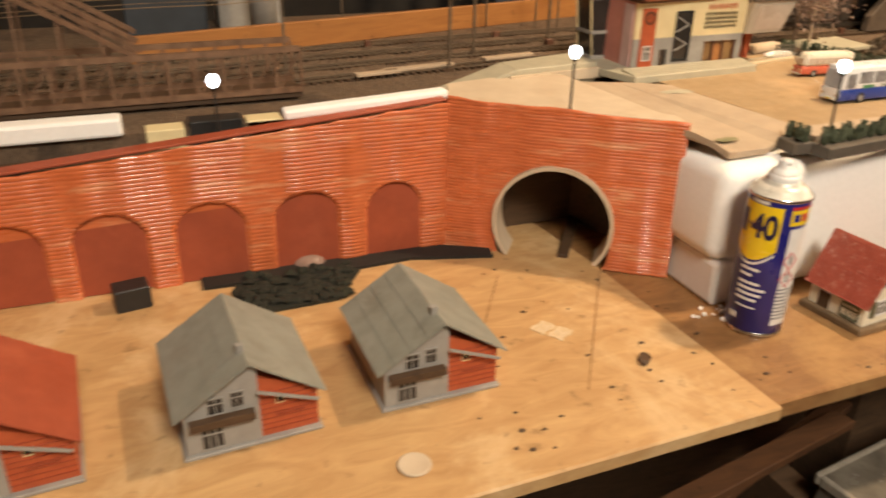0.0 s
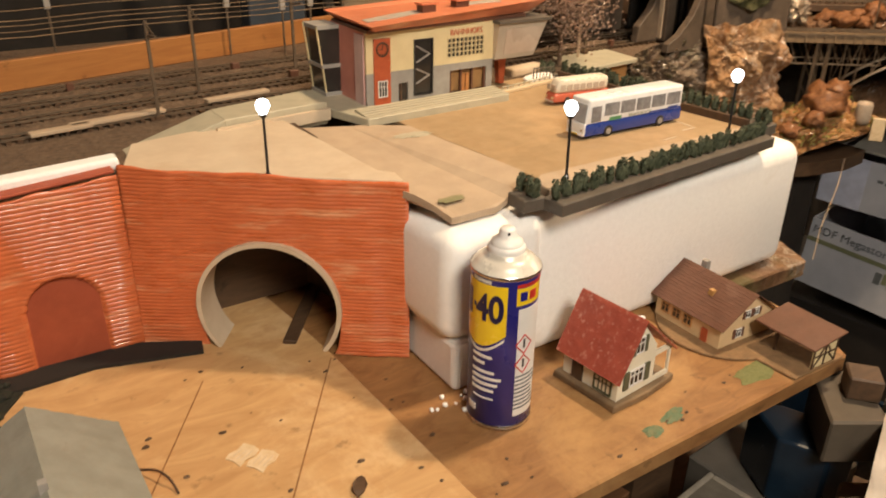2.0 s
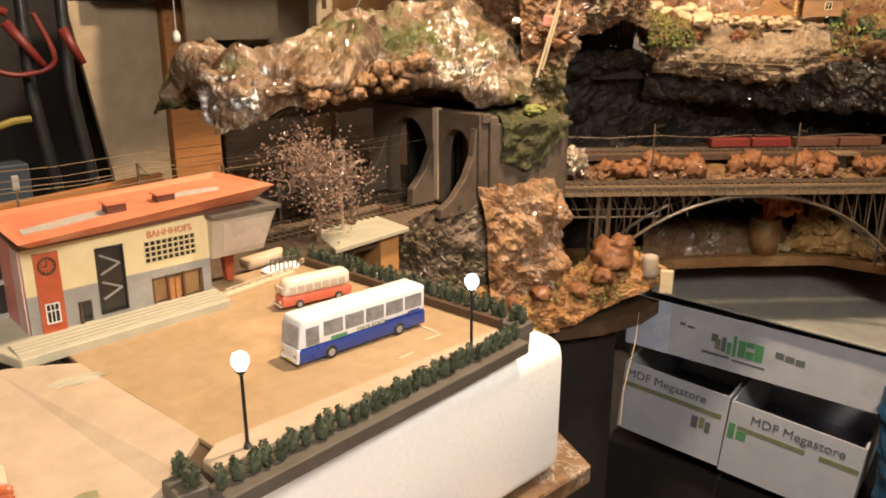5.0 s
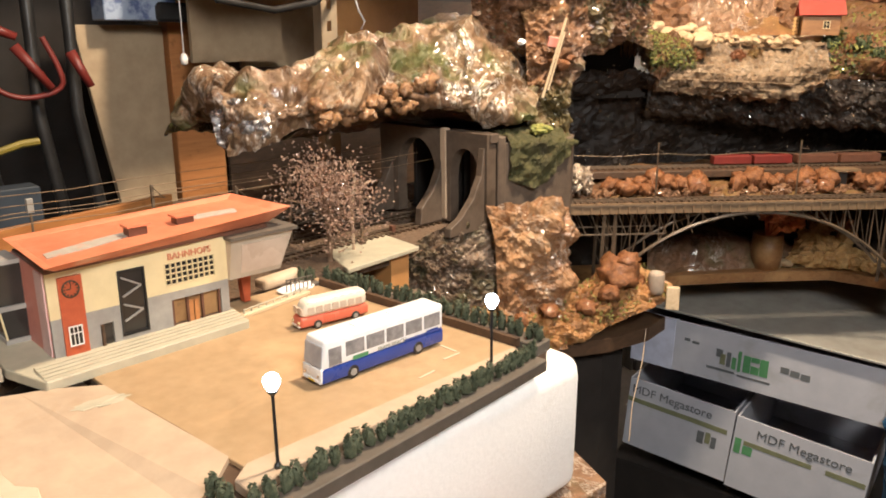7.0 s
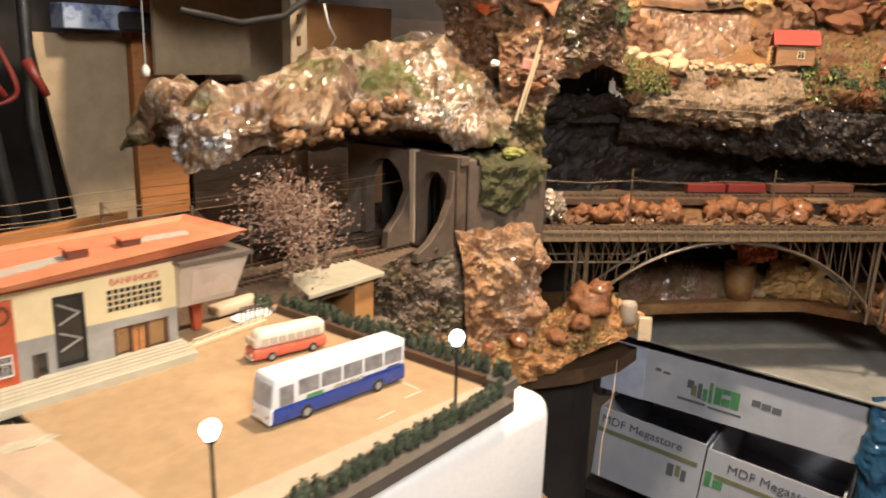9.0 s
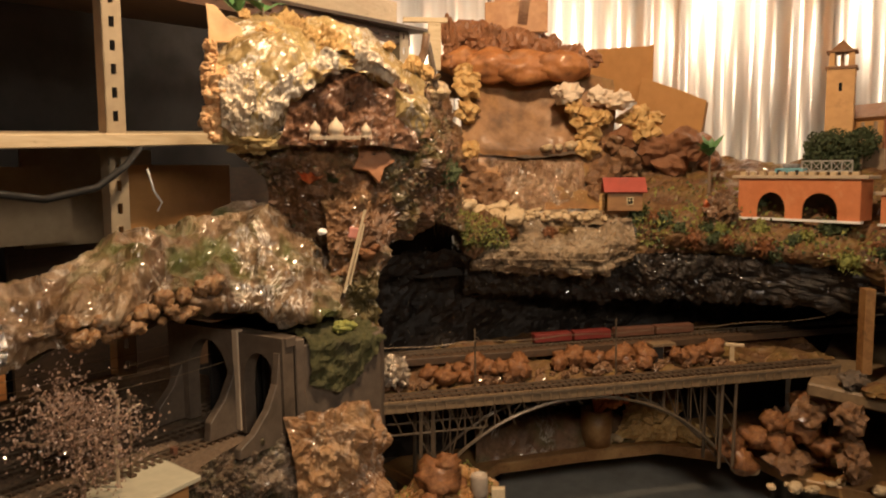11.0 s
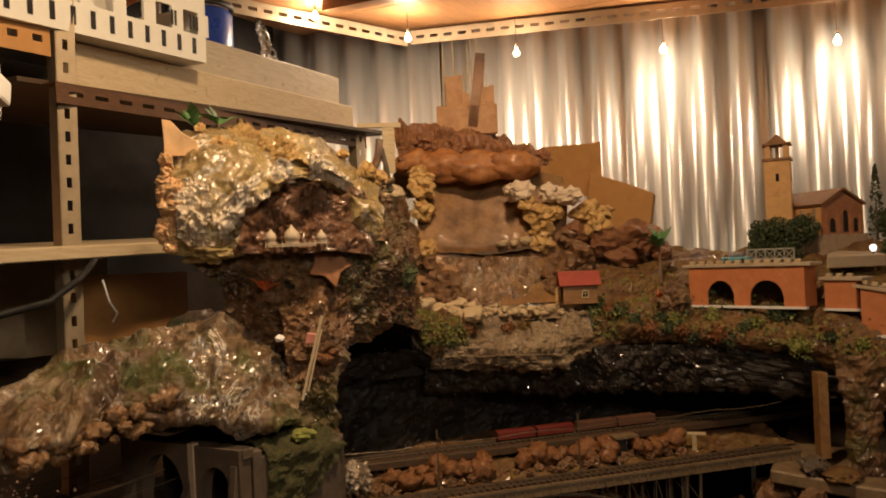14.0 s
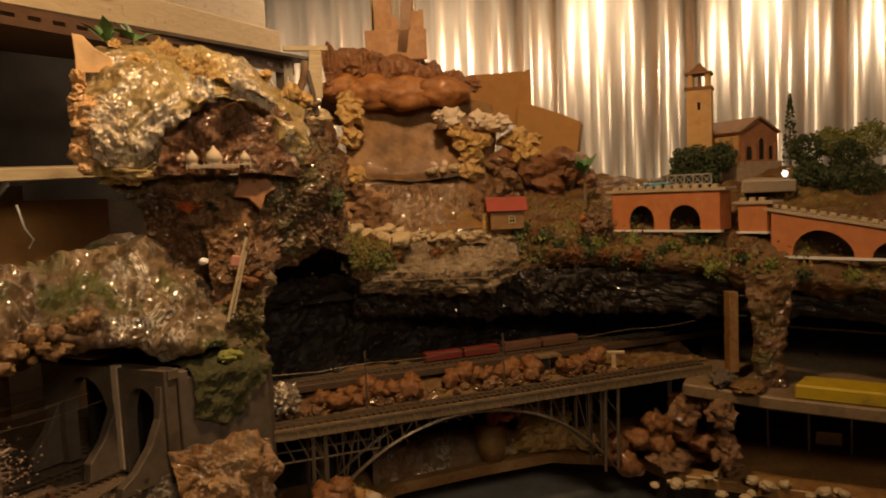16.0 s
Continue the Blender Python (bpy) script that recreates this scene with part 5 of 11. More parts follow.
# ---- station square on the foam block ----
solid("platform_board", prism(bm_new(), [(0.600, 0.520), (0.925, 0.530), (0.905, 0.85), (0.602, 0.86), (0.603, 0.70)], 0.1635, P - 0.004), DARKWOOD, "thin dark board carrying the station square", "board")
solid("station_square", prism(bm_new(), [(0.616, 0.540), (0.900, 0.546), (0.893, 0.842), (0.77, 0.835), (0.60, 0.80), (0.600, 0.73)], P - 0.004, P), YARD, "sandy brown paper ground of the station square", "ground sheet", bevel=0.0006)
bm = bm_new()
prism(bm, [(0.486, 0.615), (0.516, 0.527), (0.560, 0.527), (0.593, 0.540), (0.6145, 0.560), (0.600, 0.729), (0.565, 0.752), (0.47, 0.79)], P - 0.005, P + 0.001)
bmesh.ops.subdivide_edges(bm, edges=bm.edges, cuts=4, use_grid_fill=True)
for v in bm.verts:
    v.co.z += -0.010 * max(0, (0.575 - v.co.y) / 0.05) ** 2 * (1 if v.co.x < 0.58 else 0.3) + 0.001 * noise.noise(v.co * 30)
solid("card_ground", bm, CARD2, "tan card sheet beside the station square", "card sheet")
solid("card_ground", prism(bm_new(), [(0.316, 0.722), (0.504, 0.578), (0.508, 0.60), (0.4985, 0.612), (0.489, 0.79), (0.40, 0.80), (0.34, 0.79)], 0.1835, 0.188), CARD, "pale beige card sheet over the tunnel", "card sheet", bevel=0.0008)
solid("card_support", box(bm_new(), 0.36, 0.735, T, 0.50, 0.79, 0.1835), DARKWOOD, "dark support under the card sheet", "support")
solid("moss_patch", blob(bm_new(), (0.533, 0.552, P - 0.0047), (0.012, 0.005, 0.0010), 3, 0.5, 2.5, 0, 6), mat("dusty_moss", (0.20, 0.19, 0.09), (0.30, 0.26, 0.14), 300, 0.8, 0, 0.6, 900), "small patch of green scatter on the card", "moss")
solid("paint_smear", blob(bm_new(), (0.585, 0.700, P + 0.0008), (0.018, 0.008, 0.0010), 3, 0.6, 2.5, 0, 16), GREYGREEN, "green-grey paint smear beside the station", "paint")

# hedge trays
bush_bm = bm_new()
for k in range(70):
    a, h = random.uniform(0, 2 * math.pi), random.random() ** 0.8
    r = 0.0046 * (1 - 0.4 * h) * random.uniform(0.5, 1.05)
    p = Vector((r * math.cos(a), r * math.sin(a), 0.019 * h))
    q = Euler((random.uniform(-1, 1), random.uniform(-1, 1), a)).to_matrix()
    s = random.uniform(0.0014, 0.003)
    vs = [bush_bm.verts.new(p + q @ Vector(c) * s) for c in ((-0.6, 0, -0.3), (0.6, 0.1, -0.3), (0.4, 0.3, 0.7), (-0.3, -0.2, 0.9))]
    bush_bm.faces.new(vs)
blob(bush_bm, (0, 0, 0.008), (0.0040, 0.0036, 0.0095), 2, 0.4, 2.5, 0, 3)
bush = None


def hedge_run(label, a, b, za, n, inner):
    global bush
    t = thing("hedge", label, "model hedge")
    a, b = Vector((*a, 0)), Vector((*b, 0))
    d = (b - a).normalized()
    w = Vector((-d.y, d.x, 0))
    pts = [a - w * 0.012, b - w * 0.012, b + w * 0.010, a + w * 0.010]
    part("tray", prism(bm_new(), [p[:2] for p in pts], za - 0.009, za + 0.002), TRAY, t, "dark grey plastic tray", bevel=0.0008)
    for i in range(n):
        p = a.lerp(b, (i + 0.5) / n)
        m = pose(p.x + random.uniform(-0.001, 0.001), p.y + random.uniform(-0.001, 0.001), za + 0.002, random.uniform(-8, 8), random.uniform(-8, 8), random.uniform(0, 360)) @ Matrix.Diagonal((random.uniform(0.9, 1.1), random.uniform(0.9, 1.1), random.uniform(0.78, 0.95), 1))
        if bush is None:
            bush = part("bush", bush_bm, HEDGE, t, raw=True)
            bush.matrix_basis = m
        else:
            again(bush, t, m)
    return t


hedge_run("clipped dark green model hedge in a grey tray", (0.592, 0.497), (0.896, 0.520), P - 0.002, 29, 1)
hedge_run("clipped dark green model hedge in a grey tray", (0.917, 0.528), (0.890, 0.822), P + 0.002, 28, 1)
hedge_run("clipped dark green model hedge in a grey tray", (0.880, 0.826), (0.860, 0.828), P + 0.002, 3, 1)
hedge_run("short end piece of model hedge in a grey tray", (0.586, 0.530), (0.584, 0.506), P - 0.002, 3, 1)
solid("inner_wall", prism(bm_new(), [(0.899, 0.545), (0.904, 0.545), (0.882, 0.815), (0.877, 0.815)], P, P + 0.008), DARKWOOD, "low brown wall inside the hedge", "wall strip")
solid("kerb_strip", prism(bm_new(), [(0.600, 0.5125), (0.890, 0.5335), (0.889, 0.5415), (0.616, 0.5405), (0.600, 0.528)], P - 0.004, P + 0.004), CARD2, "pale wooden kerb strip along the square", "kerb", bevel=0.0008)
solid("painted_line", box(bm_new(), 0.640, 0.5425, P + 0.0002, 0.880, 0.5435, P + 0.0006), DARKWOOD, "dark line along the kerb", "line")
for x, y, a in ((0.842, 0.572, 0), (0.852, 0.586, 90), (0.80, 0.56, 5), (0.785, 0.690, 60)):
    solid("road_marking", box(bm_new(), -0.010, -0.0012, 0.0002, 0.010, 0.0012, 0.0006, pose(x, y, P, 0, 0, a)), CARD, "worn pale marking on the square", "marking")


def street_lamp(x, y, z, top):
    t = thing("street_lamp", "black model street lamp with a glowing white globe", "street lamp", pose(x, y, z, random.uniform(-1, 1), random.uniform(-1, 1), 0), "model street lamps")
    h = top - z
    part("post", rod(bm_new(), (0, 0, 0), (0, 0, h - 0.006), 0.0013, 0.0011, 8), BLACK, t)
    part("foot", lathe(bm_new(), [(0.0028, 0), (0.0026, 0.002), (0.0014, 0.004), (0, 0.004)], 10), BLACK, t)
    part("collar", lathe(bm_new(), [(0.0011, h - 0.009), (0.0034, h - 0.0062), (0.0036, h - 0.005), (0, h - 0.005)], 12), BLACK, t)
    part("globe", lathe(bm_new(), [(0, h - 0.0056), (0.0030, h - 0.005), (0.0052, h - 0.001), (0.0057, h + 0.002), (0.0044, h + 0.0052), (0.0022, h + 0.0066), (0, h + 0.007)], 14), GLOBE, t, "glowing white globe", smooth=True)
    return t


street_lamp(0.628, 0.521, P + 0.004, 0.244)
street_lamp(0.836, 0.520, P + 0.000, 0.246)
street_lamp(0.414, 0.645, 0.188, 0.246)
street_lamp(0.085, 0.735, 0.165, 0.222)


# ---- station building ----
def station():
    t = thing("station_building", "cream and orange model railway station with flat flared roof", "model station")
    x0, x1, yf, yb, z0, zt = 0.579, 0.752, 0.792, 0.876, P + 0.008, 0.266
    part("sill", prism(bm_new(), [(0.556, 0.749), (0.752, 0.757), (0.758, 0.790), (0.77, 0.888), (0.545, 0.888), (0.540, 0.80)], P - 0.001, P + 0.008), GREYGREEN, t, "grey-green plinth with steps", bevel=0.0008)
    for k in range(5):
        part("step", prism(bm_new(), [(0.5565, 0.7505 + k * 0.006), (0.752, 0.7585 + k * 0.006), (0.752, 0.7640 + k * 0.006), (0.5565, 0.756 + k * 0.006)], P + 0.008, P + 0.0085 + k * 0.0006), GREYGREEN, t)
    zm = 0.222
    # front wall in two tones with openings
    def wall_strip(name, mat_, za, zb, holes):
        bm = bm_new()
        xs = x0
        for h0, h1, g0, g1 in holes:
            box(bm, xs, yf, za, h0, yf + 0.003, zb)
            if g0 > za + 1e-4:
                box(bm, h0, yf, za, h1, yf + 0.003, g0)
            if g1 < zb - 1e-4:
                box(bm, h0, yf, g1, h1, yf + 0.003, zb)
            xs = h1
        box(bm, xs, yf, za, x1, yf + 0.003, zb)
        bmesh.ops.remove_doubles(bm, verts=bm.verts, dist=1e-5)
        return part(name, bm, mat_, t)
    wall_strip("upper_wall", CREAM, zm, zt, [(0.640, 0.666, zm, 0.253), (0.686, 0.738, 0.229, 0.250)])
    wall_strip("lower_wall", GREYWALL, z0, zm, [(0.6205, 0.6325, z0, 0.208), (0.640, 0.666, 0.192, zm), (0.690, 0.743, z0, 0.214)])
    part("side_wall", box(bm_new(), x0, yf + 0.003, z0, x0 + 0.003, yb, zt), PINKWALL, t, "pink side wall")
    part("side_wall", box(bm_new(), x1 - 0.003, yf + 0.003, z0, x1, yb, zt), GREYWALL, t)
    part("back_wall", box(bm_new(), x0 + 0.003, yb - 0.003, z0, x1 - 0.003, yb, zt), GREYWALL, t)
    part("inner_floor", box(bm_new(), x0 + 0.003, yf + 0.003, z0, x1 - 0.003, yb - 0.003, z0 + 0.001), DARKWOOD, t)
    # clock column
    col = part("clock_column", box(bm_new(), 0.588, yf - 0.0022, z0, 0.6085, yf, 0.258), BRICKRED, t, "brick-red clock column")
    bm = bm_new()
    c = Vector((0.598, yf - 0.003, 0.247))
    tube(bm, [c + Vector((0.0072 * math.cos(2 * math.pi * i / 24), 0, 0.0072 * math.sin(2 * math.pi * i / 24))) for i in range(25)], 0.0008, 5)
    for i in range(12):
        a = math.radians(30 * i)
        rod(bm, c + Vector((0.0048 * math.cos(a), 0, 0.0048 * math.sin(a))), c + Vector((0.0064 * math.cos(a), 0, 0.0064 * math.sin(a))), 0.0006, n=4)
    rod(bm, c, c + Vector((0.0005, 0, 0.005)), 0.0005, n=4)
    rod(bm, c, c + Vector((-0.004, 0, 0.0)), 0.0006, n=4)
    part("clock_face", bm, DARKWOOD, col, "dark clock ring with marks")
    pane_window(t, Matrix.Translation((0.598, yf - 0.0022, z0 + 0.009)), 0.0100, 0.0160, 2, WHITEPL)
    part("door", box(bm_new(), 0.621, yf + 0.0015, z0, 0.632, yf + 0.0025, 0.2075), DARKGLASS, t, "dark open door")
    part("door_leaf", box(bm_new(), 0.621, yf - 0.0015, z0, 0.6235, yf + 0.0015, 0.2075), DARKWOOD, t)
    tw = part("stair_window", box(bm_new(), 0.640, yf + 0.0015, 0.192, 0.666, yf + 0.0025, 0.253), DARKGLASS, t, "tall dark stair window")
    bm = bm_new()
    for q in ((0.640, 0.192, 0.6415, 0.253), (0.6645, 0.192, 0.666, 0.253), (0.6415, 0.2515, 0.6645, 0.253), (0.6415, 0.192, 0.6645, 0.1935)):
        box(bm, q[0], yf - 0.001, q[1], q[2], yf + 0.0015, q[3])
    part("window_frame", bm, BLACK, tw)
    for a, b in (((0.644, 0.246), (0.662, 0.236)), ((0.662, 0.236), (0.644, 0.228)), ((0.644, 0.221), (0.662, 0.213)), ((0.662, 0.213), (0.644, 0.205))):
        part("stair_flight", rod(bm_new(), (a[0], yf + 0.0008, a[1]), (b[0], yf + 0.0008, b[1]), 0.0011, n=4), GREYWALL, tw)
    gw = part("grid_window", box(bm_new(), 0.686, yf + 0.0015, 0.229, 0.738, yf + 0.0025, 0.250), DARKGLASS, t, "white grid window")
    bm = bm_new()
    for i in range(10):
        x = 0.686 + i * 0.052 / 9
        box(bm, x - 0.0005, yf - 0.0006, 0.229, x + 0.0005, yf + 0.0015, 0.250)
    for i in range(5):
        z = 0.229 + i * 0.021 / 4
        box(bm, 0.686, yf - 0.0005, z - 0.0005, 0.738, yf + 0.0014, z + 0.0005)
    part("glazing_grid", bm, CREAM, gw)
    ent = part("entrance", box(bm_new(), 0.690, yf + 0.006, z0, 0.743, yf + 0.0075, 0.214), CHIP, t, "brown entrance hall")
    for x in (0.6905, 0.706, 0.722, 0.7405):
        part("entrance_post", box(bm_new(), x, yf + 0.001, z0, x + 0.0022, yf + 0.004, 0.214), BROWNROOF, t)
    for x in (0.7085, 0.7145):
        part("door_leaf", box(bm_new(), x, yf + 0.002, z0, x + 0.0048, yf + 0.003, 0.209), ORANGEWOOD, t)
    # lettering
    cu = bpy.data.curves.new("lettering", "FONT")
    cu.body, cu.size, cu.extrude, cu.align_x = "BAHNHOFS", 0.0088, 0.0006, "CENTER"
    tmp = bpy.data.objects.new("tmp", cu)
    me = bpy.data.meshes.new_from_object(tmp)
    bpy.data.objects.remove(tmp)
    me.materials.append(ORANGEROOF)
    lt = new("lettering", me)
    lt.parent = t
    lt.matrix_basis = pose(0.712, yf - 0.0008, 0.2535, 90, 0, 0)
    # left glass bay, leaning outwards
    for k, (za, zb) in enumerate(((P + 0.012, 0.219), (0.223, 0.261))):
        sx = lambda z: 0.561 - 0.008 * (z - P) / 0.085
        bm = bm_new()
        ring_a = [(sx(za), 0.855), (0.579, 0.854), (0.579, 0.886), (sx(za), 0.886)]
        ring_b = [(sx(zb), 0.853), (0.579, 0.852), (0.579, 0.888), (sx(zb), 0.888)]
        lo = [bm.verts.new((*p, za)) for p in ring_a]
        hi = [bm.verts.new((*p, zb)) for p in ring_b]
        bm.faces.new(lo[::-1]), bm.faces.new(hi)
        for i in range(4):
            bm.faces.new((lo[i], lo[(i + 1) % 4], hi[(i + 1) % 4], hi[i]))
        part("glass_bay", bm, DARKGLASS, t, "dark glazed bay")
    for z in (P + 0.008, 0.219, 0.261):
        s = 0.560 - 0.008 * (z - P) / 0.085
        part("bay_band", box(bm_new(), s - 0.001, 0.8515, z, 0.579, 0.889, z + 0.004), GREYWALL, t)
    for y in (0.853, 0.887):
        part("bay_mullion", rod(bm_new(), (0.560, y, P + 0.01), (0.551, y, 0.264), 0.0011, n=4), CREAM, t)
    part("side_panel", box(bm_new(), x0 - 0.0012, 0.797, z0, x0, 0.816, 0.262), mat("lilac_panel", (0.66, 0.46, 0.44), None, 40, 0.5), t, "pale lilac wall panel")
    # right restaurant bay on legs
    bm = bm_new()
    lo = [bm.verts.new(p) for p in ((0.752, 0.788, 0.221), (0.812, 0.788, 0.221), (0.812, 0.862, 0.221), (0.752, 0.862, 0.221))]
    hi = [bm.verts.new(p) for p in ((0.752, 0.781, 0.262), (0.826, 0.781, 0.262), (0.826, 0.868, 0.262), (0.752, 0.868, 0.262))]
    bm.faces.new(lo[::-1]), bm.faces.new(hi)
    for i in range(4):
        bm.faces.new((lo[i], lo[(i + 1) % 4], hi[(i + 1) % 4], hi[i]))
    bay = part("dining_bay", bm, mat("bay_plastic", (0.47, 0.40, 0.31), (0.42, 0.35, 0.27), 50, 0.4), t, "grey overhanging bay with milky window")
    bm = bm_new()
    lo = [bm.verts.new(p) for p in ((0.764, 0.7865, 0.226), (0.812, 0.7862, 0.226), (0.820, 0.7805, 0.256), (0.764, 0.7808, 0.256))]
    up = [bm.verts.new(v.co + Vector((0, 0.002, 0))) for v in lo]
    bm.faces.new(lo), bm.faces.new(up[::-1])
    for i in range(4):
        bm.faces.new((lo[i], up[i], up[(i + 1) % 4], lo[(i + 1) % 4]))
    part("bay_window", bm, MILKGLASS, bay, "milky plastic window")
    part("bay_roof", box(bm_new(), 0.750, 0.778, 0.262, 0.830, 0.870, 0.2655), TRAY, bay)
    for x in (0.789,):
        part("bay_leg", prism(bm_new(), [(x - 0.004, P + 0.003), (x + 0.003, P + 0.003), (x + 0.006, 0.221), (x - 0.008, 0.221)], -0.826, -0.818, XZ), BRICKRED, t, "red-brown tapering leg")
    # roof
    part("fascia", prism(bm_new(), [(0.576, 0.782), (0.802, 0.794), (0.796, 0.870), (0.580, 0.872)], 0.2655, 0.2690), BROWNROOF, t, "dark brown fascia")
    bm = bm_new()
    bot = [(0.583, 0.778, 0.2682), (0.806, 0.796, 0.2702), (0.798, 0.868, 0.2702), (0.585, 0.874, 0.2682)]
    top = [(0.571, 0.764, 0.2755), (0.828, 0.785, 0.2850), (0.814, 0.880, 0.2860), (0.577, 0.886, 0.2765)]
    ins = [(0.580, 0.773, 0.2738), (0.815, 0.793, 0.2808), (0.805, 0.873, 0.2815), (0.584, 0.878, 0.2745)]
    rings = [[bm.verts.new(p) for p in r] for r in (bot, top, ins)]
    bm.faces.new(rings[0][::-1]), bm.faces.new(rings[2])
    for A, Bq in zip(rings, rings[1:]):
        for i in range(4):
            bm.faces.new((A[i], A[(i + 1) % 4], Bq[(i + 1) % 4], Bq[i]))
    part("roof", bm, ORANGEROOF, t, "orange flared roof with faded patches")
    WORN = mat("bare_grey_roof", (0.40, 0.37, 0.32), (0.34, 0.30, 0.25), 120, 0.6, 0, 0.3, 500, (0.52, 0.22, 0.12), 45, 0.53)
    for pts in ([(0.592, 0.806), (0.640, 0.812), (0.690, 0.826), (0.694, 0.840), (0.640, 0.834), (0.594, 0.822)], [(0.738, 0.832), (0.790, 0.826), (0.796, 0.842), (0.742, 0.850)]):
        bm = prism(bm_new(), [(x - 0.007, y - 0.0088) for x, y in pts], 0.0002, 0.0006)
        for v in bm.verts:
            v.co.z += 0.2738 + 0.0298 * (v.co.x - 0.580) + 0.007 * (v.co.y - 0.78)
        part("worn_patch", bm, WORN, t, "bare grey worn patch")
    for x, y in ((0.672, 0.815), (0.724, 0.822)):
        v = part("roof_vent", box(bm_new(), x - 0.009, y - 0.006, 0.2745, x + 0.009, y + 0.006, 0.2850), BROWNROOF, t)
        part("vent_lid", box(bm_new(), x - 0.011, y - 0.008, 0.2850, x + 0.011, y + 0.008, 0.2868), ORANGEROOF, v)
    return t


station().matrix_basis = Matrix.Translation((0.752 * 0.04, 0, 0)) @ Matrix.Diagonal((0.96, 1, 1, 1))
fe = thing("model_fence", "low beige model fence beside the station", "model fence")
a, b = Vector((0.763, 0.785, P)), Vector((0.850, 0.800, P))
for z in (0.004, 0.008):
    part("rail", rod(bm_new(), a + Vector((0, 0, z)), b + Vector((0, 0, z)), 0.0009, n=5), GREYGREEN, fe)
for i in range(10):
    p = a.lerp(b, i / 9)
    part("post", rod(bm_new(), p, p + Vector((0, 0, 0.009)), 0.0009, n=5), GREYGREEN, fe)
solid("fence_base", prism(bm_new(), [(0.760, 0.781), (0.852, 0.796), (0.852, 0.806), (0.760, 0.791)], P, P + 0.004), PALEWOOD, "pale strip under the model fence", "kerb", bevel=0.0006)
f2 = thing("model_fence", "small dark railing on the pale stone", "model fence")
a, b = Vector((0.828, 0.806, P + 0.010)), Vector((0.862, 0.808, P + 0.008))
for z in (0.004, 0.009):
    part("rail", rod(bm_new(), a + Vector((0, 0, z)), b + Vector((0, 0, z)), 0.0007, n=5), TRAY, f2)
for i in range(7):
    p = a.lerp(b, i / 6)
    part("post", rod(bm_new(), p - Vector((0, 0, 0.004)), p + Vector((0, 0, 0.010)), 0.0007, n=5), TRAY, f2)
solid("white_chunk", blob(bm_new(), (0.850, 0.820, P + 0.002), (0.022, 0.010, 0.006), 3, 0.25, 1.5, 0.1, 12), FOAM, "lump of white foam beside the hedge", "foam lump")
solid("white_chunk", box(bm_new(), -0.030, -0.008, 0, 0.030, 0.012, 0.012, pose(0.850, 0.850, P, 0, 0, 8)), CARD, "low white foam wall behind the fence", "foam strip", bevel=0.004, segs=2)


# ---- buses ----
def wheel(parent, x, y, r, w):
    s = 1 if y > 0 else -1
    wh = part("wheel", rod(bm_new(), (x, y - w / 2, r), (x, y + w / 2, r), r, n=18), BLACK, parent, bevel=0.0004)
    part("hub", rod(bm_new(), (x, y + s * w / 2, r), (x, y + s * (w / 2 + 0.0004), r), r * 0.55, n=12), GREYWALL, wh)


def body_shell(parent, name, mat_, L, W, z0, z1, nose, r, label=""):
    """A bus body part with rounded plan; nose: how far the top leans back at the front."""
    bm = bm_new()
    box(bm, -L / 2, -W / 2, z0, L / 2, W / 2, z1)
    for v in bm.verts:
        if v.co.z > (z0 + z1) / 2 and v.co.x < 0:
            v.co.x += nose
    return part(name, bm, mat_, parent, label, bevel=r, segs=3, smooth=True)


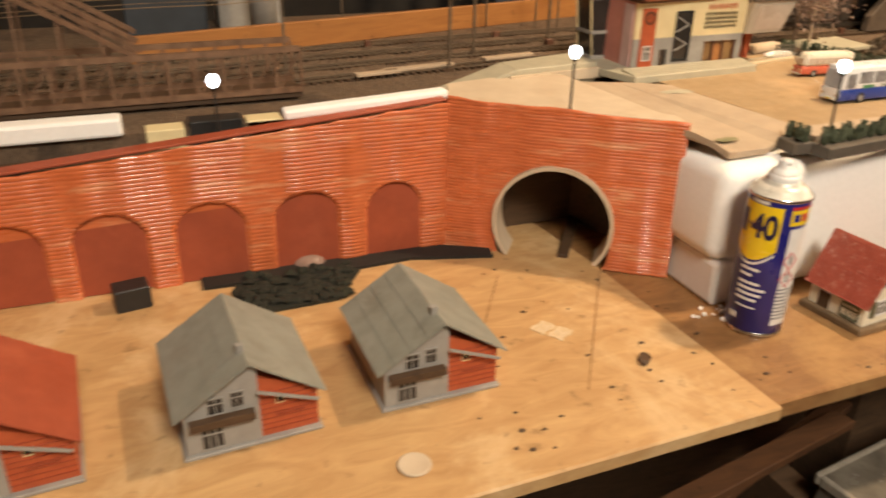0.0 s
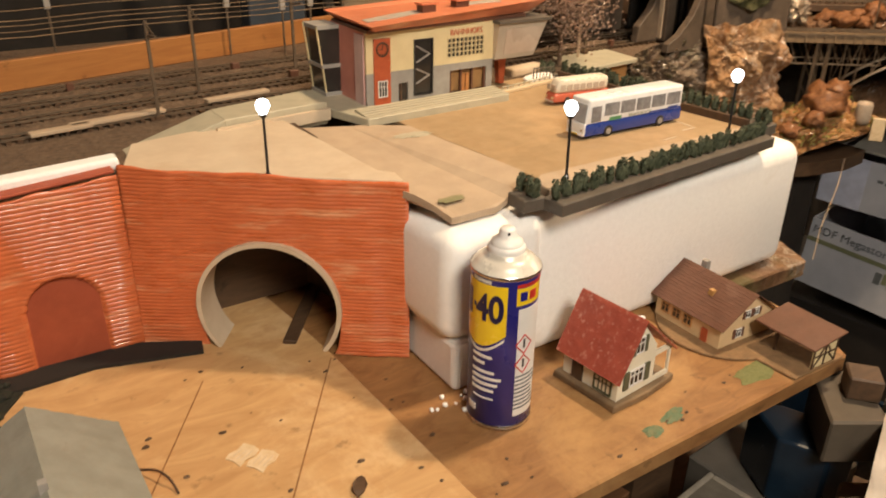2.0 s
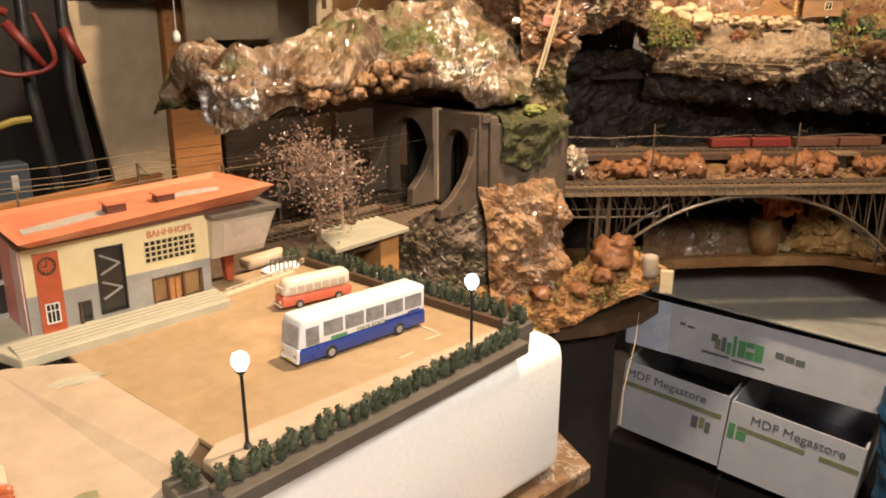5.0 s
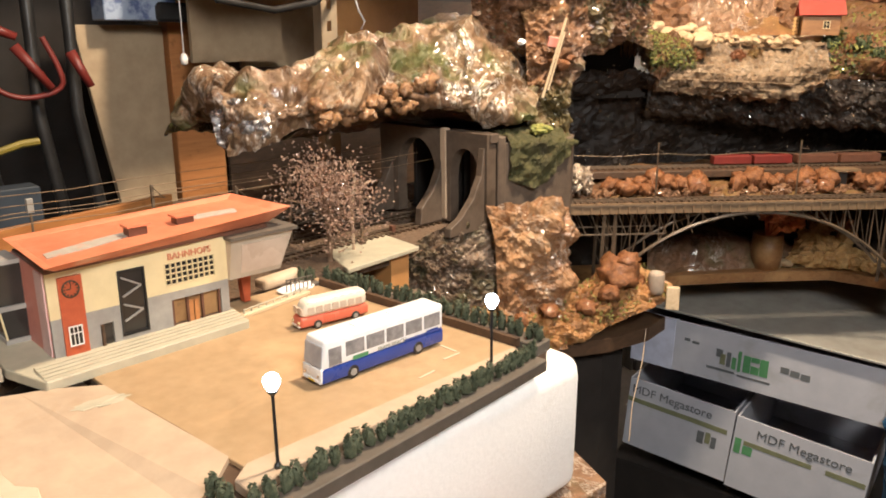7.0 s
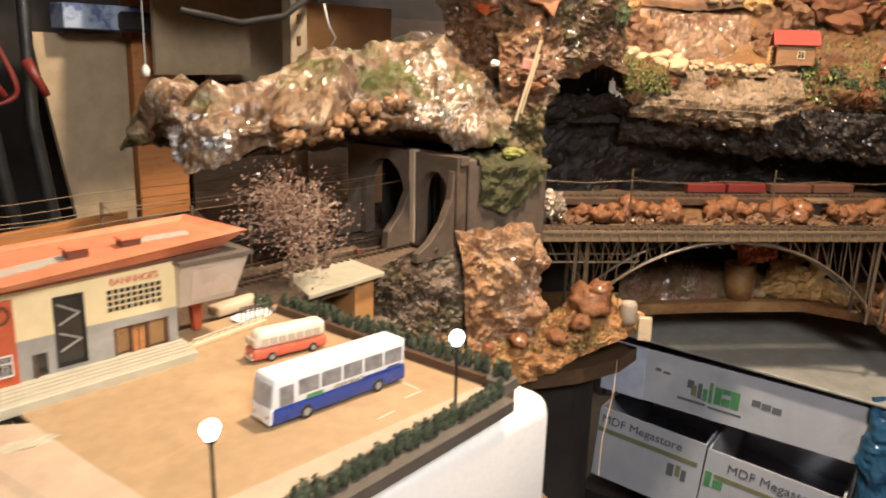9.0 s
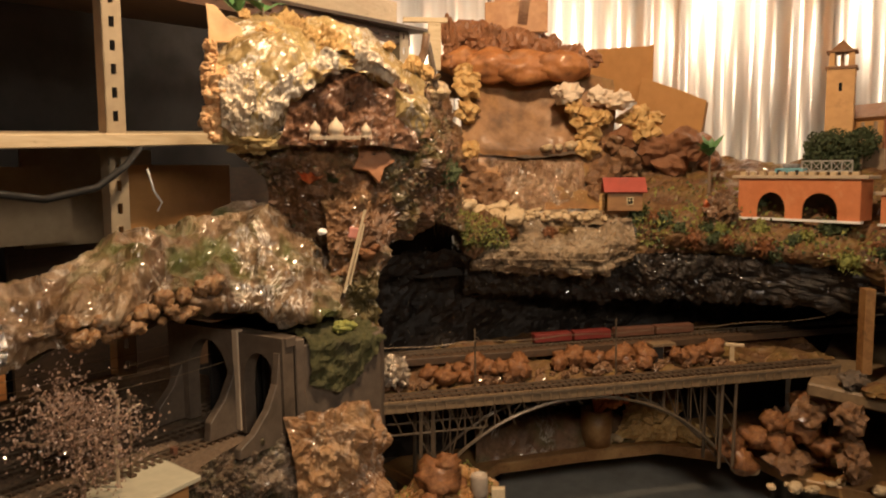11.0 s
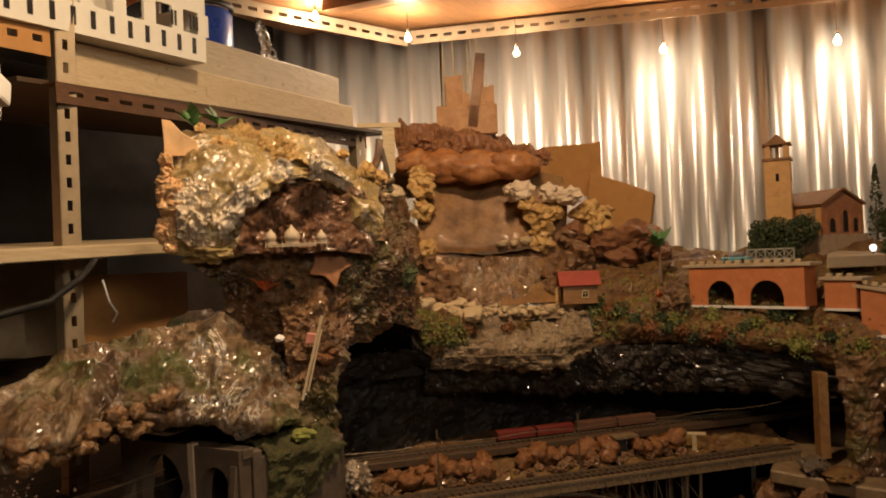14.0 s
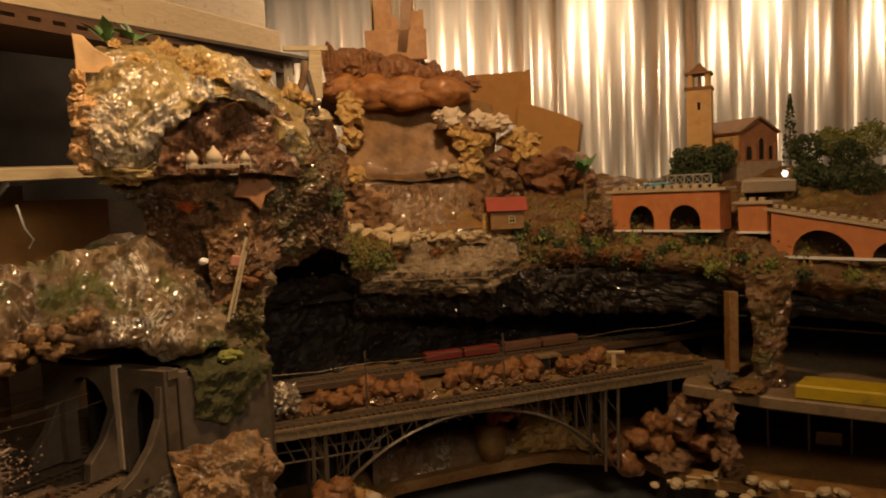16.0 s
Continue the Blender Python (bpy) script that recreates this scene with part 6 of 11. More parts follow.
def coach():
    t = thing("model_bus", "white and blue model coach parked on the square", "model bus", pose(0.789, 0.611, P, 0, 0, -1.5))
    L, W = 0.134, 0.027
    body_shell(t, "lower_body", BLUEBUS, L, W, 0.0032, 0.0160, 0.0005, 0.0016, "blue lower body")
    body_shell(t, "upper_body", WHITEBUS, L - 0.001, W - 0.0004, 0.0150, 0.0400, 0.003, 0.0026, "white upper body")
    body_shell(t, "front_mask", WHITEBUS, 0.004, W - 0.001, 0.0050, 0.0160, 0, 0.0008).location.x = -L / 2 + 0.0012
    bm = bm_new()
    box(bm, -L / 2 - 0.0003, -W / 2 + 0.0014, 0.0168, -L / 2 + 0.0006, W / 2 - 0.0014, 0.0350)
    for v in bm.verts:
        v.co.x += 0.0026 * (v.co.z - 0.0155) / 0.024
    part("windscreen", bm, mat("pale_windscreen", (0.42, 0.43, 0.46), (0.30, 0.31, 0.34), 60, 0.12, 0, 0), t, "pale grey windscreen", bevel=0.0004)
    for s in (-1, 1):
        y0 = s * (W / 2 - 0.0002)
        for k, (xa, xb) in enumerate(((-0.0600, -0.0475), (-0.0430, -0.0240), (-0.0215, -0.0025), (0.0000, 0.0190), (0.0215, 0.0405), (0.0430, 0.0620))):
            part("side_window", box(bm_new(), xa, min(y0, y0 + s * 0.0006), 0.0215 if k else 0.0170, xb, max(y0, y0 + s * 0.0006), 0.0340 if k else 0.0325), BUSGLASS, t, bevel=0.0002)
        part("blue_stripe", box(bm_new(), 0.020, min(y0, y0 + s * 0.0004), 0.0165, 0.064, max(y0, y0 + s * 0.0004), 0.0180), BLUEBUS, t)
        part("blue_flash", box(bm_new(), 0.046, min(y0, y0 + s * 0.0004), 0.0181, 0.060, max(y0, y0 + s * 0.0004), 0.0195), BLUEBUS, t)
        cu = bpy.data.curves.new("lettering", "FONT")
        cu.body, cu.size, cu.extrude, cu.align_x = "MIAMI BEACH", 0.0052, 0.0001, "CENTER"
        tmp = bpy.data.objects.new("tmp", cu)
        me = bpy.data.meshes.new_from_object(tmp)
        bpy.data.objects.remove(tmp)
        me.materials.append(OLIVEINK)
        lt = new("lettering", me)
        lt.parent = t
        lt.matrix_basis = pose(0.006, y0 + s * 0.0003, 0.0163, 90, 0, 0 if s < 0 else 180)
        part("emblem", box(bm_new(), -0.036, min(y0, y0 + s * 0.0004), 0.0160, -0.020, max(y0, y0 + s * 0.0004), 0.0195), GREENINK, t)
        for x in (-0.036, 0.036):
            wheel(t, x, s * (W / 2 - 0.002), 0.0058, 0.005)
        part("headlight", rod(bm_new(), (-L / 2 - 0.0012, s * 0.009, 0.0095), (-L / 2 + 0.001, s * 0.009, 0.0095), 0.0014, n=10), BRIGHTMETAL, t)
    part("bumper", box(bm_new(), -L / 2 - 0.0016, -W / 2 + 0.001, 0.0036, -L / 2 + 0.002, W / 2 - 0.001, 0.0062), WHITEBUS, t, bevel=0.0005)
    part("plate_bar", box(bm_new(), -L / 2 - 0.0018, -0.004, 0.0040, -L / 2 - 0.0015, 0.004, 0.0056), YELLOW, t)
    for x in (-0.02, 0.02):
        part("roof_hatch", box(bm_new(), x - 0.006, -0.005, 0.0398, x + 0.006, 0.005, 0.0408), WHITEBUS, t, bevel=0.0003)


def old_bus():
    t = thing("model_bus", "cream and red vintage model bus parked on the square", "model bus", pose(0.819, 0.716, P, 0, 0, -8))
    L, W = 0.076, 0.020
    body_shell(t, "lower_body", REDBUS, L, W, 0.003, 0.0135, 0.001, 0.0030, "red lower body")
    body_shell(t, "upper_body", CREAMBUS, L - 0.003, W - 0.001, 0.0128, 0.0290, 0.006, 0.0048, "cream rounded upper body")
    for s in (-1, 1):
        y0 = s * (W / 2 - 0.0006)
        for i in range(7):
            xa = -0.030 + i * 0.0088
            part("side_window", box(bm_new(), xa, min(y0, y0 + s * 0.0005), 0.0160, xa + 0.0070, max(y0, y0 + s * 0.0005), 0.0228), MILKGLASS, t, bevel=0.0002)
            part("roof_window", box(bm_new(), xa + 0.001, min(y0 * 0.82, y0 * 0.9), 0.0256, xa + 0.006, max(y0 * 0.82, y0 * 0.9), 0.0275), MILKGLASS, t)
        for x in (-0.020, 0.022):
            wheel(t, x, s * (W / 2 - 0.0015), 0.0045, 0.004)
        part("headlight", lathe(bm_new(), [(0, 0.0012), (0.0016, 0.0008), (0.0018, 0), (0, 0)], 10, pose(-L / 2 - 0.0002, s * 0.006, 0.0085, 0, -90, 0)), CREAM, t)
    for y in (-0.0045, 0.0045):
        part("windscreen", box(bm_new(), -L / 2 + 0.0010, y - 0.0036, 0.0160, -L / 2 + 0.0030, y + 0.0036, 0.0225, Matrix.Shear("XY", 4, (0, 0))), MILKGLASS, t)
    part("bumper", box(bm_new(), -L / 2 - 0.0012, -W / 2 + 0.002, 0.0035, -L / 2 + 0.001, W / 2 - 0.002, 0.005), CREAMBUS, t, bevel=0.0004)


coach()
old_bus()

# ---- railway yard ----
solid("yard_board", prism(bm_new(), [(-0.95, 0.775), (0.30, 0.775), (0.50, 0.80), (0.60, 0.868), (0.90, 0.88), (1.13, 0.90), (1.24, 0.93), (1.40, 1.00), (1.40, 1.40), (-0.95, 1.40)], 0.150, 0.168), BALLAST, "brown ballasted base of the railway yard", "ground")
solid("yard_edge", prism(bm_new(), [(-0.95, 0.757), (0.316, 0.730), (0.34, 0.775), (-0.95, 0.775)], 0.13, 0.150), DARKWOOD, "dark wooden edge of the yard board", "timber")


def yard_y(x, off):
    return off + 0.10 * x + 0.012 * math.sin(x * 5)


sleeper = None


def track(pts, label, pitch=0.011, z=0.168):
    """Model track along pts: sleepers and two rails."""
    global sleeper
    t = thing("model_track", label, "model track", group="tracks of the yard")
    vs = [Vector((p[0], p[1], p[2] if len(p) > 2 else z)) for p in pts]
    n = 60
    line = [spline(vs, i / n) for i in range(n + 1)]
    sides = []
    for i, p in enumerate(line):
        d = (line[min(i + 1, n)] - line[max(i - 1, 0)]).normalized()
        sides.append(Vector((-d.y, d.x, 0)).normalized())
    for s in (-1, 1):
        bm = bm_new()
        prev = None
        for p, w in zip(line, sides):
            c = p + w * s * 0.0083
            cur = [bm.verts.new(c + w * a + Vector((0, 0, h))) for a, h in ((-0.0006, 0.0028), (0.0006, 0.0028), (0.0006, 0.0052), (-0.0006, 0.0052))]
            if prev:
                for k in range(4):
                    bm.faces.new((prev[k], prev[(k + 1) % 4], cur[(k + 1) % 4], cur[k]))
            prev = cur
        part("rail", bm, STEEL, t)
    total = sum((b - a).length for a, b in zip(line, line[1:]))
    cnt = int(total / pitch)
    for i in range(cnt):
        f = (i + 0.5) / cnt * n
        k = min(int(f), n - 1)
        p = line[k].lerp(line[k + 1], f - k)
        m = Matrix.Translation(p) @ Matrix.Rotation(math.atan2(sides[k].y, sides[k].x), 4, "Z")
        if sleeper is None:
            sleeper = part("sleeper", box(bm_new(), -0.014, -0.0022, 0, 0.014, 0.0022, 0.003), DARKWOOD, t)
            sleeper.matrix_basis = m
        else:
            again(sleeper, t, m)
    return t


for off, x1 in ((0.885, 1.42), (0.945, 1.42), (1.005, 1.42), (1.065, 1.30)):
    pts = [(x, yard_y(x, off) if x < 0.9 else yard_y(0.9, off) + (yard_y(x, off) - yard_y(0.9, off)) * 0.4 - 0.09 * max(0, x - 1.1) * (1 if off < 1 else 0.6)) for x in np.linspace(-0.9, x1, 9)]
    track(pts, "rusty model railway track on brown ballast")
for off in (0.917, 0.975, 1.036):
    bm = bm_new()
    sec = []
    for x in np.linspace(-0.9, 1.15, 10):
        y = yard_y(x, off) if x < 0.9 else yard_y(0.9, off) + 0.04 * (x - 0.9)
        sec.append([(x, y - 0.012, 0.169), (x, y, 0.173), (x, y + 0.012, 0.169)])
    solid("ballast_strip", loft(sec, 120, 5, 0.003, 90, 0, 10, 7), BALLAST, "raised strip of brown gravel between the tracks", "gravel", "stuff")
bm = bm_new()
prism(bm, [(0, 0), (0.95, 0), (0.95, 0.010), (0, 0.010)], 0, 0.036)
solid("orange_plank", bm, mat_wood("dull_orange_wood", (0.40, 0.175, 0.05), (0.30, 0.12, 0.035), (1, 10, 10), 12, 0.5), "long orange wooden plank standing on edge behind the tracks", "plank", bevel=0.001, m=pose(0.02, 1.075, 0.168, 0, 0, 13.5))

# grey platform with its ramp
pf = thing("model_platform", "grey-green model railway platform with a ramp", "model platform")
part("ramp", prism(bm_new(), [(0.340, 0.169), (0.352, 0.169), (0.430, 0.184), (0.430, 0.196)], -0.022, 0.022, pose(0, 0.815, 0, 0, 0, 0) @ XZ), GREYGREEN, pf, "sloping grey ramp", bevel=0.0006)
part("deck", prism(bm_new(), [(0.430, 0.793), (0.545, 0.805), (0.545, 0.862), (0.430, 0.837)], 0.172, 0.196), GREYGREEN, pf, bevel=0.0008)
part("front_edge", prism(bm_new(), [(0.420, 0.786), (0.546, 0.799), (0.546, 0.804), (0.420, 0.791)], 0.178, 0.190), CARD, pf)
solid("white_strip", box(bm_new(), -0.085, -0.008, 0, 0.085, 0.010, 0.010, pose(0.232, 0.735, 0.184, 0, -3.0, -2)), FOAM, "white foam strip on top of the ribbed wall", "foam strip", bevel=0.003, segs=2)
solid("white_strip", box(bm_new(), -0.30, -0.010, 0, 0.10, 0.014, 0.018, pose(-0.10, 0.778, 0.168, 0, 0, -1)), FOAM, "white foam strip behind the ribbed wall", "foam strip", bevel=0.003, segs=2)
solid("beige_block", box(bm_new(), -0.018, -0.012, 0, 0.018, 0.012, 0.020, pose(0.038, 0.782, 0.150)), CREAM, "small beige block behind the wall", "block", bevel=0.001)
solid("beige_block", box(bm_new(), -0.018, -0.012, 0, 0.018, 0.012, 0.020, pose(0.135, 0.787, 0.150)), CREAM, "small beige block behind the wall", "block", bevel=0.001)
solid("dark_block", box(bm_new(), -0.026, -0.012, 0, 0.026, 0.012, 0.024, pose(0.087, 0.785, 0.150)), BLACK, "dark blue block behind the wall", "block", bevel=0.001)
for x, y, w in ((0.36, 0.93, 0.05), (0.30, 0.915, 0.03), (0.50, 0.955, 0.04)):
    solid("loose_strip", box(bm_new(), -w, -0.006, 0, w, 0.006, 0.004, pose(x, y, 0.173, 0, 0, 8)), CARD2, "pale offcut lying between the tracks", "offcut", bevel=0.0006)


# lattice girder bridge at the yard's edge
def girder_bridge():
    t = thing("truss_bridge", "brown lattice steel model truss bridge over the yard", "model bridge")
    for y in (0.842, 0.895):
        z0, z1, xa, xb = 0.178, 0.222, -0.42, 0.19
        part("bottom_chord", box(bm_new(), xa, y, z0, xb, y + 0.005, z0 + 0.006), RUST, t)
        part("top_chord", box(bm_new(), xa, y, z1, xb, y + 0.005, z1 + 0.006), RUST, t)
        n = 22
        for i in range(n + 1):
            x = xa + (xb - xa) * i / n
            part("upright", box(bm_new(), x - 0.0016, y + 0.001, z0, x + 0.0016, y + 0.004, z1), RUST, t)
            if i < n:
                part("diagonal", rod(bm_new(), (x, y + 0.0025, z0), (x + (xb - xa) / n, y + 0.0025, z1), 0.0012, n=4), RUST, t)
        prev = prev2 = None
        for i in range(13):
            f = i / 12
            x = 0.03 - 0.45 * f
            za = z1 + 0.16 * math.sin(math.pi * f * 0.55)
            cur, cur2 = Vector((x, y + 0.0025, za)), Vector((x - 0.004, y + 0.0025, za + 0.020))
            if prev:
                part("arch_chord", rod(bm_new(), prev, cur, 0.0032, n=4), RUST, t)
                part("arch_chord", rod(bm_new(), prev2, cur2, 0.0032, n=4), RUST, t)
                part("arch_diagonal", rod(bm_new(), prev, cur2, 0.0014, n=4), RUST, t)
                part("hanger", rod(bm_new(), cur, (x, y + 0.0025, z1), 0.0016, n=4), RUST, t)
            prev, prev2 = cur, cur2
    part("deck", box(bm_new(), -0.42, 0.845, 0.172, 0.19, 0.897, 0.178), DARKWOOD, t)
    return t


girder_bridge()


def mast(x, y, h, arm, side=-1):
    t = thing("catenary_mast", "thin grey model catenary mast beside the track", "model mast", pose(x, y, 0.168), "catenary masts")
    part("pole", box(bm_new(), -0.0016, -0.0016, 0, 0.0016, 0.0016, h), STEEL, t)
    part("arm", rod(bm_new(), (0, 0, h * 0.86), (0, side * arm, h * 0.90), 0.0009, n=5), STEEL, t)
    part("stay", rod(bm_new(), (0, 0, h * 0.98), (0, side * arm * 0.8, h * 0.90), 0.0006, n=5), STEEL, t)
    part("foot", box(bm_new(), -0.004, -0.004, 0, 0.004, 0.004, 0.004), DARKWOOD, t)


MASTS = [(-0.15, 0.955), (0.20, 0.985), (0.40, 0.925), (0.47, 1.005), (0.62, 1.06), (0.80, 1.05), (0.87, 0.97), (0.98, 1.02), (1.05, 0.95)]
for x, y in MASTS:
    mast(x, y, 0.105, 0.035)
for off, z in ((0.925, 0.262), (0.960, 0.268), (0.985, 0.258), (1.02, 0.264), (1.055, 0.270)):
    pts = [(x, yard_y(min(x, 0.9), off), z - 0.003 * math.sin(x * 15) ** 2) for x in np.linspace(-0.9, 1.24, 26)]
    solid("catenary_wire", tube(bm_new(), pts, 0.0005, 5), DECKM, "thin overhead wire above the tracks", "wire", group="overhead wires")
for k, (x, y, w) in enumerate(((0.60, 1.02, 0.012), (0.55, 1.10, 0.010), (1.12, 0.965, 0.007), (0.34, 1.09, 0.008))):
    solid("ground_signal", box(bm_new(), -w / 2, -0.004, 0, w / 2, 0.004, 0.010, pose(x, y, 0.171)), BROWNROOF, "small dark box beside the track", "box", bevel=0.0006)
for x, y in ((0.58, 1.20), (0.64, 1.14), (0.69, 1.155), (0.36, 1.30)):
    t = thing("model_signal", "small grey model signal behind the station", "model signal", pose(x, y, 0.168))
    part("pole", rod(bm_new(), (0, 0, 0), (0, 0, 0.085), 0.0015, n=6), STEEL, t)
    part("head", box(bm_new(), -0.004, -0.003, 0.07, 0.004, 0.002, 0.088), GREYWALL, t, bevel=0.0006)
solid("blue_box", box(bm_new(), 0, 0, 0, 0.12, 0.05, 0.09, pose(0.02, 1.28, 0.168)), mat("dull_blue", (0.03, 0.038, 0.05), (0.022, 0.028, 0.036), 20, 0.6), "dull blue box behind the yard", "box", bevel=0.002)
solid("grey_box", box(bm_new(), 0, 0, 0, 0.10, 0.05, 0.11, pose(0.16, 1.30, 0.168)), GREYWALL, "dull grey box behind the yard", "box", bevel=0.002)
solid("blue_box", box(bm_new(), 0, 0, 0, 0.10, 0.04, 0.07, pose(0.66, 1.33, 0.168)), mat("dull_blue", (0.03, 0.04, 0.055), (0.022, 0.03, 0.04), 20, 0.6), "dull blue box behind the station", "box", bevel=0.002)
sp = thing("spray_can", "upright dark spray can behind the yard", "can", pose(0.22, 1.24, 0.168))
part("body", lathe(bm_new(), [(0, 0), (0.02, 0), (0.02, 0.11), (0.014, 0.12), (0, 0.12)], 20), GREYWALL, sp, smooth=True)

# shelter with its pale roof behind the hedge
sh = thing("model_shelter", "pale-roofed model platform shelter with a brown front", "model shelter", pose(0, 0, 0))
part("roof", prism(bm_new(), [(0.960, 0.868), (1.098, 0.884), (1.108, 0.978), (1.00, 0.985)], 0.163, 0.169), GREYGREEN, sh, "pale grey-green flat roof", bevel=0.0008)
part("wall", prism(bm_new(), [(1.050, 0.889), (1.086, 0.893), (1.096, 0.95), (1.055, 0.955)], 0.08, 0.163), CARTON, sh, "orange-brown wall")
part("wall", prism(bm_new(), [(0.965, 0.890), (0.985, 0.888), (1.00, 0.96), (0.98, 0.965)], 0.08, 0.163), DARKWOOD, sh)


# bare tree with a crown of dried flower heads
def dry_tree():
    t = thing("model_tree", "model tree with a pinkish dried-flower crown", "model tree", pose(0.968, 0.915, 0.168))
    bm = bm_new()
    rnd = random.Random(5)
    tube(bm, [(0, 0, 0), (0.001, 0, 0.03), (-0.002, 0.001, 0.055), (-0.004, 0.0, 0.08)], 0.0034, 7)
    tips = []
    for i in range(16):
        a = rnd.uniform(0, 6.28)
        z0 = rnd.uniform(0.05, 0.085)
        L = rnd.uniform(0.03, 0.075)
        e = Vector((-0.006 + L * math.cos(a), L * 0.8 * math.sin(a), z0 + rnd.uniform(0.0, 0.055)))
        mid = Vector((-0.003, 0, z0)).lerp(e, 0.5) + Vector((0, 0, 0.006))
        tube(bm, [(-0.003, 0, z0), mid, e], 0.0010, 5)
        tips += [mid, e, mid.lerp(e, 0.5)]
    part("trunk", bm, TWIG, t)
    bm = bm_new()
    for tip in tips:
        for k in range(52):
            p = tip + Vector((rnd.gauss(0, 0.018), rnd.gauss(0, 0.016), rnd.gauss(0, 0.014)))
            s = rnd.uniform(0.0010, 0.0024)
            q = Euler((rnd.uniform(0, 6), rnd.uniform(0, 6), rnd.uniform(0, 6))).to_matrix()
            v = [bm.verts.new(p + q @ Vector(c) * s) for c in ((1, 0, -0.5), (-0.5, 0.8, -0.5), (-0.5, -0.8, -0.5), (0, 0, 1))]
            for f in ((0, 1, 3), (1, 2, 3), (2, 0, 3), (0, 2, 1)):
                bm.faces.new([v[i] for i in f])
    tagged(part("crown", bm, PINKTREE, t, "dry pinkish-brown flower heads", raw=True), kind="stuff")
    bm = bm_new()
    tube(bm, [(0.055, 0.02, 0), (0.053, 0.02, 0.06), (0.058, 0.018, 0.10), (0.046, 0.015, 0.125)], 0.0022, 6)
    tube(bm, [(0.055, 0.02, 0.075), (0.072, 0.012, 0.092), (0.082, 0.012, 0.094)], 0.0014, 5)
    part("bare_stem", bm, CARD2, t, "pale bare twig")


dry_tree()

settle(built, FRONT)

# ---- foil rock over the tunnels ----
built = top_level()
sec = [
    [(0.905, 1.06, 0.318), (0.895, 1.06, 0.335), (0.897, 1.07, 0.350), (0.905, 1.09, 0.355), (0.91, 1.12, 0.345), (0.92, 1.14, 0.33)],
    [(0.895, 1.02, 0.300), (0.892, 1.01, 0.330), (0.897, 1.04, 0.372), (0.915, 1.10, 0.386), (0.92, 1.18, 0.36), (0.92, 1.25, 0.30)],
    [(0.955, 0.985, 0.322), (0.950, 0.955, 0.350), (0.965, 0.99, 0.386), (0.985, 1.07, 0.404), (1.0, 1.16, 0.345), (1.0, 1.28, 0.30)],
    [(1.060, 0.975, 0.345), (1.055, 0.935, 0.362), (1.070, 0.97, 0.402), (1.095, 1.05, 0.430), (1.11, 1.15, 0.370), (1.12, 1.30, 0.30)],
    [(1.150, 0.985, 0.345), (1.145, 0.935, 0.360), (1.170, 0.98, 0.425), (1.210, 1.05, 0.450), (1.23, 1.16, 0.385), (1.24, 1.32, 0.30)],
    [(1.240, 0.940, 0.335), (1.230, 0.895, 0.345), (1.260, 0.95, 0.420), (1.300, 1.04, 0.468), (1.34, 1.15, 0.40), (1.36, 1.30, 0.30)],
    [(1.305, 0.900, 0.318), (1.300, 0.865, 0.322), (1.320, 0.91, 0.375), (1.370, 0.99, 0.440), (1.43, 1.10, 0.42), (1.46, 1.20, 0.30)],
    [(1.330, 0.890, 0.314), (1.335, 0.866, 0.316), (1.350, 0.88, 0.335), (1.400, 0.92, 0.375), (1.46, 1.00, 0.36), (1.50, 1.10, 0.30)],
]
solid("foil_rock", loft(sec, 220, 160, 0.018, 11, 0.030, 10, 3, fine=0.0022), FOIL, "crumpled painted foil rock with silver and mossy patches", "foil rock", smooth=False)
sec2 = [[(p[0][0] + (0.012 if i == 0 else 0), p[0][1], p[0][2] - 0.002), (p[0][0] + 0.02, p[0][1] + 0.06, p[0][2] - 0.012), (p[0][0] + 0.03, 1.2, 0.28)] for i, p in enumerate(sec) if i > 1]
solid("rock_underside", loft(sec2, 40, 20, 0.006, 20, 0.004, 40, 5), ROCKBROWN, "rust-brown underside edge of the foil rock", "rock")
rnd = random.Random(11)
lumps = [mesh_of("lump", blob(bm_new(), (0, 0, 0), (1, 1, 0.85), 3, 0.48, 1.7, 0.25, 20 + k), LUMPORANGE, smooth=True) for k in range(5)]
stones = [mesh_of("stone", blob(bm_new(), (0, 0, 0), (1, 0.85, 0.65), 3, 0.25, 1.1, 0.1, 40 + k), PALESTONE) for k in range(5)]
sponges = [mesh_of("sponge", blob(bm_new(), (0, 0, 0), (1, 1, 0.9), 3, 0.5, 2.0, 0.3, 60 + k), SPONGE) for k in range(4)]
browns = [mesh_of("brown_lump", blob(bm_new(), (0, 0, 0), (1, 1, 0.9), 3, 0.5, 2.0, 0.35, 80 + k), LUMPBROWN) for k in range(4)]


def scatter(meshes, name, label, cat, group, spots):
    for x, y, z, r in spots:
        ob = new(name, rnd.choice(meshes))
        ob.matrix_basis = pose(x, y, z, rnd.uniform(-25, 25), rnd.uniform(-25, 25), rnd.uniform(0, 360)) @ Matrix.Diagonal((r * rnd.uniform(0.8, 1.2), r * rnd.uniform(0.8, 1.2), r * rnd.uniform(0.8, 1.1), 1))
        tagged(ob, label, cat, group)


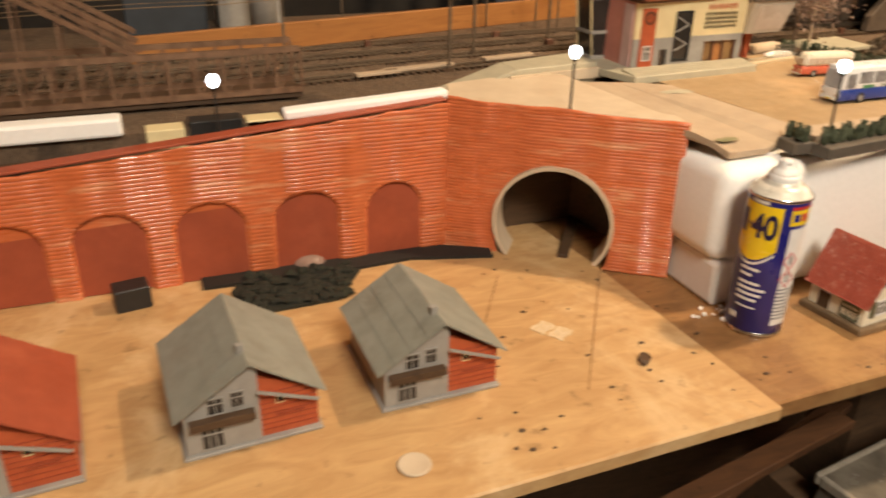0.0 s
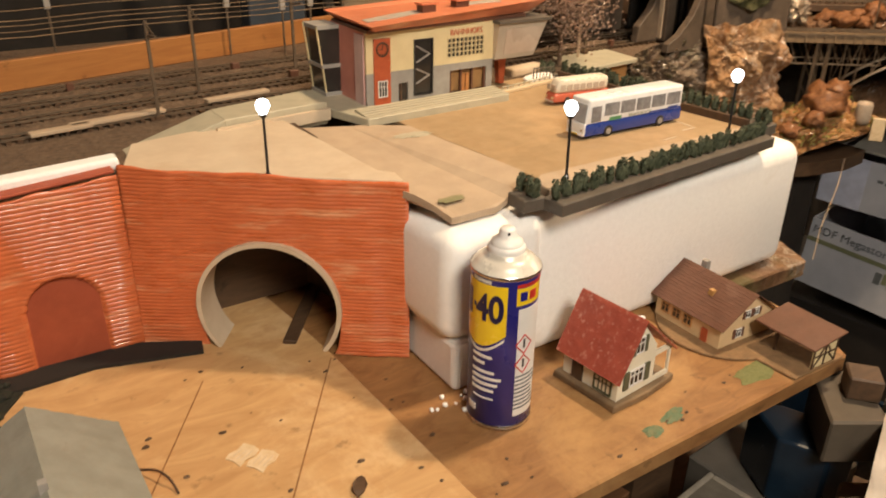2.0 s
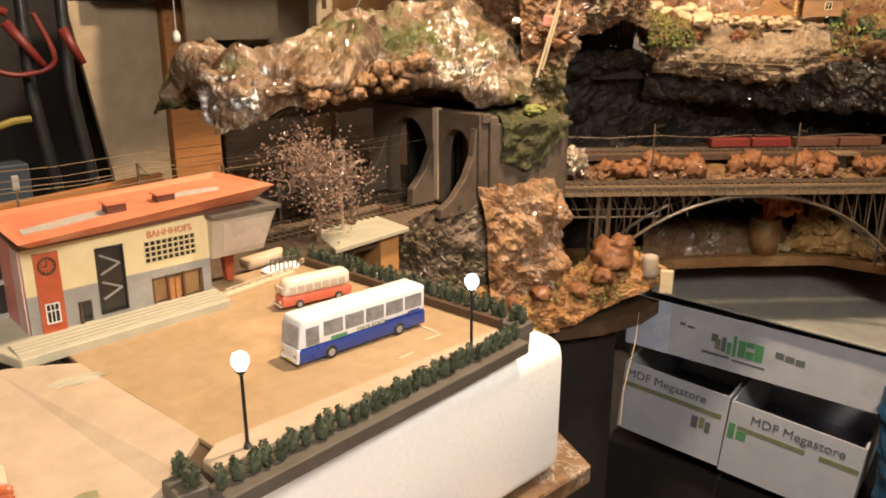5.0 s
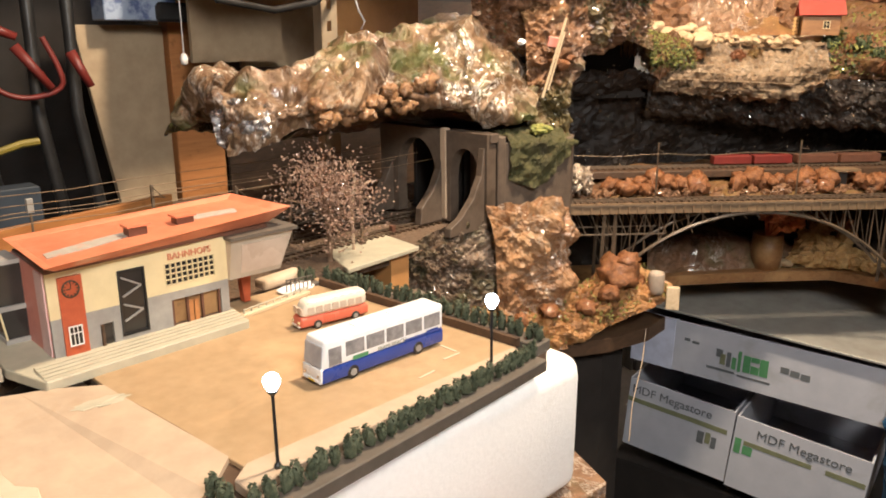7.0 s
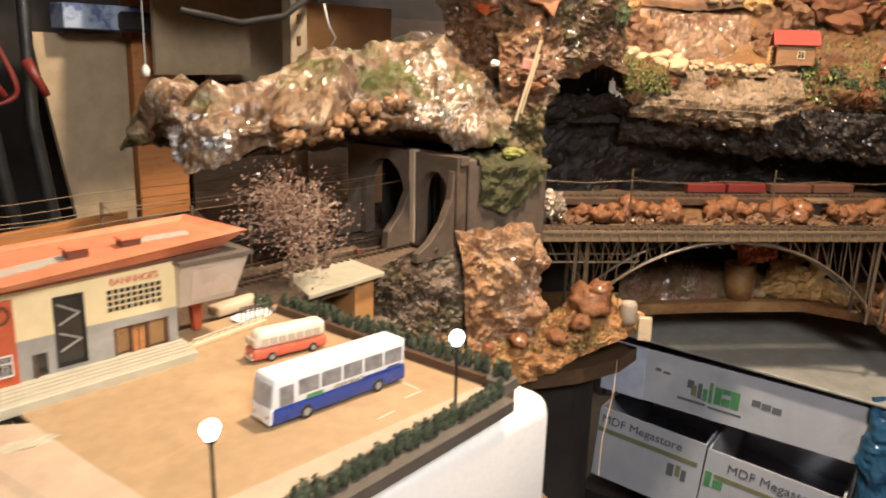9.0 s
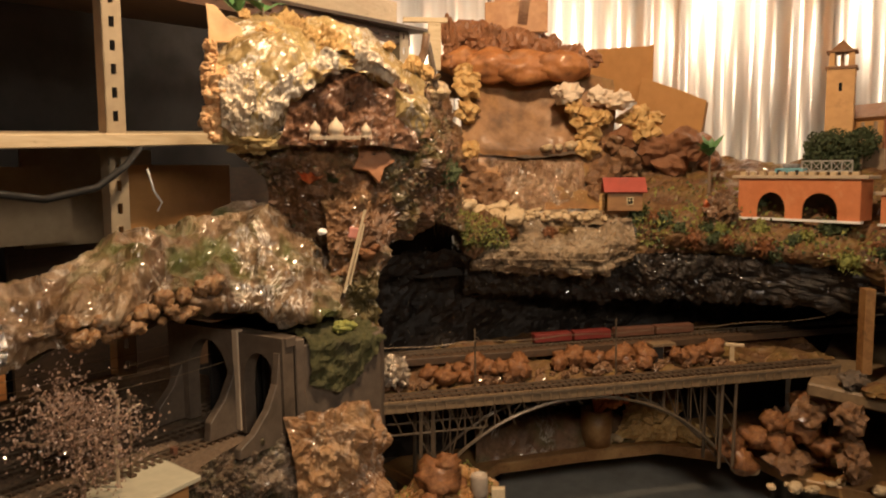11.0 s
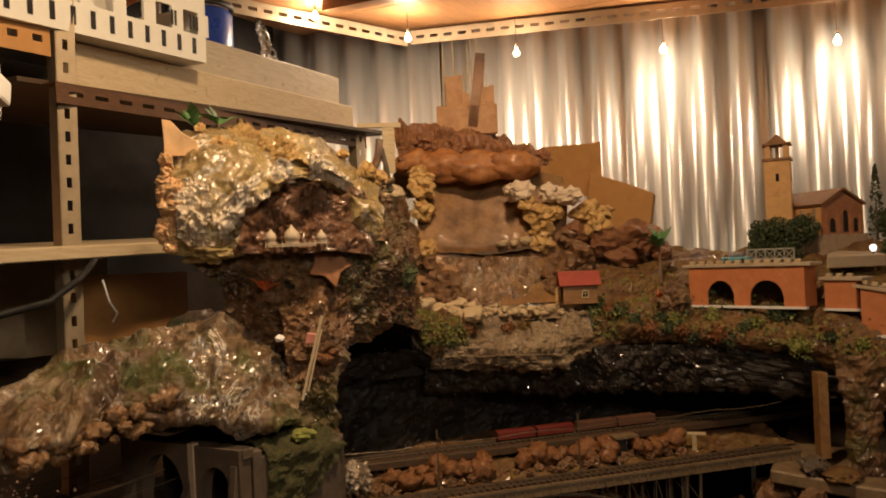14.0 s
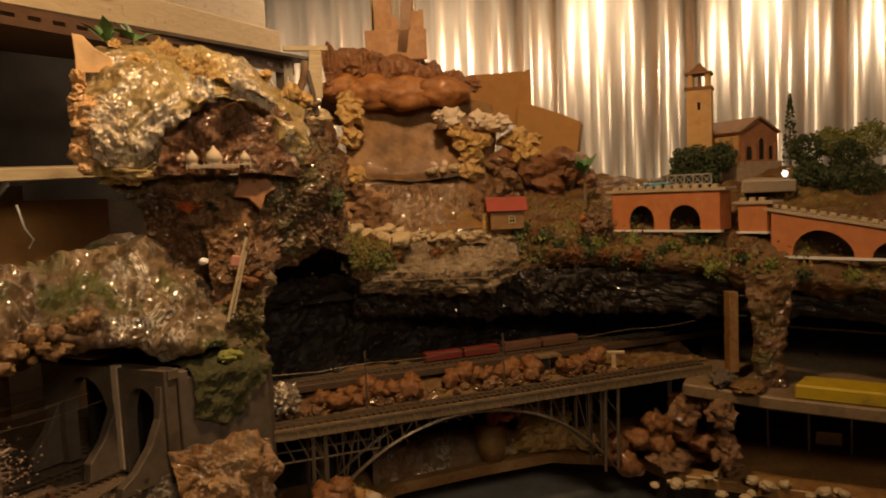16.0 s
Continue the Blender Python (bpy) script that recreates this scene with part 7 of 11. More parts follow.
tans = [mesh_of("tan_lump", blob(bm_new(), (0, 0, 0), (1, 1, 0.9), 3, 0.6, 1.9, 0.35, 220 + k), mat_rock("tan_crust", [(0.12, 0.050, 0.018), (0.29, 0.145, 0.055), (0.46, 0.29, 0.13)], 2.2, 0.3, 0.1, 0.2, bscale=12, coat=0.35), smooth=True) for k in range(3)]
scatter(tans, "foam_lump", "ochre-brown lump of foam under the foil rock", "foam lump", "lumps along the foil rock", [(0.985 + 0.0125 * k + rnd.uniform(-0.006, 0.006), 0.948 - 0.001 * k + rnd.uniform(-0.006, 0.008), 0.345 + 0.0012 * k + rnd.uniform(-0.008, 0.018), rnd.uniform(0.008, 0.015)) for k in range(17)] + [(0.985 + 0.0125 * k + rnd.uniform(-0.008, 0.008), 0.946 - 0.001 * k + rnd.uniform(-0.006, 0.008), 0.338 + 0.0012 * k + rnd.uniform(-0.008, 0.010), rnd.uniform(0.005, 0.010)) for k in range(17)])
END_FOLD = [[(0.897, 1.055, 0.310), (0.888, 1.045, 0.335), (0.893, 1.055, 0.368)], [(0.915, 1.020, 0.302), (0.905, 1.008, 0.330), (0.910, 1.022, 0.372)], [(0.940, 0.995, 0.310), (0.932, 0.975, 0.335), (0.935, 0.990, 0.365)]]
solid("foil_fold", loft(END_FOLD, 40, 40, 0.006, 30, 0.010, 24, 49, fine=0.004), mat_rock("bare_foil", [(0.30, 0.30, 0.31), (0.55, 0.55, 0.57), (0.72, 0.72, 0.73)], 20, 0.12, 0.85, 0.5, folds=1.2), "bare crumpled silver foil at the rock's end", "foil rock")

# tunnel portals: a wall with two arches, seen at a slant
pw = thing("double_portal", "grey concrete double tunnel portal with wing walls", "tunnel portal")


def portal_wall(a, b, z0, z1, arches, th):
    """Wall from a to b; arches: (middle, half width, springing, top) along it."""
    a, b = Vector((*a, 0)), Vector((*b, 0))
    d = (b - a).normalized()
    n = Vector((-d.y, d.x, 0))
    L = (b - a).length
    bm = bm_new()
    xs = 0.0

    def slab(pts):
        vs0 = [bm.verts.new(a + d * s + Vector((0, 0, z))) for s, z in pts]
        vs1 = [bm.verts.new(a + d * s + n * th + Vector((0, 0, z))) for s, z in pts]
        bm.faces.new(vs0), bm.faces.new(vs1[::-1])
        for i in range(len(pts)):
            j = (i + 1) % len(pts)
            bm.faces.new((vs0[i], vs1[i], vs1[j], vs0[j]))

    for c, h, zs, zt in arches:
        slab([(xs, z0), (c - h, z0), (c - h, z1), (xs, z1)])
        k = 12
        arc = [(c - h * math.cos(math.pi * i / k), zs + (zt - zs) * math.sin(math.pi * i / k)) for i in range(k + 1)]
        for p, q in zip(arc, arc[1:]):
            slab([p, q, (q[0], z1), (p[0], z1)])
        xs = c + h
    slab([(xs, z0), (L, z0), (L, z1), (xs, z1)])
    bmesh.ops.remove_doubles(bm, verts=bm.verts, dist=1e-5)
    return bm


part("arch_wall", portal_wall((1.243, 0.872), (1.236, 1.10), 0.165, 0.305, [(0.044, 0.030, 0.235, 0.281), (0.146, 0.042, 0.235, 0.289)], 0.02), CONCRETE, pw)
for c, h, zt in ((0.044, 0.032, 0.281), (0.146, 0.044, 0.289)):
    bm = bm_new()
    tube(bm, [(1.2405 - 0.03 * c, 0.872 + c - h * math.cos(math.pi * i / 16), 0.235 + (zt + 0.002 - 0.235) * math.sin(math.pi * i / 16)) for i in range(17)], 0.0032, 6)
    part("arch_ring", bm, CONCRETE, pw)
for y, w in ((0.882, 0.012), (0.967, 0.014), (1.078, 0.014)):
    part("buttress", prism(bm_new(), [(1.236, 0.165), (1.150 if y < 0.9 else 1.172, 0.165), (1.152 if y < 0.9 else 1.174, 0.178), (1.175, 0.190), (1.200, 0.215), (1.216, 0.245), (1.222, 0.285), (1.236, 0.29)][::-1], -y - w / 2, -y + w / 2, XZ), CONCRETE, pw, "sweeping concrete wing wall", bevel=0.001)
part("pillar", box(bm_new(), 1.218, 0.952, 0.168, 1.229, 0.963, 0.308), CARD2, pw, "pale square pillar between the arches", bevel=0.0008)
part("cornice", box(bm_new(), 1.228, 0.868, 0.292, 1.246, 1.10, 0.305), CONCRETE, pw, bevel=0.001)
# black sleeves added so the arches read as deep shade
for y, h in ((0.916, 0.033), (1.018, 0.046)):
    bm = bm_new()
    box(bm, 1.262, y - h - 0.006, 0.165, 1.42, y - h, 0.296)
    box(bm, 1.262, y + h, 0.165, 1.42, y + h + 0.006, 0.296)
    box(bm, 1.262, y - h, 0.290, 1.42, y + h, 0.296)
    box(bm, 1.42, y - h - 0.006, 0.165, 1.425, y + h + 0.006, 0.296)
    part("tunnel_tube", bm, SHADE_BLACK, pw, "added sleeve, blackened for the shade behind the arch")
ab = thing("abutment", "grey concrete bridge abutment overgrown with moss", "abutment")
part("wall", prism(bm_new(), [(1.246, 0.872), (1.368, 0.826), (1.400, 0.846), (1.40, 0.95), (1.27, 0.95)], 0.12, 0.290), CONCRETE, ab, bevel=0.002)
part("pilaster", prism(bm_new(), [(1.243, 0.868), (1.256, 0.863), (1.262, 0.880), (1.250, 0.886)], 0.12, 0.300), CONCRETE, ab, bevel=0.0015)
part("moss_top", loft([[(1.262, 0.862, 0.235), (1.262, 0.864, 0.296), (1.27, 0.94, 0.304)], [(1.31, 0.842, 0.220), (1.31, 0.844, 0.292), (1.33, 0.92, 0.302)], [(1.350, 0.828, 0.258), (1.352, 0.829, 0.288), (1.38, 0.90, 0.300)], [(1.372, 0.824, 0.280), (1.374, 0.826, 0.286), (1.40, 0.88, 0.296)]], 40, 34, 0.007, 60, 0.003, 90, 6), MOSS, ab, "thick green moss hanging over the wall")
solid("moss_clump", blob(bm_new(), (1.325, 0.855, 0.304), (0.018, 0.014, 0.009), 3, 0.4, 2, 0, 3), LEAFYELLOW, "yellow-green moss clump on the abutment", "moss")

# rock below the abutment and its ledge
sec = [
    [(1.222, 0.875, 0.196), (1.215, 0.850, 0.16), (1.212, 0.840, 0.08), (1.205, 0.830, 0.02), (1.20, 0.825, -0.03)],
    [(1.250, 0.855, 0.200), (1.245, 0.820, 0.17), (1.243, 0.815, 0.09), (1.240, 0.805, 0.02), (1.24, 0.80, -0.03)],
    [(1.300, 0.830, 0.200), (1.296, 0.800, 0.17), (1.294, 0.795, 0.09), (1.292, 0.790, 0.02), (1.29, 0.785, -0.03)],
    [(1.345, 0.815, 0.186), (1.342, 0.800, 0.14), (1.340, 0.792, 0.07), (1.338, 0.785, 0.02), (1.34, 0.78, -0.03)],
]
solid("brown_rock", loft(sec, 90, 100, 0.024, 20, 0.010, 34, 9, fine=0.002), mat_rock("pinkish_rock", [(0.10, 0.046, 0.020), (0.29, 0.150, 0.066), (0.46, 0.29, 0.15)], 9, 0.24, 0.0, 0.14, folds=0.4, coat=0.45), "rough brown rock face below the bridge abutment", "rock")
sec = [
    [(1.085, 0.925, 0.140), (1.080, 0.915, 0.10), (1.075, 0.905, 0.05), (1.07, 0.90, 0.0)],
    [(1.120, 0.905, 0.165), (1.115, 0.890, 0.13), (1.110, 0.880, 0.07), (1.105, 0.87, 0.0)],
    [(1.170, 0.892, 0.180), (1.165, 0.870, 0.14), (1.160, 0.860, 0.07), (1.155, 0.85, 0.0)],
    [(1.230, 0.880, 0.180), (1.228, 0.858, 0.13), (1.225, 0.848, 0.07), (1.22, 0.84, 0.0)],
]
solid("grey_rock", loft(sec, 90, 90, 0.016, 28, 0.012, 40, 12, fine=0.005), GREYROCK, "glittering grey-brown crumpled rock beside the tracks", "rock")
sec = [
    [(1.06, 0.93, 0.050), (1.06, 0.89, 0.035), (1.06, 0.86, 0.015), (1.06, 0.845, -0.02)],
    [(1.15, 0.88, 0.055), (1.155, 0.84, 0.035), (1.16, 0.815, 0.015), (1.165, 0.80, -0.015)],
    [(1.27, 0.83, 0.055), (1.275, 0.79, 0.035), (1.28, 0.770, 0.018), (1.285, 0.76, -0.01)],
    [(1.345, 0.80, 0.065), (1.355, 0.76, 0.050), (1.362, 0.735, 0.040), (1.368, 0.720, 0.02)],
    [(1.43, 0.78, 0.075), (1.435, 0.74, 0.060), (1.440, 0.715, 0.05), (1.445, 0.703, 0.03)],
    [(1.50, 0.77, 0.070), (1.50, 0.74, 0.050), (1.50, 0.72, 0.04), (1.50, 0.71, 0.03)],
]
solid("rock_ledge", loft(sec, 140, 60, 0.014, 26, 0.012, 36, 15, fine=0.004), ROCKORANGE, "orange-brown rocky ledge at the layout's edge", "rock")
flakes(sec, 1500, LEAFYELLOW, "moss_tufts", "yellow-green moss flakes on the ledge", 440, 0.0012, 0.0030, 0.0, 0.9, 0.006)
flakes(sec, 700, ROCKBROWN, "brown_flakes", "brown dry flakes on the ledge", 441, 0.0012, 0.0034, 0.0, 1.0, 0.006)
flakes(sec, 160, BRIGHTMETAL, "glitter", "silver glitter on the ledge", 442, 0.0006, 0.0013, 0.0, 1.0, 0.007)
solid("ledge_board", prism(bm_new(), [(1.0, 0.86), (1.06, 0.86), (1.165, 0.815), (1.285, 0.775), (1.36, 0.735), (1.44, 0.715), (1.50, 0.72), (1.50, 1.0), (1.0, 1.0)], -0.035, -0.012), DARKWOOD, "dark board under the rocky ledge", "board")
scatter(lumps, "foam_lump", "large orange-brown foam boulder on the ledge", "foam lump", "boulders on the ledge", [(1.398, 0.752, 0.084, 0.026), (1.418, 0.748, 0.080, 0.024), (1.408, 0.745, 0.100, 0.020), (1.425, 0.742, 0.062, 0.018), (1.365, 0.745, 0.058, 0.016), (1.27, 0.785, 0.045, 0.014), (1.32, 0.755, 0.045, 0.013), (1.22, 0.80, 0.04, 0.012)])
DUSTY = mat("dusty_plaster", (0.42, 0.34, 0.26), (0.33, 0.26, 0.2), 60, 0.6, 0, 0.2, stain=(0.2, 0.14, 0.1), sscale=30, sat=0.6)
jar = thing("plaster_pot", "small whitish plaster pot on the ledge", "pot", pose(1.436, 0.706, 0.050))
part("body", lathe(bm_new(), [(0, 0), (0.011, 0), (0.0125, 0.006), (0.0125, 0.030), (0.011, 0.034), (0.009, 0.034), (0.009, 0.028), (0, 0.028)], 18), DUSTY, jar, smooth=True)
solid("wood_block", box(bm_new(), -0.008, -0.010, 0, 0.008, 0.010, 0.036, pose(1.462, 0.690, 0.020, 0, 8, 30)), PALEWOOD, "pale wooden block at the ledge's tip", "block", bevel=0.001)
# darkness below the ledge, put in as a black block
solid("black_cabinet", prism(bm_new(), [(0.99, 0.88), (1.06, 0.88), (1.18, 0.84), (1.30, 0.80), (1.38, 0.76), (1.44, 0.76), (1.44, 1.0), (0.99, 1.0)], -0.85, -0.035), SHADE_BLACK, "black panel filling the unlit space under the ledge", "panel")
solid("thin_wire", tube(bm_new(), [(1.43, 0.715, -0.012), (1.40, 0.70, -0.05), (1.36, 0.69, -0.11), (1.34, 0.68, -0.16)], 0.0009, 5), CARD2, "thin pale wire hanging under the ledge", "wire")

# ---- steel bridge along the diagonal ----
A, Bp = Vector((1.385, 0.842, 0.178)), Vector((1.955, 0.315, 0.172))


def bridge():
    t = thing("arch_bridge", "grey steel model arch bridge with trestle bents", "model bridge")
    ax = (Bp - A).normalized()
    w = Vector((-ax.y, ax.x, 0))
    L = (Bp - A).length

    def at(s, o, z):
        p = A + ax * s + w * o
        return Vector((p.x, p.y, z))

    def beam(name, s0, s1, o0, o1, z0, z1, mat_, label=""):
        bm = bm_new()
        box(bm, s0, o0, z0, s1, o1, z1, Matrix.Translation((A.x, A.y, 0)) @ Matrix.Rotation(math.atan2(ax.y, ax.x), 4, "Z"))
        return part(name, bm, mat_, t, label)

    beam("deck", 0, L, 0.0, 0.060, 0.166, 0.174, DARKWOOD, "dark bridge deck")
    beam("edge_beam", 0, L, -0.004, 0.0, 0.163, 0.180, DECKM, "pale grey edge beam")
    beam("edge_rail", 0, L, -0.0055, -0.004, 0.1745, 0.1775, STEEL)
    for i in range(52):
        s = L * (i + 0.5) / 52
        beam("bracket", s - 0.001, s + 0.001, -0.006, -0.004, 0.164, 0.1745, DECKM)
    for o in (0.002, 0.050):
        # arch rib with spandrel bracing
        c, h = 0.315, 0.235
        prev = None
        n = 20
        for i in range(n + 1):
            f = -1 + 2 * i / n
            s, z = c + h * f, 0.160 - 0.085 * f * f - 0.020 * f ** 4
            cur = at(s, o, z)
            if prev is not None:
                part("arch_rib", rod(bm_new(), prev, cur, 0.0028, n=5), STEEL, t)
            part("spandrel", rod(bm_new(), cur, at(s, o, 0.165), 0.0012, n=4), STEEL, t)
            if i % 2 and i < n:
                part("brace", rod(bm_new(), cur, at(s + 0.022 * (1 if f < 0 else -1), o, 0.165), 0.0010, n=4), STEEL, t)
            prev = cur
        for s in (0.060, 0.078, 0.560, 0.585):
            part("bent_leg", rod(bm_new(), at(s, o, 0.165), at(s - 0.004, o, 0.02), 0.0030, n=5), STEEL, t)
        for s in np.linspace(0.015, 0.30, 14):
            part("lattice", rod(bm_new(), at(s, o, 0.165), at(s + 0.016, o, 0.128 if s < 0.2 else 0.150), 0.0010, n=4), STEEL, t)
        part("lower_chord", rod(bm_new(), at(0.0, o, 0.128), at(0.16, o, 0.128), 0.0016, n=4), STEEL, t)
        for s0, s1 in ((0.060, 0.078), (0.560, 0.585)):
            for k in range(4):
                z = 0.15 - k * 0.035
                part("cross_brace", rod(bm_new(), at(s0, o, z), at(s1, o, z - 0.035), 0.0010, n=4), STEEL, t)
    return t, at, L


bridge_t, on_bridge, BL = bridge()
track([on_bridge(s, 0.030, 0.1745)[:] for s in np.linspace(0.0, BL, 6)], "model railway track on the arch bridge")
for s in (0.16, 0.40):
    p = on_bridge(s, 0.062, 0.172)
    t = thing("catenary_mast", "thin grey model catenary mast on the bridge", "model mast", pose(*p), "catenary masts")
    part("pole", rod(bm_new(), (0, 0, 0), (0, 0, 0.095), 0.0015, n=6), STEEL, t)
    part("arm", rod(bm_new(), (0, 0, 0.082), (-0.02, -0.02, 0.085), 0.0008, n=5), STEEL, t)
solid("catenary_wire", tube(bm_new(), [on_bridge(s, 0.040, 0.252 - 0.004 * math.sin(s * 20) ** 2)[:] for s in np.linspace(-0.05, BL, 20)], 0.0007, 5), STEEL, "thin overhead wire above the bridge", "wire", group="overhead wires")

# second level: ground with orange lumps and a rear track, inside the hollow
sec = []
for s in np.linspace(-0.02, BL + 0.05, 9):
    sec.append([on_bridge(s, 0.066, 0.168)[:], on_bridge(s, 0.11, 0.172)[:], on_bridge(s, 0.20, 0.182)[:], on_bridge(s, 0.42, 0.190)[:]])
solid("hollow_ground", loft(sec, 90, 40, 0.010, 20, 0.006, 40, 21), MOSSROCK, "brown ground inside the hollow behind the bridge", "ground")
track([on_bridge(s, 0.185, 0.200)[:] for s in np.linspace(-0.02, BL + 0.25, 7)], "model railway track in the hollow behind the bridge")
solid("track_shelf", prism(bm_new(), [on_bridge(-0.02, 0.155, 0)[:2], on_bridge(BL + 0.25, 0.155, 0)[:2], on_bridge(BL + 0.25, 0.215, 0)[:2], on_bridge(-0.02, 0.215, 0)[:2]], 0.188, 0.2005), DARKWOOD, "dark shelf carrying the rear track", "shelf", bevel=0.001)
scatter(lumps, "foam_lump", "orange lump of foam rubber between the tracks", "foam lump", "orange lumps between the tracks", [(*on_bridge(0.10 + 0.0135 * k + rnd.uniform(-0.008, 0.008), 0.105 + rnd.uniform(-0.022, 0.028), 0)[:2], 0.188 + rnd.uniform(-0.006, 0.008), rnd.uniform(0.010, 0.021)) for k in range(38) if not 12 < k < 16])
scatter(browns, "stone_lump", "small brown stone between the tracks", "stone", "stones between the tracks", [(*on_bridge(0.02 + 0.02 * k, 0.085 + rnd.uniform(-0.01, 0.02), 0)[:2], 0.175, rnd.uniform(0.006, 0.012)) for k in range(30)])
solid("foil_clump", blob(bm_new(), on_bridge(0.035, 0.085, 0.200), (0.024, 0.021, 0.028), 4, 0.4, 2.0, 0.5, 7), mat_rock("silver_lump", [(0.30, 0.22, 0.15), (0.55, 0.47, 0.38)], 20, 0.15, 0.6, 0.6, folds=1.0), "small crumpled foil knob at the bridge's end", "foil rock")
cr = thing("rail_car", "dull red model railway wagons on the rear track", "model train")
for s0, s1, mt in ((0.30, 0.37, WAGONRED), (0.375, 0.445, WAGONRED), (0.455, 0.53, BROWNROOF), (0.535, 0.61, BROWNROOF)):
    a0, b0 = on_bridge(s0, 0.176, 0), on_bridge(s1, 0.176, 0)
    d = (b0 - a0).normalized()
    n = Vector((-d.y, d.x, 0)) * 0.020
    wg = part("wagon", prism(bm_new(), [a0[:2], b0[:2], (b0 + n)[:2], (a0 + n)[:2]], 0.207, 0.222), mt, cr, bevel=0.001)
ph = thing("tunnel_house", "small white pillar and flat roof beside the track", "model shelter", Matrix.Translation(on_bridge(0.51, 0.115, 0.178)))
part("pillar", box(bm_new(), -0.005, -0.004, 0, 0.004, 0.004, 0.026), WHITEPL, ph)
part("roof", box(bm_new(), -0.022, -0.014, 0.026, 0.022, 0.014, 0.030, pose(0, 0, 0, 0, 0, -43)), DECKM, ph)
part("opening", box(bm_new(), 0.006, 0.002, -0.004, 0.028, 0.006, 0.024, pose(-0.03, 0.01, 0, 0, 0, -43)), BLACK, ph)

# hollow: crumpled back wall with its shade painted in, left jamb
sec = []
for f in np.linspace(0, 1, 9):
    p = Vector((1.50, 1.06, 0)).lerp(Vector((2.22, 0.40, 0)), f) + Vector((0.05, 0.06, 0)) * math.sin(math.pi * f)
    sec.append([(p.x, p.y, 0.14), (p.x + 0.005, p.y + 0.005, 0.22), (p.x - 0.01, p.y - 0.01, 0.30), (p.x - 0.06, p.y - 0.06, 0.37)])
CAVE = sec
solid("cave_wall", loft(sec, 110, 44, 0.020, 12, 0.014, 28, 31), FOILSHADED, "glittering crumpled wall, blackened for the shade in the hollow", "rock wall")
sec = [
    [(1.375, 0.92, 0.29), (1.370, 0.92, 0.38), (1.372, 0.93, 0.46), (1.38, 0.98, 0.54)],
    [(1.392, 0.885, 0.28), (1.388, 0.880, 0.36), (1.400, 0.885, 0.45), (1.42, 0.93, 0.54)],
    [(1.408, 0.868, 0.27), (1.405, 0.866, 0.35), (1.430, 0.868, 0.43), (1.47, 0.90, 0.55)],
    [(1.420, 0.872, 0.26), (1.420, 0.872, 0.35), (1.465, 0.870, 0.43), (1.52, 0.90, 0.56)],
    [(1.430, 0.92, 0.25), (1.432, 0.92, 0.36), (1.52, 0.90, 0.44), (1.58, 0.91, 0.57)],
    [(1.45, 1.02, 0.20), (1.45, 1.02, 0.37), (1.57, 0.95, 0.45), (1.65, 0.94, 0.58)],
]
solid("rock_jamb", loft(sec, 110, 110, 0.018, 18, 0.014, 30, 33, fine=0.003), FOILBROWN, "dark brown glittering rock between the tunnels and the hollow", "rock")
sk = thing("wooden_stake", "pale wooden sticks with a red tag stuck in the rock", "stick")
part("stick", rod(bm_new(), (1.350, 0.832, 0.465), (1.322, 0.850, 0.352), 0.0022, n=6), PALEWOOD, sk)
part("stick", rod(bm_new(), (1.350, 0.834, 0.446), (1.332, 0.848, 0.362), 0.0016, n=6), PALEWOOD, sk)
part("tag", box(bm_new(), -0.009, -0.003, -0.008, 0.009, 0.003, 0.008, pose(1.366, 0.866, 0.430, 0, 12, -40)), PINKWALL, sk, bevel=0.0015)
scatter(lumps, "foam_lump", "orange lump of foam stuck in the rock", "foam lump", "lumps in the rock", [(1.40, 0.872, 0.395, 0.010), (1.412, 0.868, 0.405, 0.008), (1.39, 0.88, 0.40, 0.008)])
# white colour paints the glint of a silver fragment
solid("white_chip", blob(bm_new(), (1.362, 0.925, 0.430), (0.009, 0.005, 0.005), 2, 0.5, 1.5, 0.4, 4), FOAM, "white chip painting the glint of a silver fragment", "chip")

settle(built, BEND)

# ---- upper mountain ----
def ragged(bm, freq, seed):
    """Tears holes and a torn outline into a film."""
    out = [f for f in bm.faces if noise.noise(f.calc_center_median() * freq + Vector((seed, 0, seed))) > 0.24 or (len(f.verts) and any(e.is_boundary for e in f.edges) and noise.noise(f.calc_center_median() * freq * 2) > -0.15)]
    bmesh.ops.delete(bm, geom=out, context="FACES")
    return bm


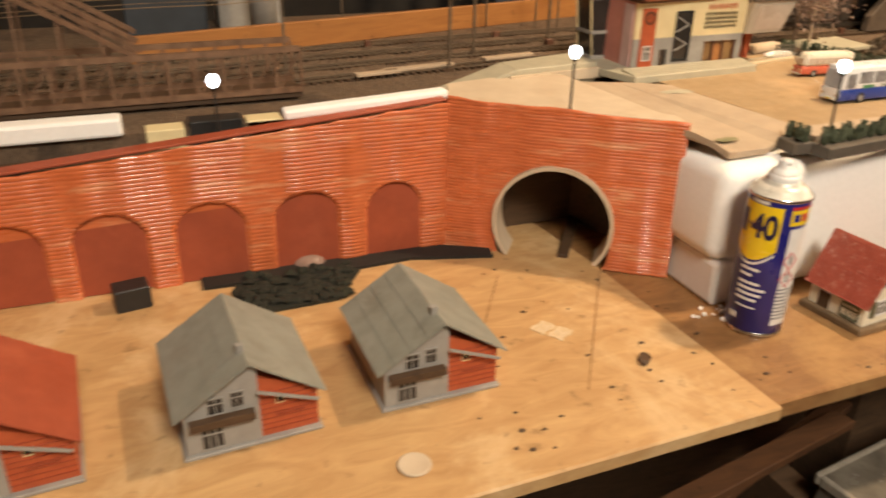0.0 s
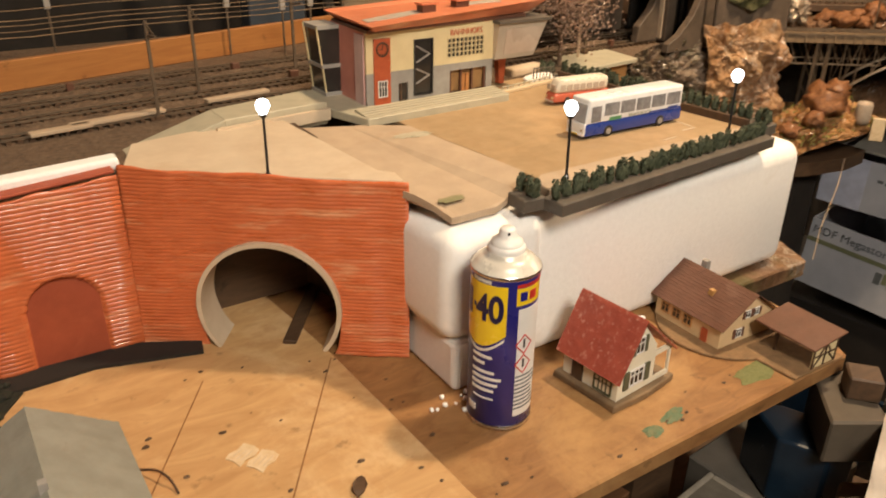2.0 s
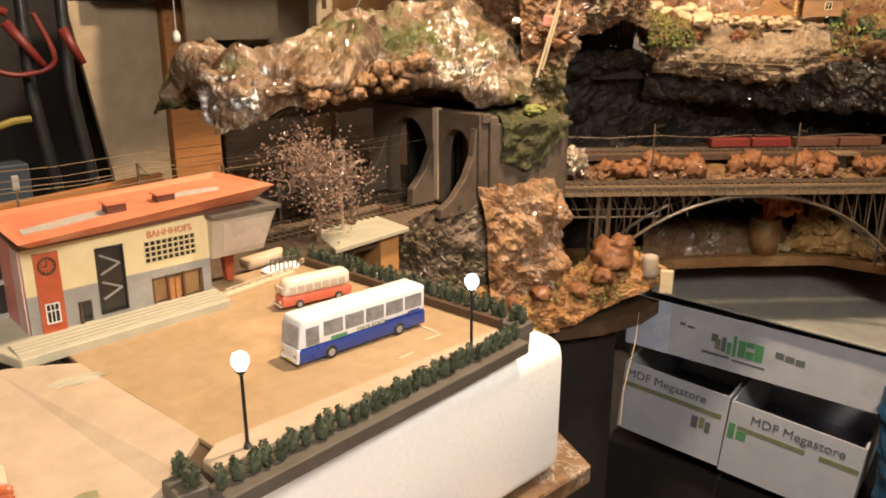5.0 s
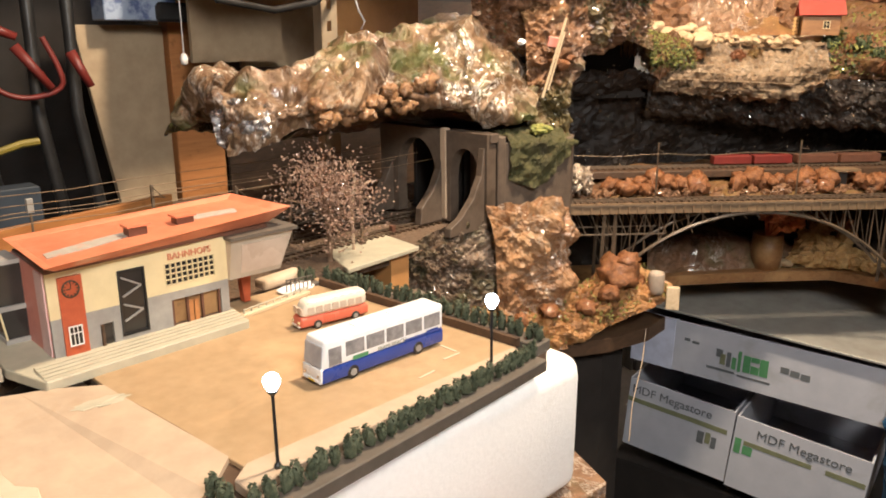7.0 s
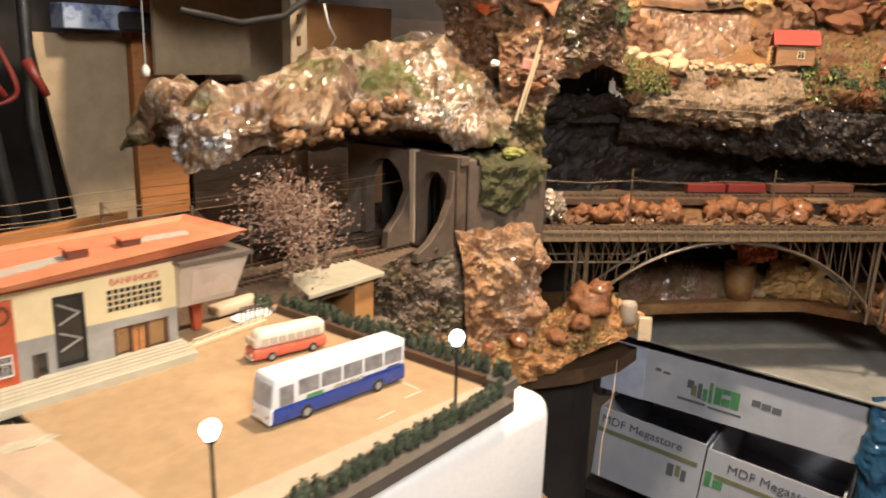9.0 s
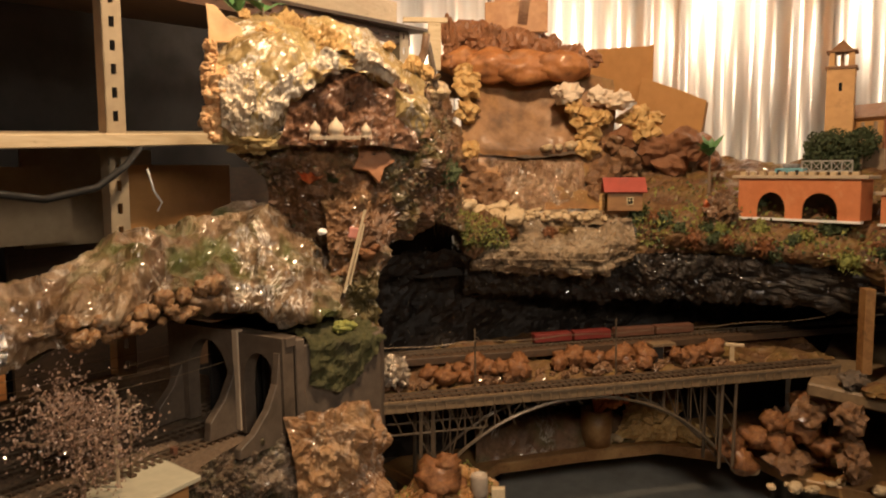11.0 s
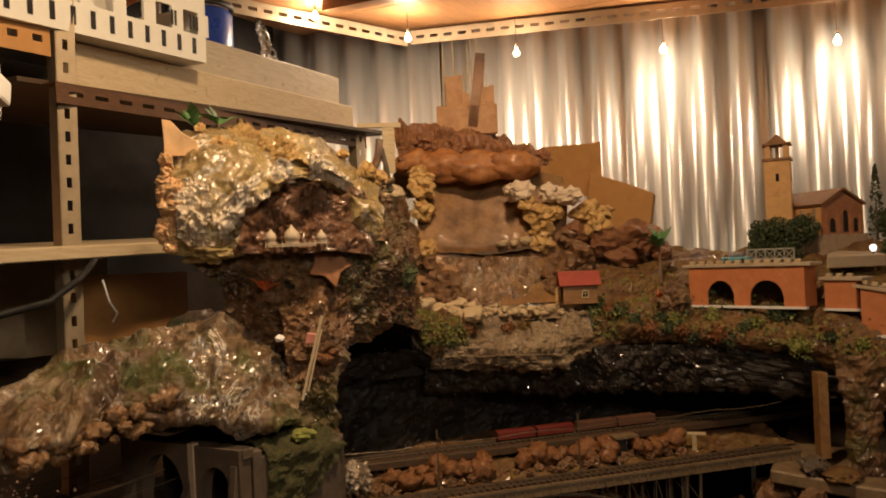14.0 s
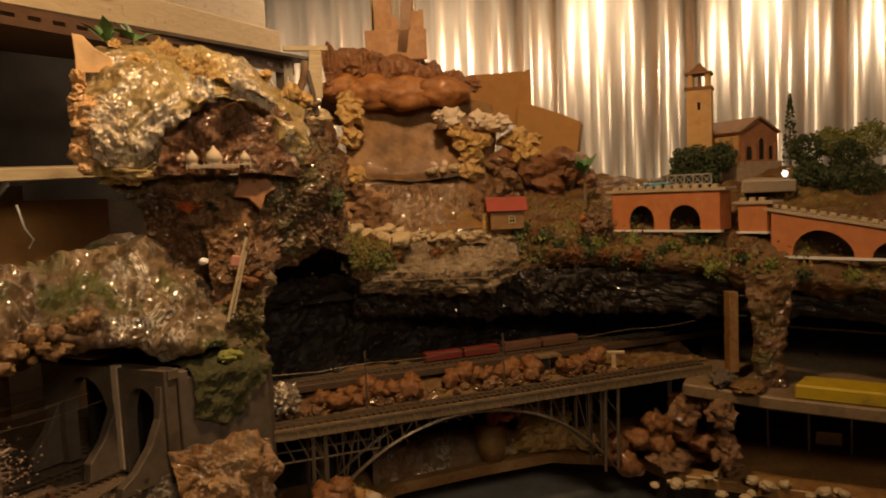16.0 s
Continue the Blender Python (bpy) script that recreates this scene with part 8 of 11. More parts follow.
built = top_level()
MAROON = mat_rock("maroon_film", [(0.085, 0.040, 0.022), (0.20, 0.095, 0.050), (0.34, 0.19, 0.11)], 6, 0.14, 0.1, 0.15, folds=0.9, coat=0.6, stretch=(1.6, 1.6, 0.5))
peaches = [mesh_of("peach_lump", blob(bm_new(), (0, 0, 0), (1, 1, 0.9), 3, 0.45, 1.7, 0.25, 120 + k), PEACH) for k in range(4)]
sec = [
    [(1.268, 1.050, 0.552), (1.262, 1.040, 0.60), (1.275, 1.055, 0.665), (1.32, 1.10, 0.69), (1.38, 1.18, 0.64)],
    [(1.315, 1.005, 0.556), (1.300, 1.000, 0.60), (1.310, 1.020, 0.685), (1.34, 1.08, 0.735), (1.40, 1.18, 0.70)],
    [(1.360, 0.985, 0.600), (1.355, 0.965, 0.628), (1.365, 0.985, 0.690), (1.40, 1.045, 0.740), (1.44, 1.16, 0.72)],
    [(1.405, 0.965, 0.645), (1.400, 0.925, 0.658), (1.415, 0.945, 0.685), (1.45, 1.00, 0.738), (1.50, 1.12, 0.72)],
    [(1.445, 0.935, 0.640), (1.440, 0.895, 0.652), (1.455, 0.915, 0.670), (1.50, 0.96, 0.715), (1.55, 1.08, 0.70)],
    [(1.480, 0.900, 0.595), (1.480, 0.866, 0.618), (1.500, 0.885, 0.650), (1.55, 0.93, 0.685), (1.61, 1.04, 0.68)],
    [(1.510, 0.880, 0.545), (1.515, 0.850, 0.580), (1.540, 0.870, 0.620), (1.59, 0.92, 0.655), (1.66, 1.02, 0.65)],
]
solid("foil_mountain", loft(sec, 180, 140, 0.012, 11, 0.014, 11, 41, fine=0.0015), FOILBRIGHT, "bright crumpled foil mountain painted ochre and brown", "foil rock")
sec = [
    [(1.315, 0.995, 0.550), (1.328, 0.978, 0.560), (1.345, 0.978, 0.60), (1.365, 0.980, 0.645)],
    [(1.375, 0.935, 0.550), (1.388, 0.930, 0.570), (1.402, 0.938, 0.62), (1.420, 0.938, 0.672)],
    [(1.437, 0.877, 0.548), (1.446, 0.876, 0.570), (1.456, 0.890, 0.61), (1.466, 0.894, 0.665)],
    [(1.490, 0.852, 0.540), (1.494, 0.852, 0.560), (1.508, 0.870, 0.59), (1.512, 0.876, 0.630)],
]
solid("cave_recess", loft(sec, 90, 80, 0.009, 16, 0.014, 22, 43, fine=0.003), MAROON, "dark brown recess in the foil mountain", "rock")
SILVERFILM = mat_rock("silver_film", [(0.54, 0.41, 0.27), (0.72, 0.61, 0.47), (0.80, 0.72, 0.62)], 10, 0.20, 0.5, 0.5, folds=0.8, coat=0.4, stretch=(1.5, 1.5, 0.5))
fold_a = [[(1.311, 0.991, 0.565), (1.305, 0.987, 0.585), (1.305, 0.991, 0.612)], [(1.338, 0.963, 0.608), (1.333, 0.953, 0.626), (1.335, 0.959, 0.655)], [(1.373, 0.933, 0.644), (1.367, 0.921, 0.662), (1.373, 0.929, 0.688)], [(1.413, 0.896, 0.652), (1.407, 0.884, 0.670), (1.417, 0.894, 0.692)], [(1.453, 0.863, 0.632), (1.448, 0.853, 0.648), (1.461, 0.865, 0.664)]]
solid("foil_fold", ragged(loft(fold_a, 130, 34, 0.008, 22, 0.010, 16, 47, fine=0.005), 30, 6), SILVERFILM, "shiny creased silver film over the cave's rim", "foil rock")
fold_b = [[(1.263, 1.027, 0.575), (1.257, 1.019, 0.600), (1.265, 1.031, 0.650)], [(1.277, 1.011, 0.562), (1.269, 1.003, 0.600), (1.281, 1.017, 0.662)], [(1.303, 0.991, 0.560), (1.293, 0.985, 0.600), (1.301, 0.999, 0.655)]]
solid("foil_fold", ragged(loft(fold_b, 70, 70, 0.006, 26, 0.010, 18, 48, fine=0.005), 28, 9), SILVERFILM, "shiny creased silver film at the mountain's end", "foil rock")
solid("foil_tongue", blob(bm_new(), (1.318, 1.018, 0.556), (0.040, 0.026, 0.018), 4, 0.4, 1.6, 0.4, 44, Matrix.Rotation(math.radians(-40), 3, "Z")), FOILBRIGHT, "lobe of crumpled silver foil below the mountain", "foil rock")
scatter(peaches, "foam_lump", "orange foam lump down the mountain's edge", "foam lump", "lumps on the foil mountain", [(1.268 + rnd.uniform(-0.006, 0.012), 1.046 + rnd.uniform(-0.012, 0.01), 0.562 + 0.0095 * (k % 14), rnd.uniform(0.008, 0.017)) for k in range(24)])
scatter(sponges, "sponge", "pale ochre sponge lump on the mountain", "sponge", "sponges on the mountain", [(1.355, 1.030, 0.706, 0.018), (1.376, 1.035, 0.722, 0.012), (1.30, 1.052, 0.60, 0.013), (1.296, 1.05, 0.575, 0.012), (1.55, 0.905, 0.672, 0.016), (1.57, 0.90, 0.665, 0.014), (1.59, 0.905, 0.66, 0.012), (1.345, 1.06, 0.735, 0.010), (1.52, 0.93, 0.70, 0.010)])
solid("shell_fin", prism(bm_new(), [(-0.020, 0), (0.024, 0), (0.022, 0.020), (0.004, 0.030), (-0.010, 0.046), (-0.022, 0.048), (-0.020, 0.020)], -0.002, 0.002, pose(1.304, 1.058, 0.692, 0, 0, -42) @ Matrix.Scale(1.1, 4) @ XZ), PEACH, "pale orange shell standing on the mountain", "shell", bevel=0.001)
sec = [[(1.340, 1.030, 0.690), (1.360, 1.05, 0.722), (1.39, 1.09, 0.736)], [(1.372, 0.990, 0.690), (1.388, 1.015, 0.722), (1.41, 1.06, 0.746)], [(1.418, 0.950, 0.686), (1.435, 0.98, 0.722), (1.46, 1.02, 0.742)], [(1.462, 0.920, 0.664), (1.48, 0.945, 0.698), (1.51, 0.98, 0.720)]]
solid("mountain_cap", loft(sec, 70, 40, 0.012, 40, 0.010, 50, 46, fine=0.003), mat_rock("ochre_crust", [(0.22, 0.12, 0.04), (0.42, 0.26, 0.09), (0.50, 0.36, 0.16)], 30, 0.5, folds=0.4), "ochre crust on the mountain's top", "crust")


def sprig(name, label, base, n, length, mat_, seed, lean=(0, 0), width=0.35, group=""):
    """A tuft of narrow leaves."""
    r = random.Random(seed)
    t = thing(name, label, "model plant", pose(*base), group)
    bm = bm_new()
    for k in range(n):
        a = r.uniform(0, 6.28)
        L = length * r.uniform(0.6, 1.1)
        tip = Vector((math.cos(a) * L * r.uniform(0.3, 0.9) + lean[0] * L, math.sin(a) * L * r.uniform(0.3, 0.9) + lean[1] * L, L * r.uniform(0.25, 0.9)))
        side = Vector((-math.sin(a), math.cos(a), 0.2)) * L * width * 0.3
        mid = tip * 0.55 + Vector((0, 0, L * 0.12))
        v = [bm.verts.new(p) for p in (Vector((0, 0, 0)), mid - side, tip, mid + side)]
        bm.faces.new((v[0], v[1], v[3])), bm.faces.new((v[1], v[2], v[3]))
    part("leaves", bm, mat_, t, raw=True)
    bm = bm_new()
    rod(bm, (0, 0, -0.006), (0, 0, length * 0.15), 0.0012, n=5)
    part("stem", bm, TWIG, t)
    return t


sprig("fern", "bright green plastic fern on the mountain", (1.350, 1.075, 0.738), 12, 0.048, LEAFBRIGHT, 3, (-0.2, 0.4), 0.55)
sprig("fern", "bright green plastic fern on the mountain", (1.372, 1.05, 0.742), 12, 0.045, LEAFBRIGHT, 4, (0.3, 0.2), 0.55)
sprig("fern", "dark green grass tuft on the slope", (1.805, 1.005, 0.452), 40, 0.042, LEAFDARK, 5)
sprig("fern", "dark green grass tuft on the slope", (1.462, 0.905, 0.505), 26, 0.030, LEAFBRIGHT, 6)

# white palace
pal = thing("model_palace", "tiny cream domed model palace on the mountain", "model palace", pose(1.378, 0.918, 0.562, 0, 0, -50) @ Matrix.Scale(0.92, 4))
part("terrace", box(bm_new(), -0.036, -0.010, -0.004, 0.036, 0.010, 0.0), CARD, pal)
for x, r, h in ((-0.032, 0.0085, 0.012), (0.0, 0.012, 0.010), (0.046, 0.0075, 0.010)):
    part("dome", lathe(bm_new(), [(r * 0.85, 0), (r * 0.85, h * 0.5), (r, h * 0.6), (r * 1.05, h * 0.6 + r * 0.5), (r * 0.8, h * 0.6 + r * 1.1), (r * 0.3, h * 0.6 + r * 1.6), (0.001, h * 0.6 + r * 2.0), (0, h * 0.6 + r * 2.1)], 16, Matrix.Translation((x, 0, 0))), CARD, pal, smooth=True)
for i in range(12):
    x = -0.040 + i * 0.0085
    part("fence_post", box(bm_new(), x, -0.011, -0.006, x + 0.0012, -0.0095, 0.004), CARD, pal)
part("fence_rail", box(bm_new(), -0.040, -0.0108, -0.001, 0.055, -0.0098, 0.0005), CARD, pal)


# slope below the mountain
sec = [
    [(1.300, 1.050, 0.545), (1.340, 1.030, 0.500), (1.360, 1.030, 0.450), (1.37, 1.02, 0.39)],
    [(1.375, 0.985, 0.548), (1.400, 0.955, 0.510), (1.415, 0.945, 0.460), (1.42, 0.95, 0.40)],
    [(1.450, 0.905, 0.548), (1.470, 0.880, 0.510), (1.490, 0.885, 0.460), (1.50, 0.89, 0.40)],
    [(1.540, 0.870, 0.560), (1.560, 0.860, 0.520), (1.580, 0.870, 0.470), (1.58, 0.88, 0.42)],
    [(1.630, 0.900, 0.590), (1.645, 0.890, 0.540), (1.650, 0.885, 0.480), (1.64, 0.87, 0.40)],
    [(1.720, 0.960, 0.600), (1.725, 0.945, 0.540), (1.715, 0.92, 0.480), (1.69, 0.88, 0.385)],
]
solid("brown_slope", loft(sec, 180, 110, 0.018, 16, 0.014, 30, 51, fine=0.003), FOILBROWN, "brown glittering slope below the mountain", "rock")
for k, (x, y, z, a) in enumerate(((1.440, 0.900, 0.530, 30),)):
    bm = bm_new()
    pts = []
    for i in range(10):
        a_ = math.pi * 2 * i / 10 + a
        r_ = (0.040, 0.034, 0.044, 0.030, 0.036)[i // 2] if i % 2 == 0 else 0.022
        pts.append((r_ * math.cos(a_), r_ * math.sin(a_)))
    prism(bm, pts, -0.003, 0.003, pose(x, y, z, 70, 0, -40))
    solid("red_starfish", bm, LOBE, "rust-brown dried starfish on the slope", "starfish", group="starfish", bevel=0.001)

# red tuft, dark clumps and small stones on the slope
sprig("dry_shrub", "red dry tuft on the slope", (1.372, 0.965, 0.492), 40, 0.030, CORAL, 19, (0, 0), 0.5)
sprig("fern", "dark green fern clump on the slope", (1.405, 0.945, 0.490), 40, 0.026, LEAFDARK, 20, (0, 0), 0.6)
for k, (x, y, z, r, mt) in enumerate(((1.655, 0.925, 0.480, 0.030, LEAFDARK), (1.640, 0.920, 0.445, 0.032, MOSSROCK), (1.69, 0.925, 0.450, 0.024, MOSSROCK), (1.60, 0.875, 0.50, 0.022, LEAFDARK), (1.43, 0.93, 0.455, 0.02, MOSSROCK))):
    bm = blob(bm_new(), (x, y, z), (r, r, r * 0.9), 3, 0.5, 2.2, 0.3, 170 + k)
    for i in range(160):
        d = Vector((rnd.gauss(0, 1), rnd.gauss(0, 1), rnd.gauss(0, 1))).normalized()
        q = Euler((rnd.uniform(0, 6), rnd.uniform(0, 6), rnd.uniform(0, 6))).to_matrix()
        c = Vector((x, y, z)) + d * r * rnd.uniform(0.9, 1.25)
        bm.faces.new([bm.verts.new(c + q @ Vector(e) * rnd.uniform(0.002, 0.005)) for e in ((1, 0, 0), (-0.5, 0.8, 0), (-0.5, -0.8, 0.3))])
    solid("dark_bush", bm, mt, "dark mossy bush on the glittering slope", "bush", group="bushes on the slope", raw=True)

sec_r = [
    [(1.500, 0.905, 0.500), (1.505, 0.900, 0.56), (1.52, 0.925, 0.61), (1.56, 0.98, 0.63)],
    [(1.580, 0.900, 0.500), (1.600, 0.905, 0.58), (1.620, 0.935, 0.635), (1.66, 1.00, 0.65)],
    [(1.680, 0.935, 0.490), (1.700, 0.945, 0.57), (1.730, 0.985, 0.640), (1.78, 1.06, 0.66)],
    [(1.790, 1.000, 0.460), (1.820, 1.020, 0.56), (1.850, 1.050, 0.640), (1.90, 1.13, 0.66)],
    [(1.890, 1.040, 0.430), (1.920, 1.055, 0.54), (1.945, 1.080, 0.640), (1.98, 1.16, 0.68)],
]
solid("ridge_rock", loft(sec_r, 150, 100, 0.020, 14, 0.014, 28, 58, fine=0.003), FOILBROWN, "dark brown glittering ridge behind the slope", "rock")


flakes(sec, 1500, ROCKBROWN, "brown_flakes", "brown dry flakes on the slope", 401)
flakes(sec, 500, LEAFDARK, "moss_flakes", "dark green flakes on the slope", 402)
flakes(sec, 260, BRIGHTMETAL, "glitter", "silver glitter on the slope", 403, 0.0006, 0.0014)
flakes(sec_r, 900, ROCKBROWN, "brown_flakes", "brown dry flakes on the ridge", 404)
flakes(sec_r, 200, BRIGHTMETAL, "glitter", "silver glitter on the ridge", 405, 0.0006, 0.0014)

# white rock and driftwood
solid("white_rock", blob(bm_new(), (1.690, 0.955, 0.640), (0.032, 0.022, 0.018), 4, 0.2, 2.2, 0.15, 53), PALESTONE, "pale knobbly coral rock on the ridge", "rock")
dw = thing("driftwood", "twisted brown driftwood stump on the ridge", "driftwood", pose(1.650, 0.950, 0.645))
part("trunk", tube(bm_new(), [(-0.02, 0.01, 0), (-0.014, 0.006, 0.03), (-0.002, 0.0, 0.06), (0.004, 0, 0.09)], 0.007, 7), ROCKBROWN, dw)
part("branch", tube(bm_new(), [(0.02, -0.01, 0), (0.014, -0.006, 0.04), (0.008, 0, 0.075)], 0.005, 7), CONCRETE, dw)
part("branch", tube(bm_new(), [(0.0, 0.0, 0.02), (0.01, -0.01, 0.015), (0.02, -0.018, 0.02)], 0.005, 7), ROCKBROWN, dw)
hk = thing("hanging_hook", "pale wooden bracket hanging from the rack", "bracket", pose(1.86, 1.08, 0.79, 0, 0, -55))
part("arm", box(bm_new(), -0.055, -0.006, -0.006, 0.035, 0.006, 0.004), PALEWOOD, hk, bevel=0.001)
part("drop", box(bm_new(), -0.004, -0.006, -0.10, 0.022, 0.006, -0.006), PALEWOOD, hk, bevel=0.001)

# waterfall and basin
sec = [
    [(1.960, 1.080, 0.720), (1.965, 1.075, 0.66), (1.945, 1.055, 0.56), (1.93, 1.05, 0.50), (1.87, 1.02, 0.42)],
    [(2.020, 1.030, 0.715), (2.030, 1.020, 0.66), (1.985, 0.985, 0.545), (1.975, 0.98, 0.50), (1.90, 0.96, 0.415)],
    [(2.070, 0.960, 0.710), (2.080, 0.950, 0.66), (2.030, 0.920, 0.545), (2.020, 0.91, 0.50), (1.93, 0.88, 0.415)],
    [(2.110, 0.880, 0.700), (2.115, 0.870, 0.65), (2.070, 0.850, 0.545), (2.060, 0.84, 0.50), (1.96, 0.80, 0.418)],
    [(2.150, 0.800, 0.680), (2.150, 0.790, 0.63), (2.110, 0.780, 0.545), (2.100, 0.77, 0.49), (1.99, 0.73, 0.420)],
]
solid("waterfall_wall", loft(sec, 100, 80, 0.003, 9, 0.0, 16, 55), WETSHINE, "varnished brown rock with a dry waterfall", "rock")
film_s = [[(1.960, 1.015, 0.510), (1.945, 1.000, 0.46), (1.900, 0.960, 0.412)], [(1.985, 0.950, 0.509), (1.955, 0.930, 0.46), (1.915, 0.900, 0.412)], [(2.012, 0.880, 0.508), (1.985, 0.862, 0.46), (1.945, 0.840, 0.413)], [(2.032, 0.812, 0.508), (2.015, 0.800, 0.46), (1.985, 0.785, 0.418)]]
solid("fall_film", loft(film_s, 80, 40, 0.006, 22, 0.006, 30, 57), mat_rock("pale_fall", [(0.17, 0.085, 0.045), (0.34, 0.205, 0.12), (0.52, 0.39, 0.27)], 9, 0.16, 0.3, 0.4, folds=0.7, coat=0.4, stretch=(2, 2, 0.4)), "pale shiny film of the lower waterfall", "waterfall")
sec = [[(1.99, 1.035, 0.522), (1.955, 1.015, 0.520)], [(2.04, 0.94, 0.520), (2.00, 0.92, 0.516)], [(2.085, 0.85, 0.530), (2.045, 0.835, 0.524)]]
lip = loft(sec, 40, 10, 0.004, 30, 0.002, 50, 56)
solid("basin_lip", lip, CONCRETE, "grey stone lip of the waterfall basin", "stone ledge")
scatter(stones, "pebble", "grey stone on the waterfall's lip", "stone", "stones at the waterfall", [(2.03, 0.895, 0.535, 0.014), (2.05, 0.875, 0.537, 0.013), (2.065, 0.855, 0.540, 0.016), (2.075, 0.84, 0.545, 0.012)])
corals = [mesh_of("coral_stone", blob(bm_new(), (0, 0, 0), (1, 0.8, 0.7), 3, 0.4, 2.2, 0.4, 140 + k), mat("pale_coral", (0.74, 0.60, 0.45), (0.60, 0.46, 0.33), 60, 0.6, 0, 0.5, 200, (0.40, 0.26, 0.16), 40, 0.62)) for k in range(3)]
scatter(corals, "boulder", "large pale coral stone beside the waterfall", "stone", "stones at the waterfall", [(2.06, 0.865, 0.648, 0.036), (2.085, 0.805, 0.642, 0.032), (2.095, 0.765, 0.634, 0.030), (2.02, 0.87, 0.650, 0.02)])
scatter(sponges, "sponge", "ochre sponge rock beside the waterfall", "sponge", "sponges at the waterfall", [(2.075, 0.825, 0.600, 0.026), (2.078, 0.820, 0.565, 0.026), (2.075, 0.822, 0.535, 0.024), (2.06, 0.85, 0.62, 0.020), (2.09, 0.80, 0.60, 0.02), (2.125, 0.74, 0.60, 0.028), (2.13, 0.715, 0.57, 0.030), (2.14, 0.70, 0.60, 0.02), (1.955, 1.05, 0.66, 0.03), (1.95, 1.045, 0.61, 0.026), (1.94, 1.03, 0.53, 0.022), (1.975, 1.06, 0.69, 0.028)])
reds = [mesh_of("red_lump", blob(bm_new(), (0, 0, 0), (1, 1, 0.8), 3, 0.35, 1.6, 0.2, 180 + k), REDSTONE) for k in range(3)]
scatter(reds, "brown_boulder", "reddish brown rock on the ridge", "rock", "rocks on the ridge", [(2.12, 0.755, 0.555, 0.034), (2.14, 0.70, 0.535, 0.036), (2.16, 0.655, 0.545, 0.040), (2.18, 0.62, 0.540, 0.036), (2.15, 0.665, 0.505, 0.036), (2.20, 0.60, 0.51, 0.03)])
# pale colour of these flakes paints the fall's sparkle
flakes(film_s, 500, PALESTONE, "pale_flakes", "pale flakes painted as sparkle on the lower fall", 410, 0.0008, 0.0022, 0.0, 1.0, 0.005)
flakes(film_s, 260, BRIGHTMETAL, "glitter", "silver glitter on the lower fall", 411, 0.0006, 0.0014, 0.0, 1.0, 0.006)
scatter(browns, "stone_lump", "brown rock between the fall and the hut", "rock", "rocks on the ridge", [(2.110, 0.757, 0.505, 0.034), (2.120, 0.750, 0.460, 0.036), (2.110, 0.770, 0.545, 0.024)])
# red castle crag
sec = [
    [(1.965, 1.120, 0.705), (1.950, 1.105, 0.725), (1.975, 1.130, 0.775), (2.03, 1.18, 0.80)],
    [(2.010, 1.055, 0.690), (1.995, 1.040, 0.712), (2.015, 1.065, 0.785), (2.08, 1.11, 0.81)],
    [(2.060, 0.980, 0.682), (2.045, 0.965, 0.700), (2.060, 0.985, 0.775), (2.12, 1.03, 0.80)],
    [(2.100, 0.895, 0.682), (2.085, 0.880, 0.702), (2.100, 0.900, 0.752), (2.16, 0.95, 0.78)],
    [(2.125, 0.850, 0.690), (2.115, 0.840, 0.700), (2.130, 0.855, 0.724), (2.18, 0.89, 0.73)],
]
lobes = [(1.985, 1.080, 0.716, 0.05, 0.030, 0.030), (2.005, 1.025, 0.708, 0.075, 0.034, 0.036), (2.040, 0.955, 0.706, 0.075, 0.036, 0.036), (2.072, 0.885, 0.708, 0.060, 0.034, 0.032)]
for k, (x, y, z, a, b_, c) in enumerate(lobes):
    solid("rock_lobe", blob(bm_new(), (x, y, z), (a, b_, c), 4, 0.24, 1.2, 0.10, 160 + k, Matrix.Rotation(math.radians(-60), 3, "Z")), LOBE, "smooth orange-brown rock lobe under the crag", "rock", group="lobes of the crag", smooth=True)
solid("castle_crag", loft(sec, 90, 60, 0.018, 22, 0.018, 26, 61), REDSTONE, "rust-red crag under the castle ruin", "rock")
solid("rock_shelf", loft([[p[0], (p[0][0] + 0.06, p[0][1] + 0.05, p[0][2] - 0.01), (p[0][0] + 0.15, p[0][1] + 0.12, p[0][2] - 0.05)] for p in sec], 30, 12, 0.004, 20, 0, 20, 62), REDSTONE, "underside of the red crag", "rock")
for k in range(34):
    f = rnd.random()
    x, y = 1.975 + 0.15 * f + rnd.uniform(-0.012, 0.03), 1.10 - 0.27 * f + rnd.uniform(-0.012, 0.03)
    h = rnd.uniform(0.018, 0.046) * (1 - 0.55 * f)
    w = rnd.uniform(0.012, 0.024)
    solid("crag_rock", blob(bm_new(), (x, y, 0.765 - 0.040 * f), (w, w * rnd.uniform(0.6, 1), h), 3, 0.5, 1.8, 0.45, 300 + k, Euler((rnd.uniform(-0.3, 0.3), rnd.uniform(-0.3, 0.3), rnd.uniform(0, 6))).to_matrix()), REDSTONE, "jagged red-brown rock round the castle", "rock", group="rocks round the castle")
ca = thing("model_castle", "tall ruined reddish-brown model castle on the crag", "model castle", pose(2.095, 1.015, 0.80, 0, 0, -62))


def jagged(bm, x0, x1, y0, y1, z0, z1, n=5):
    for i in range(n):
        a = x0 + (x1 - x0) * i / n
        b = x0 + (x1 - x0) * (i + 1) / n
        box(bm, a, y0, z0, b, y1, z1 * (1 - 0.10 * rnd.random()))


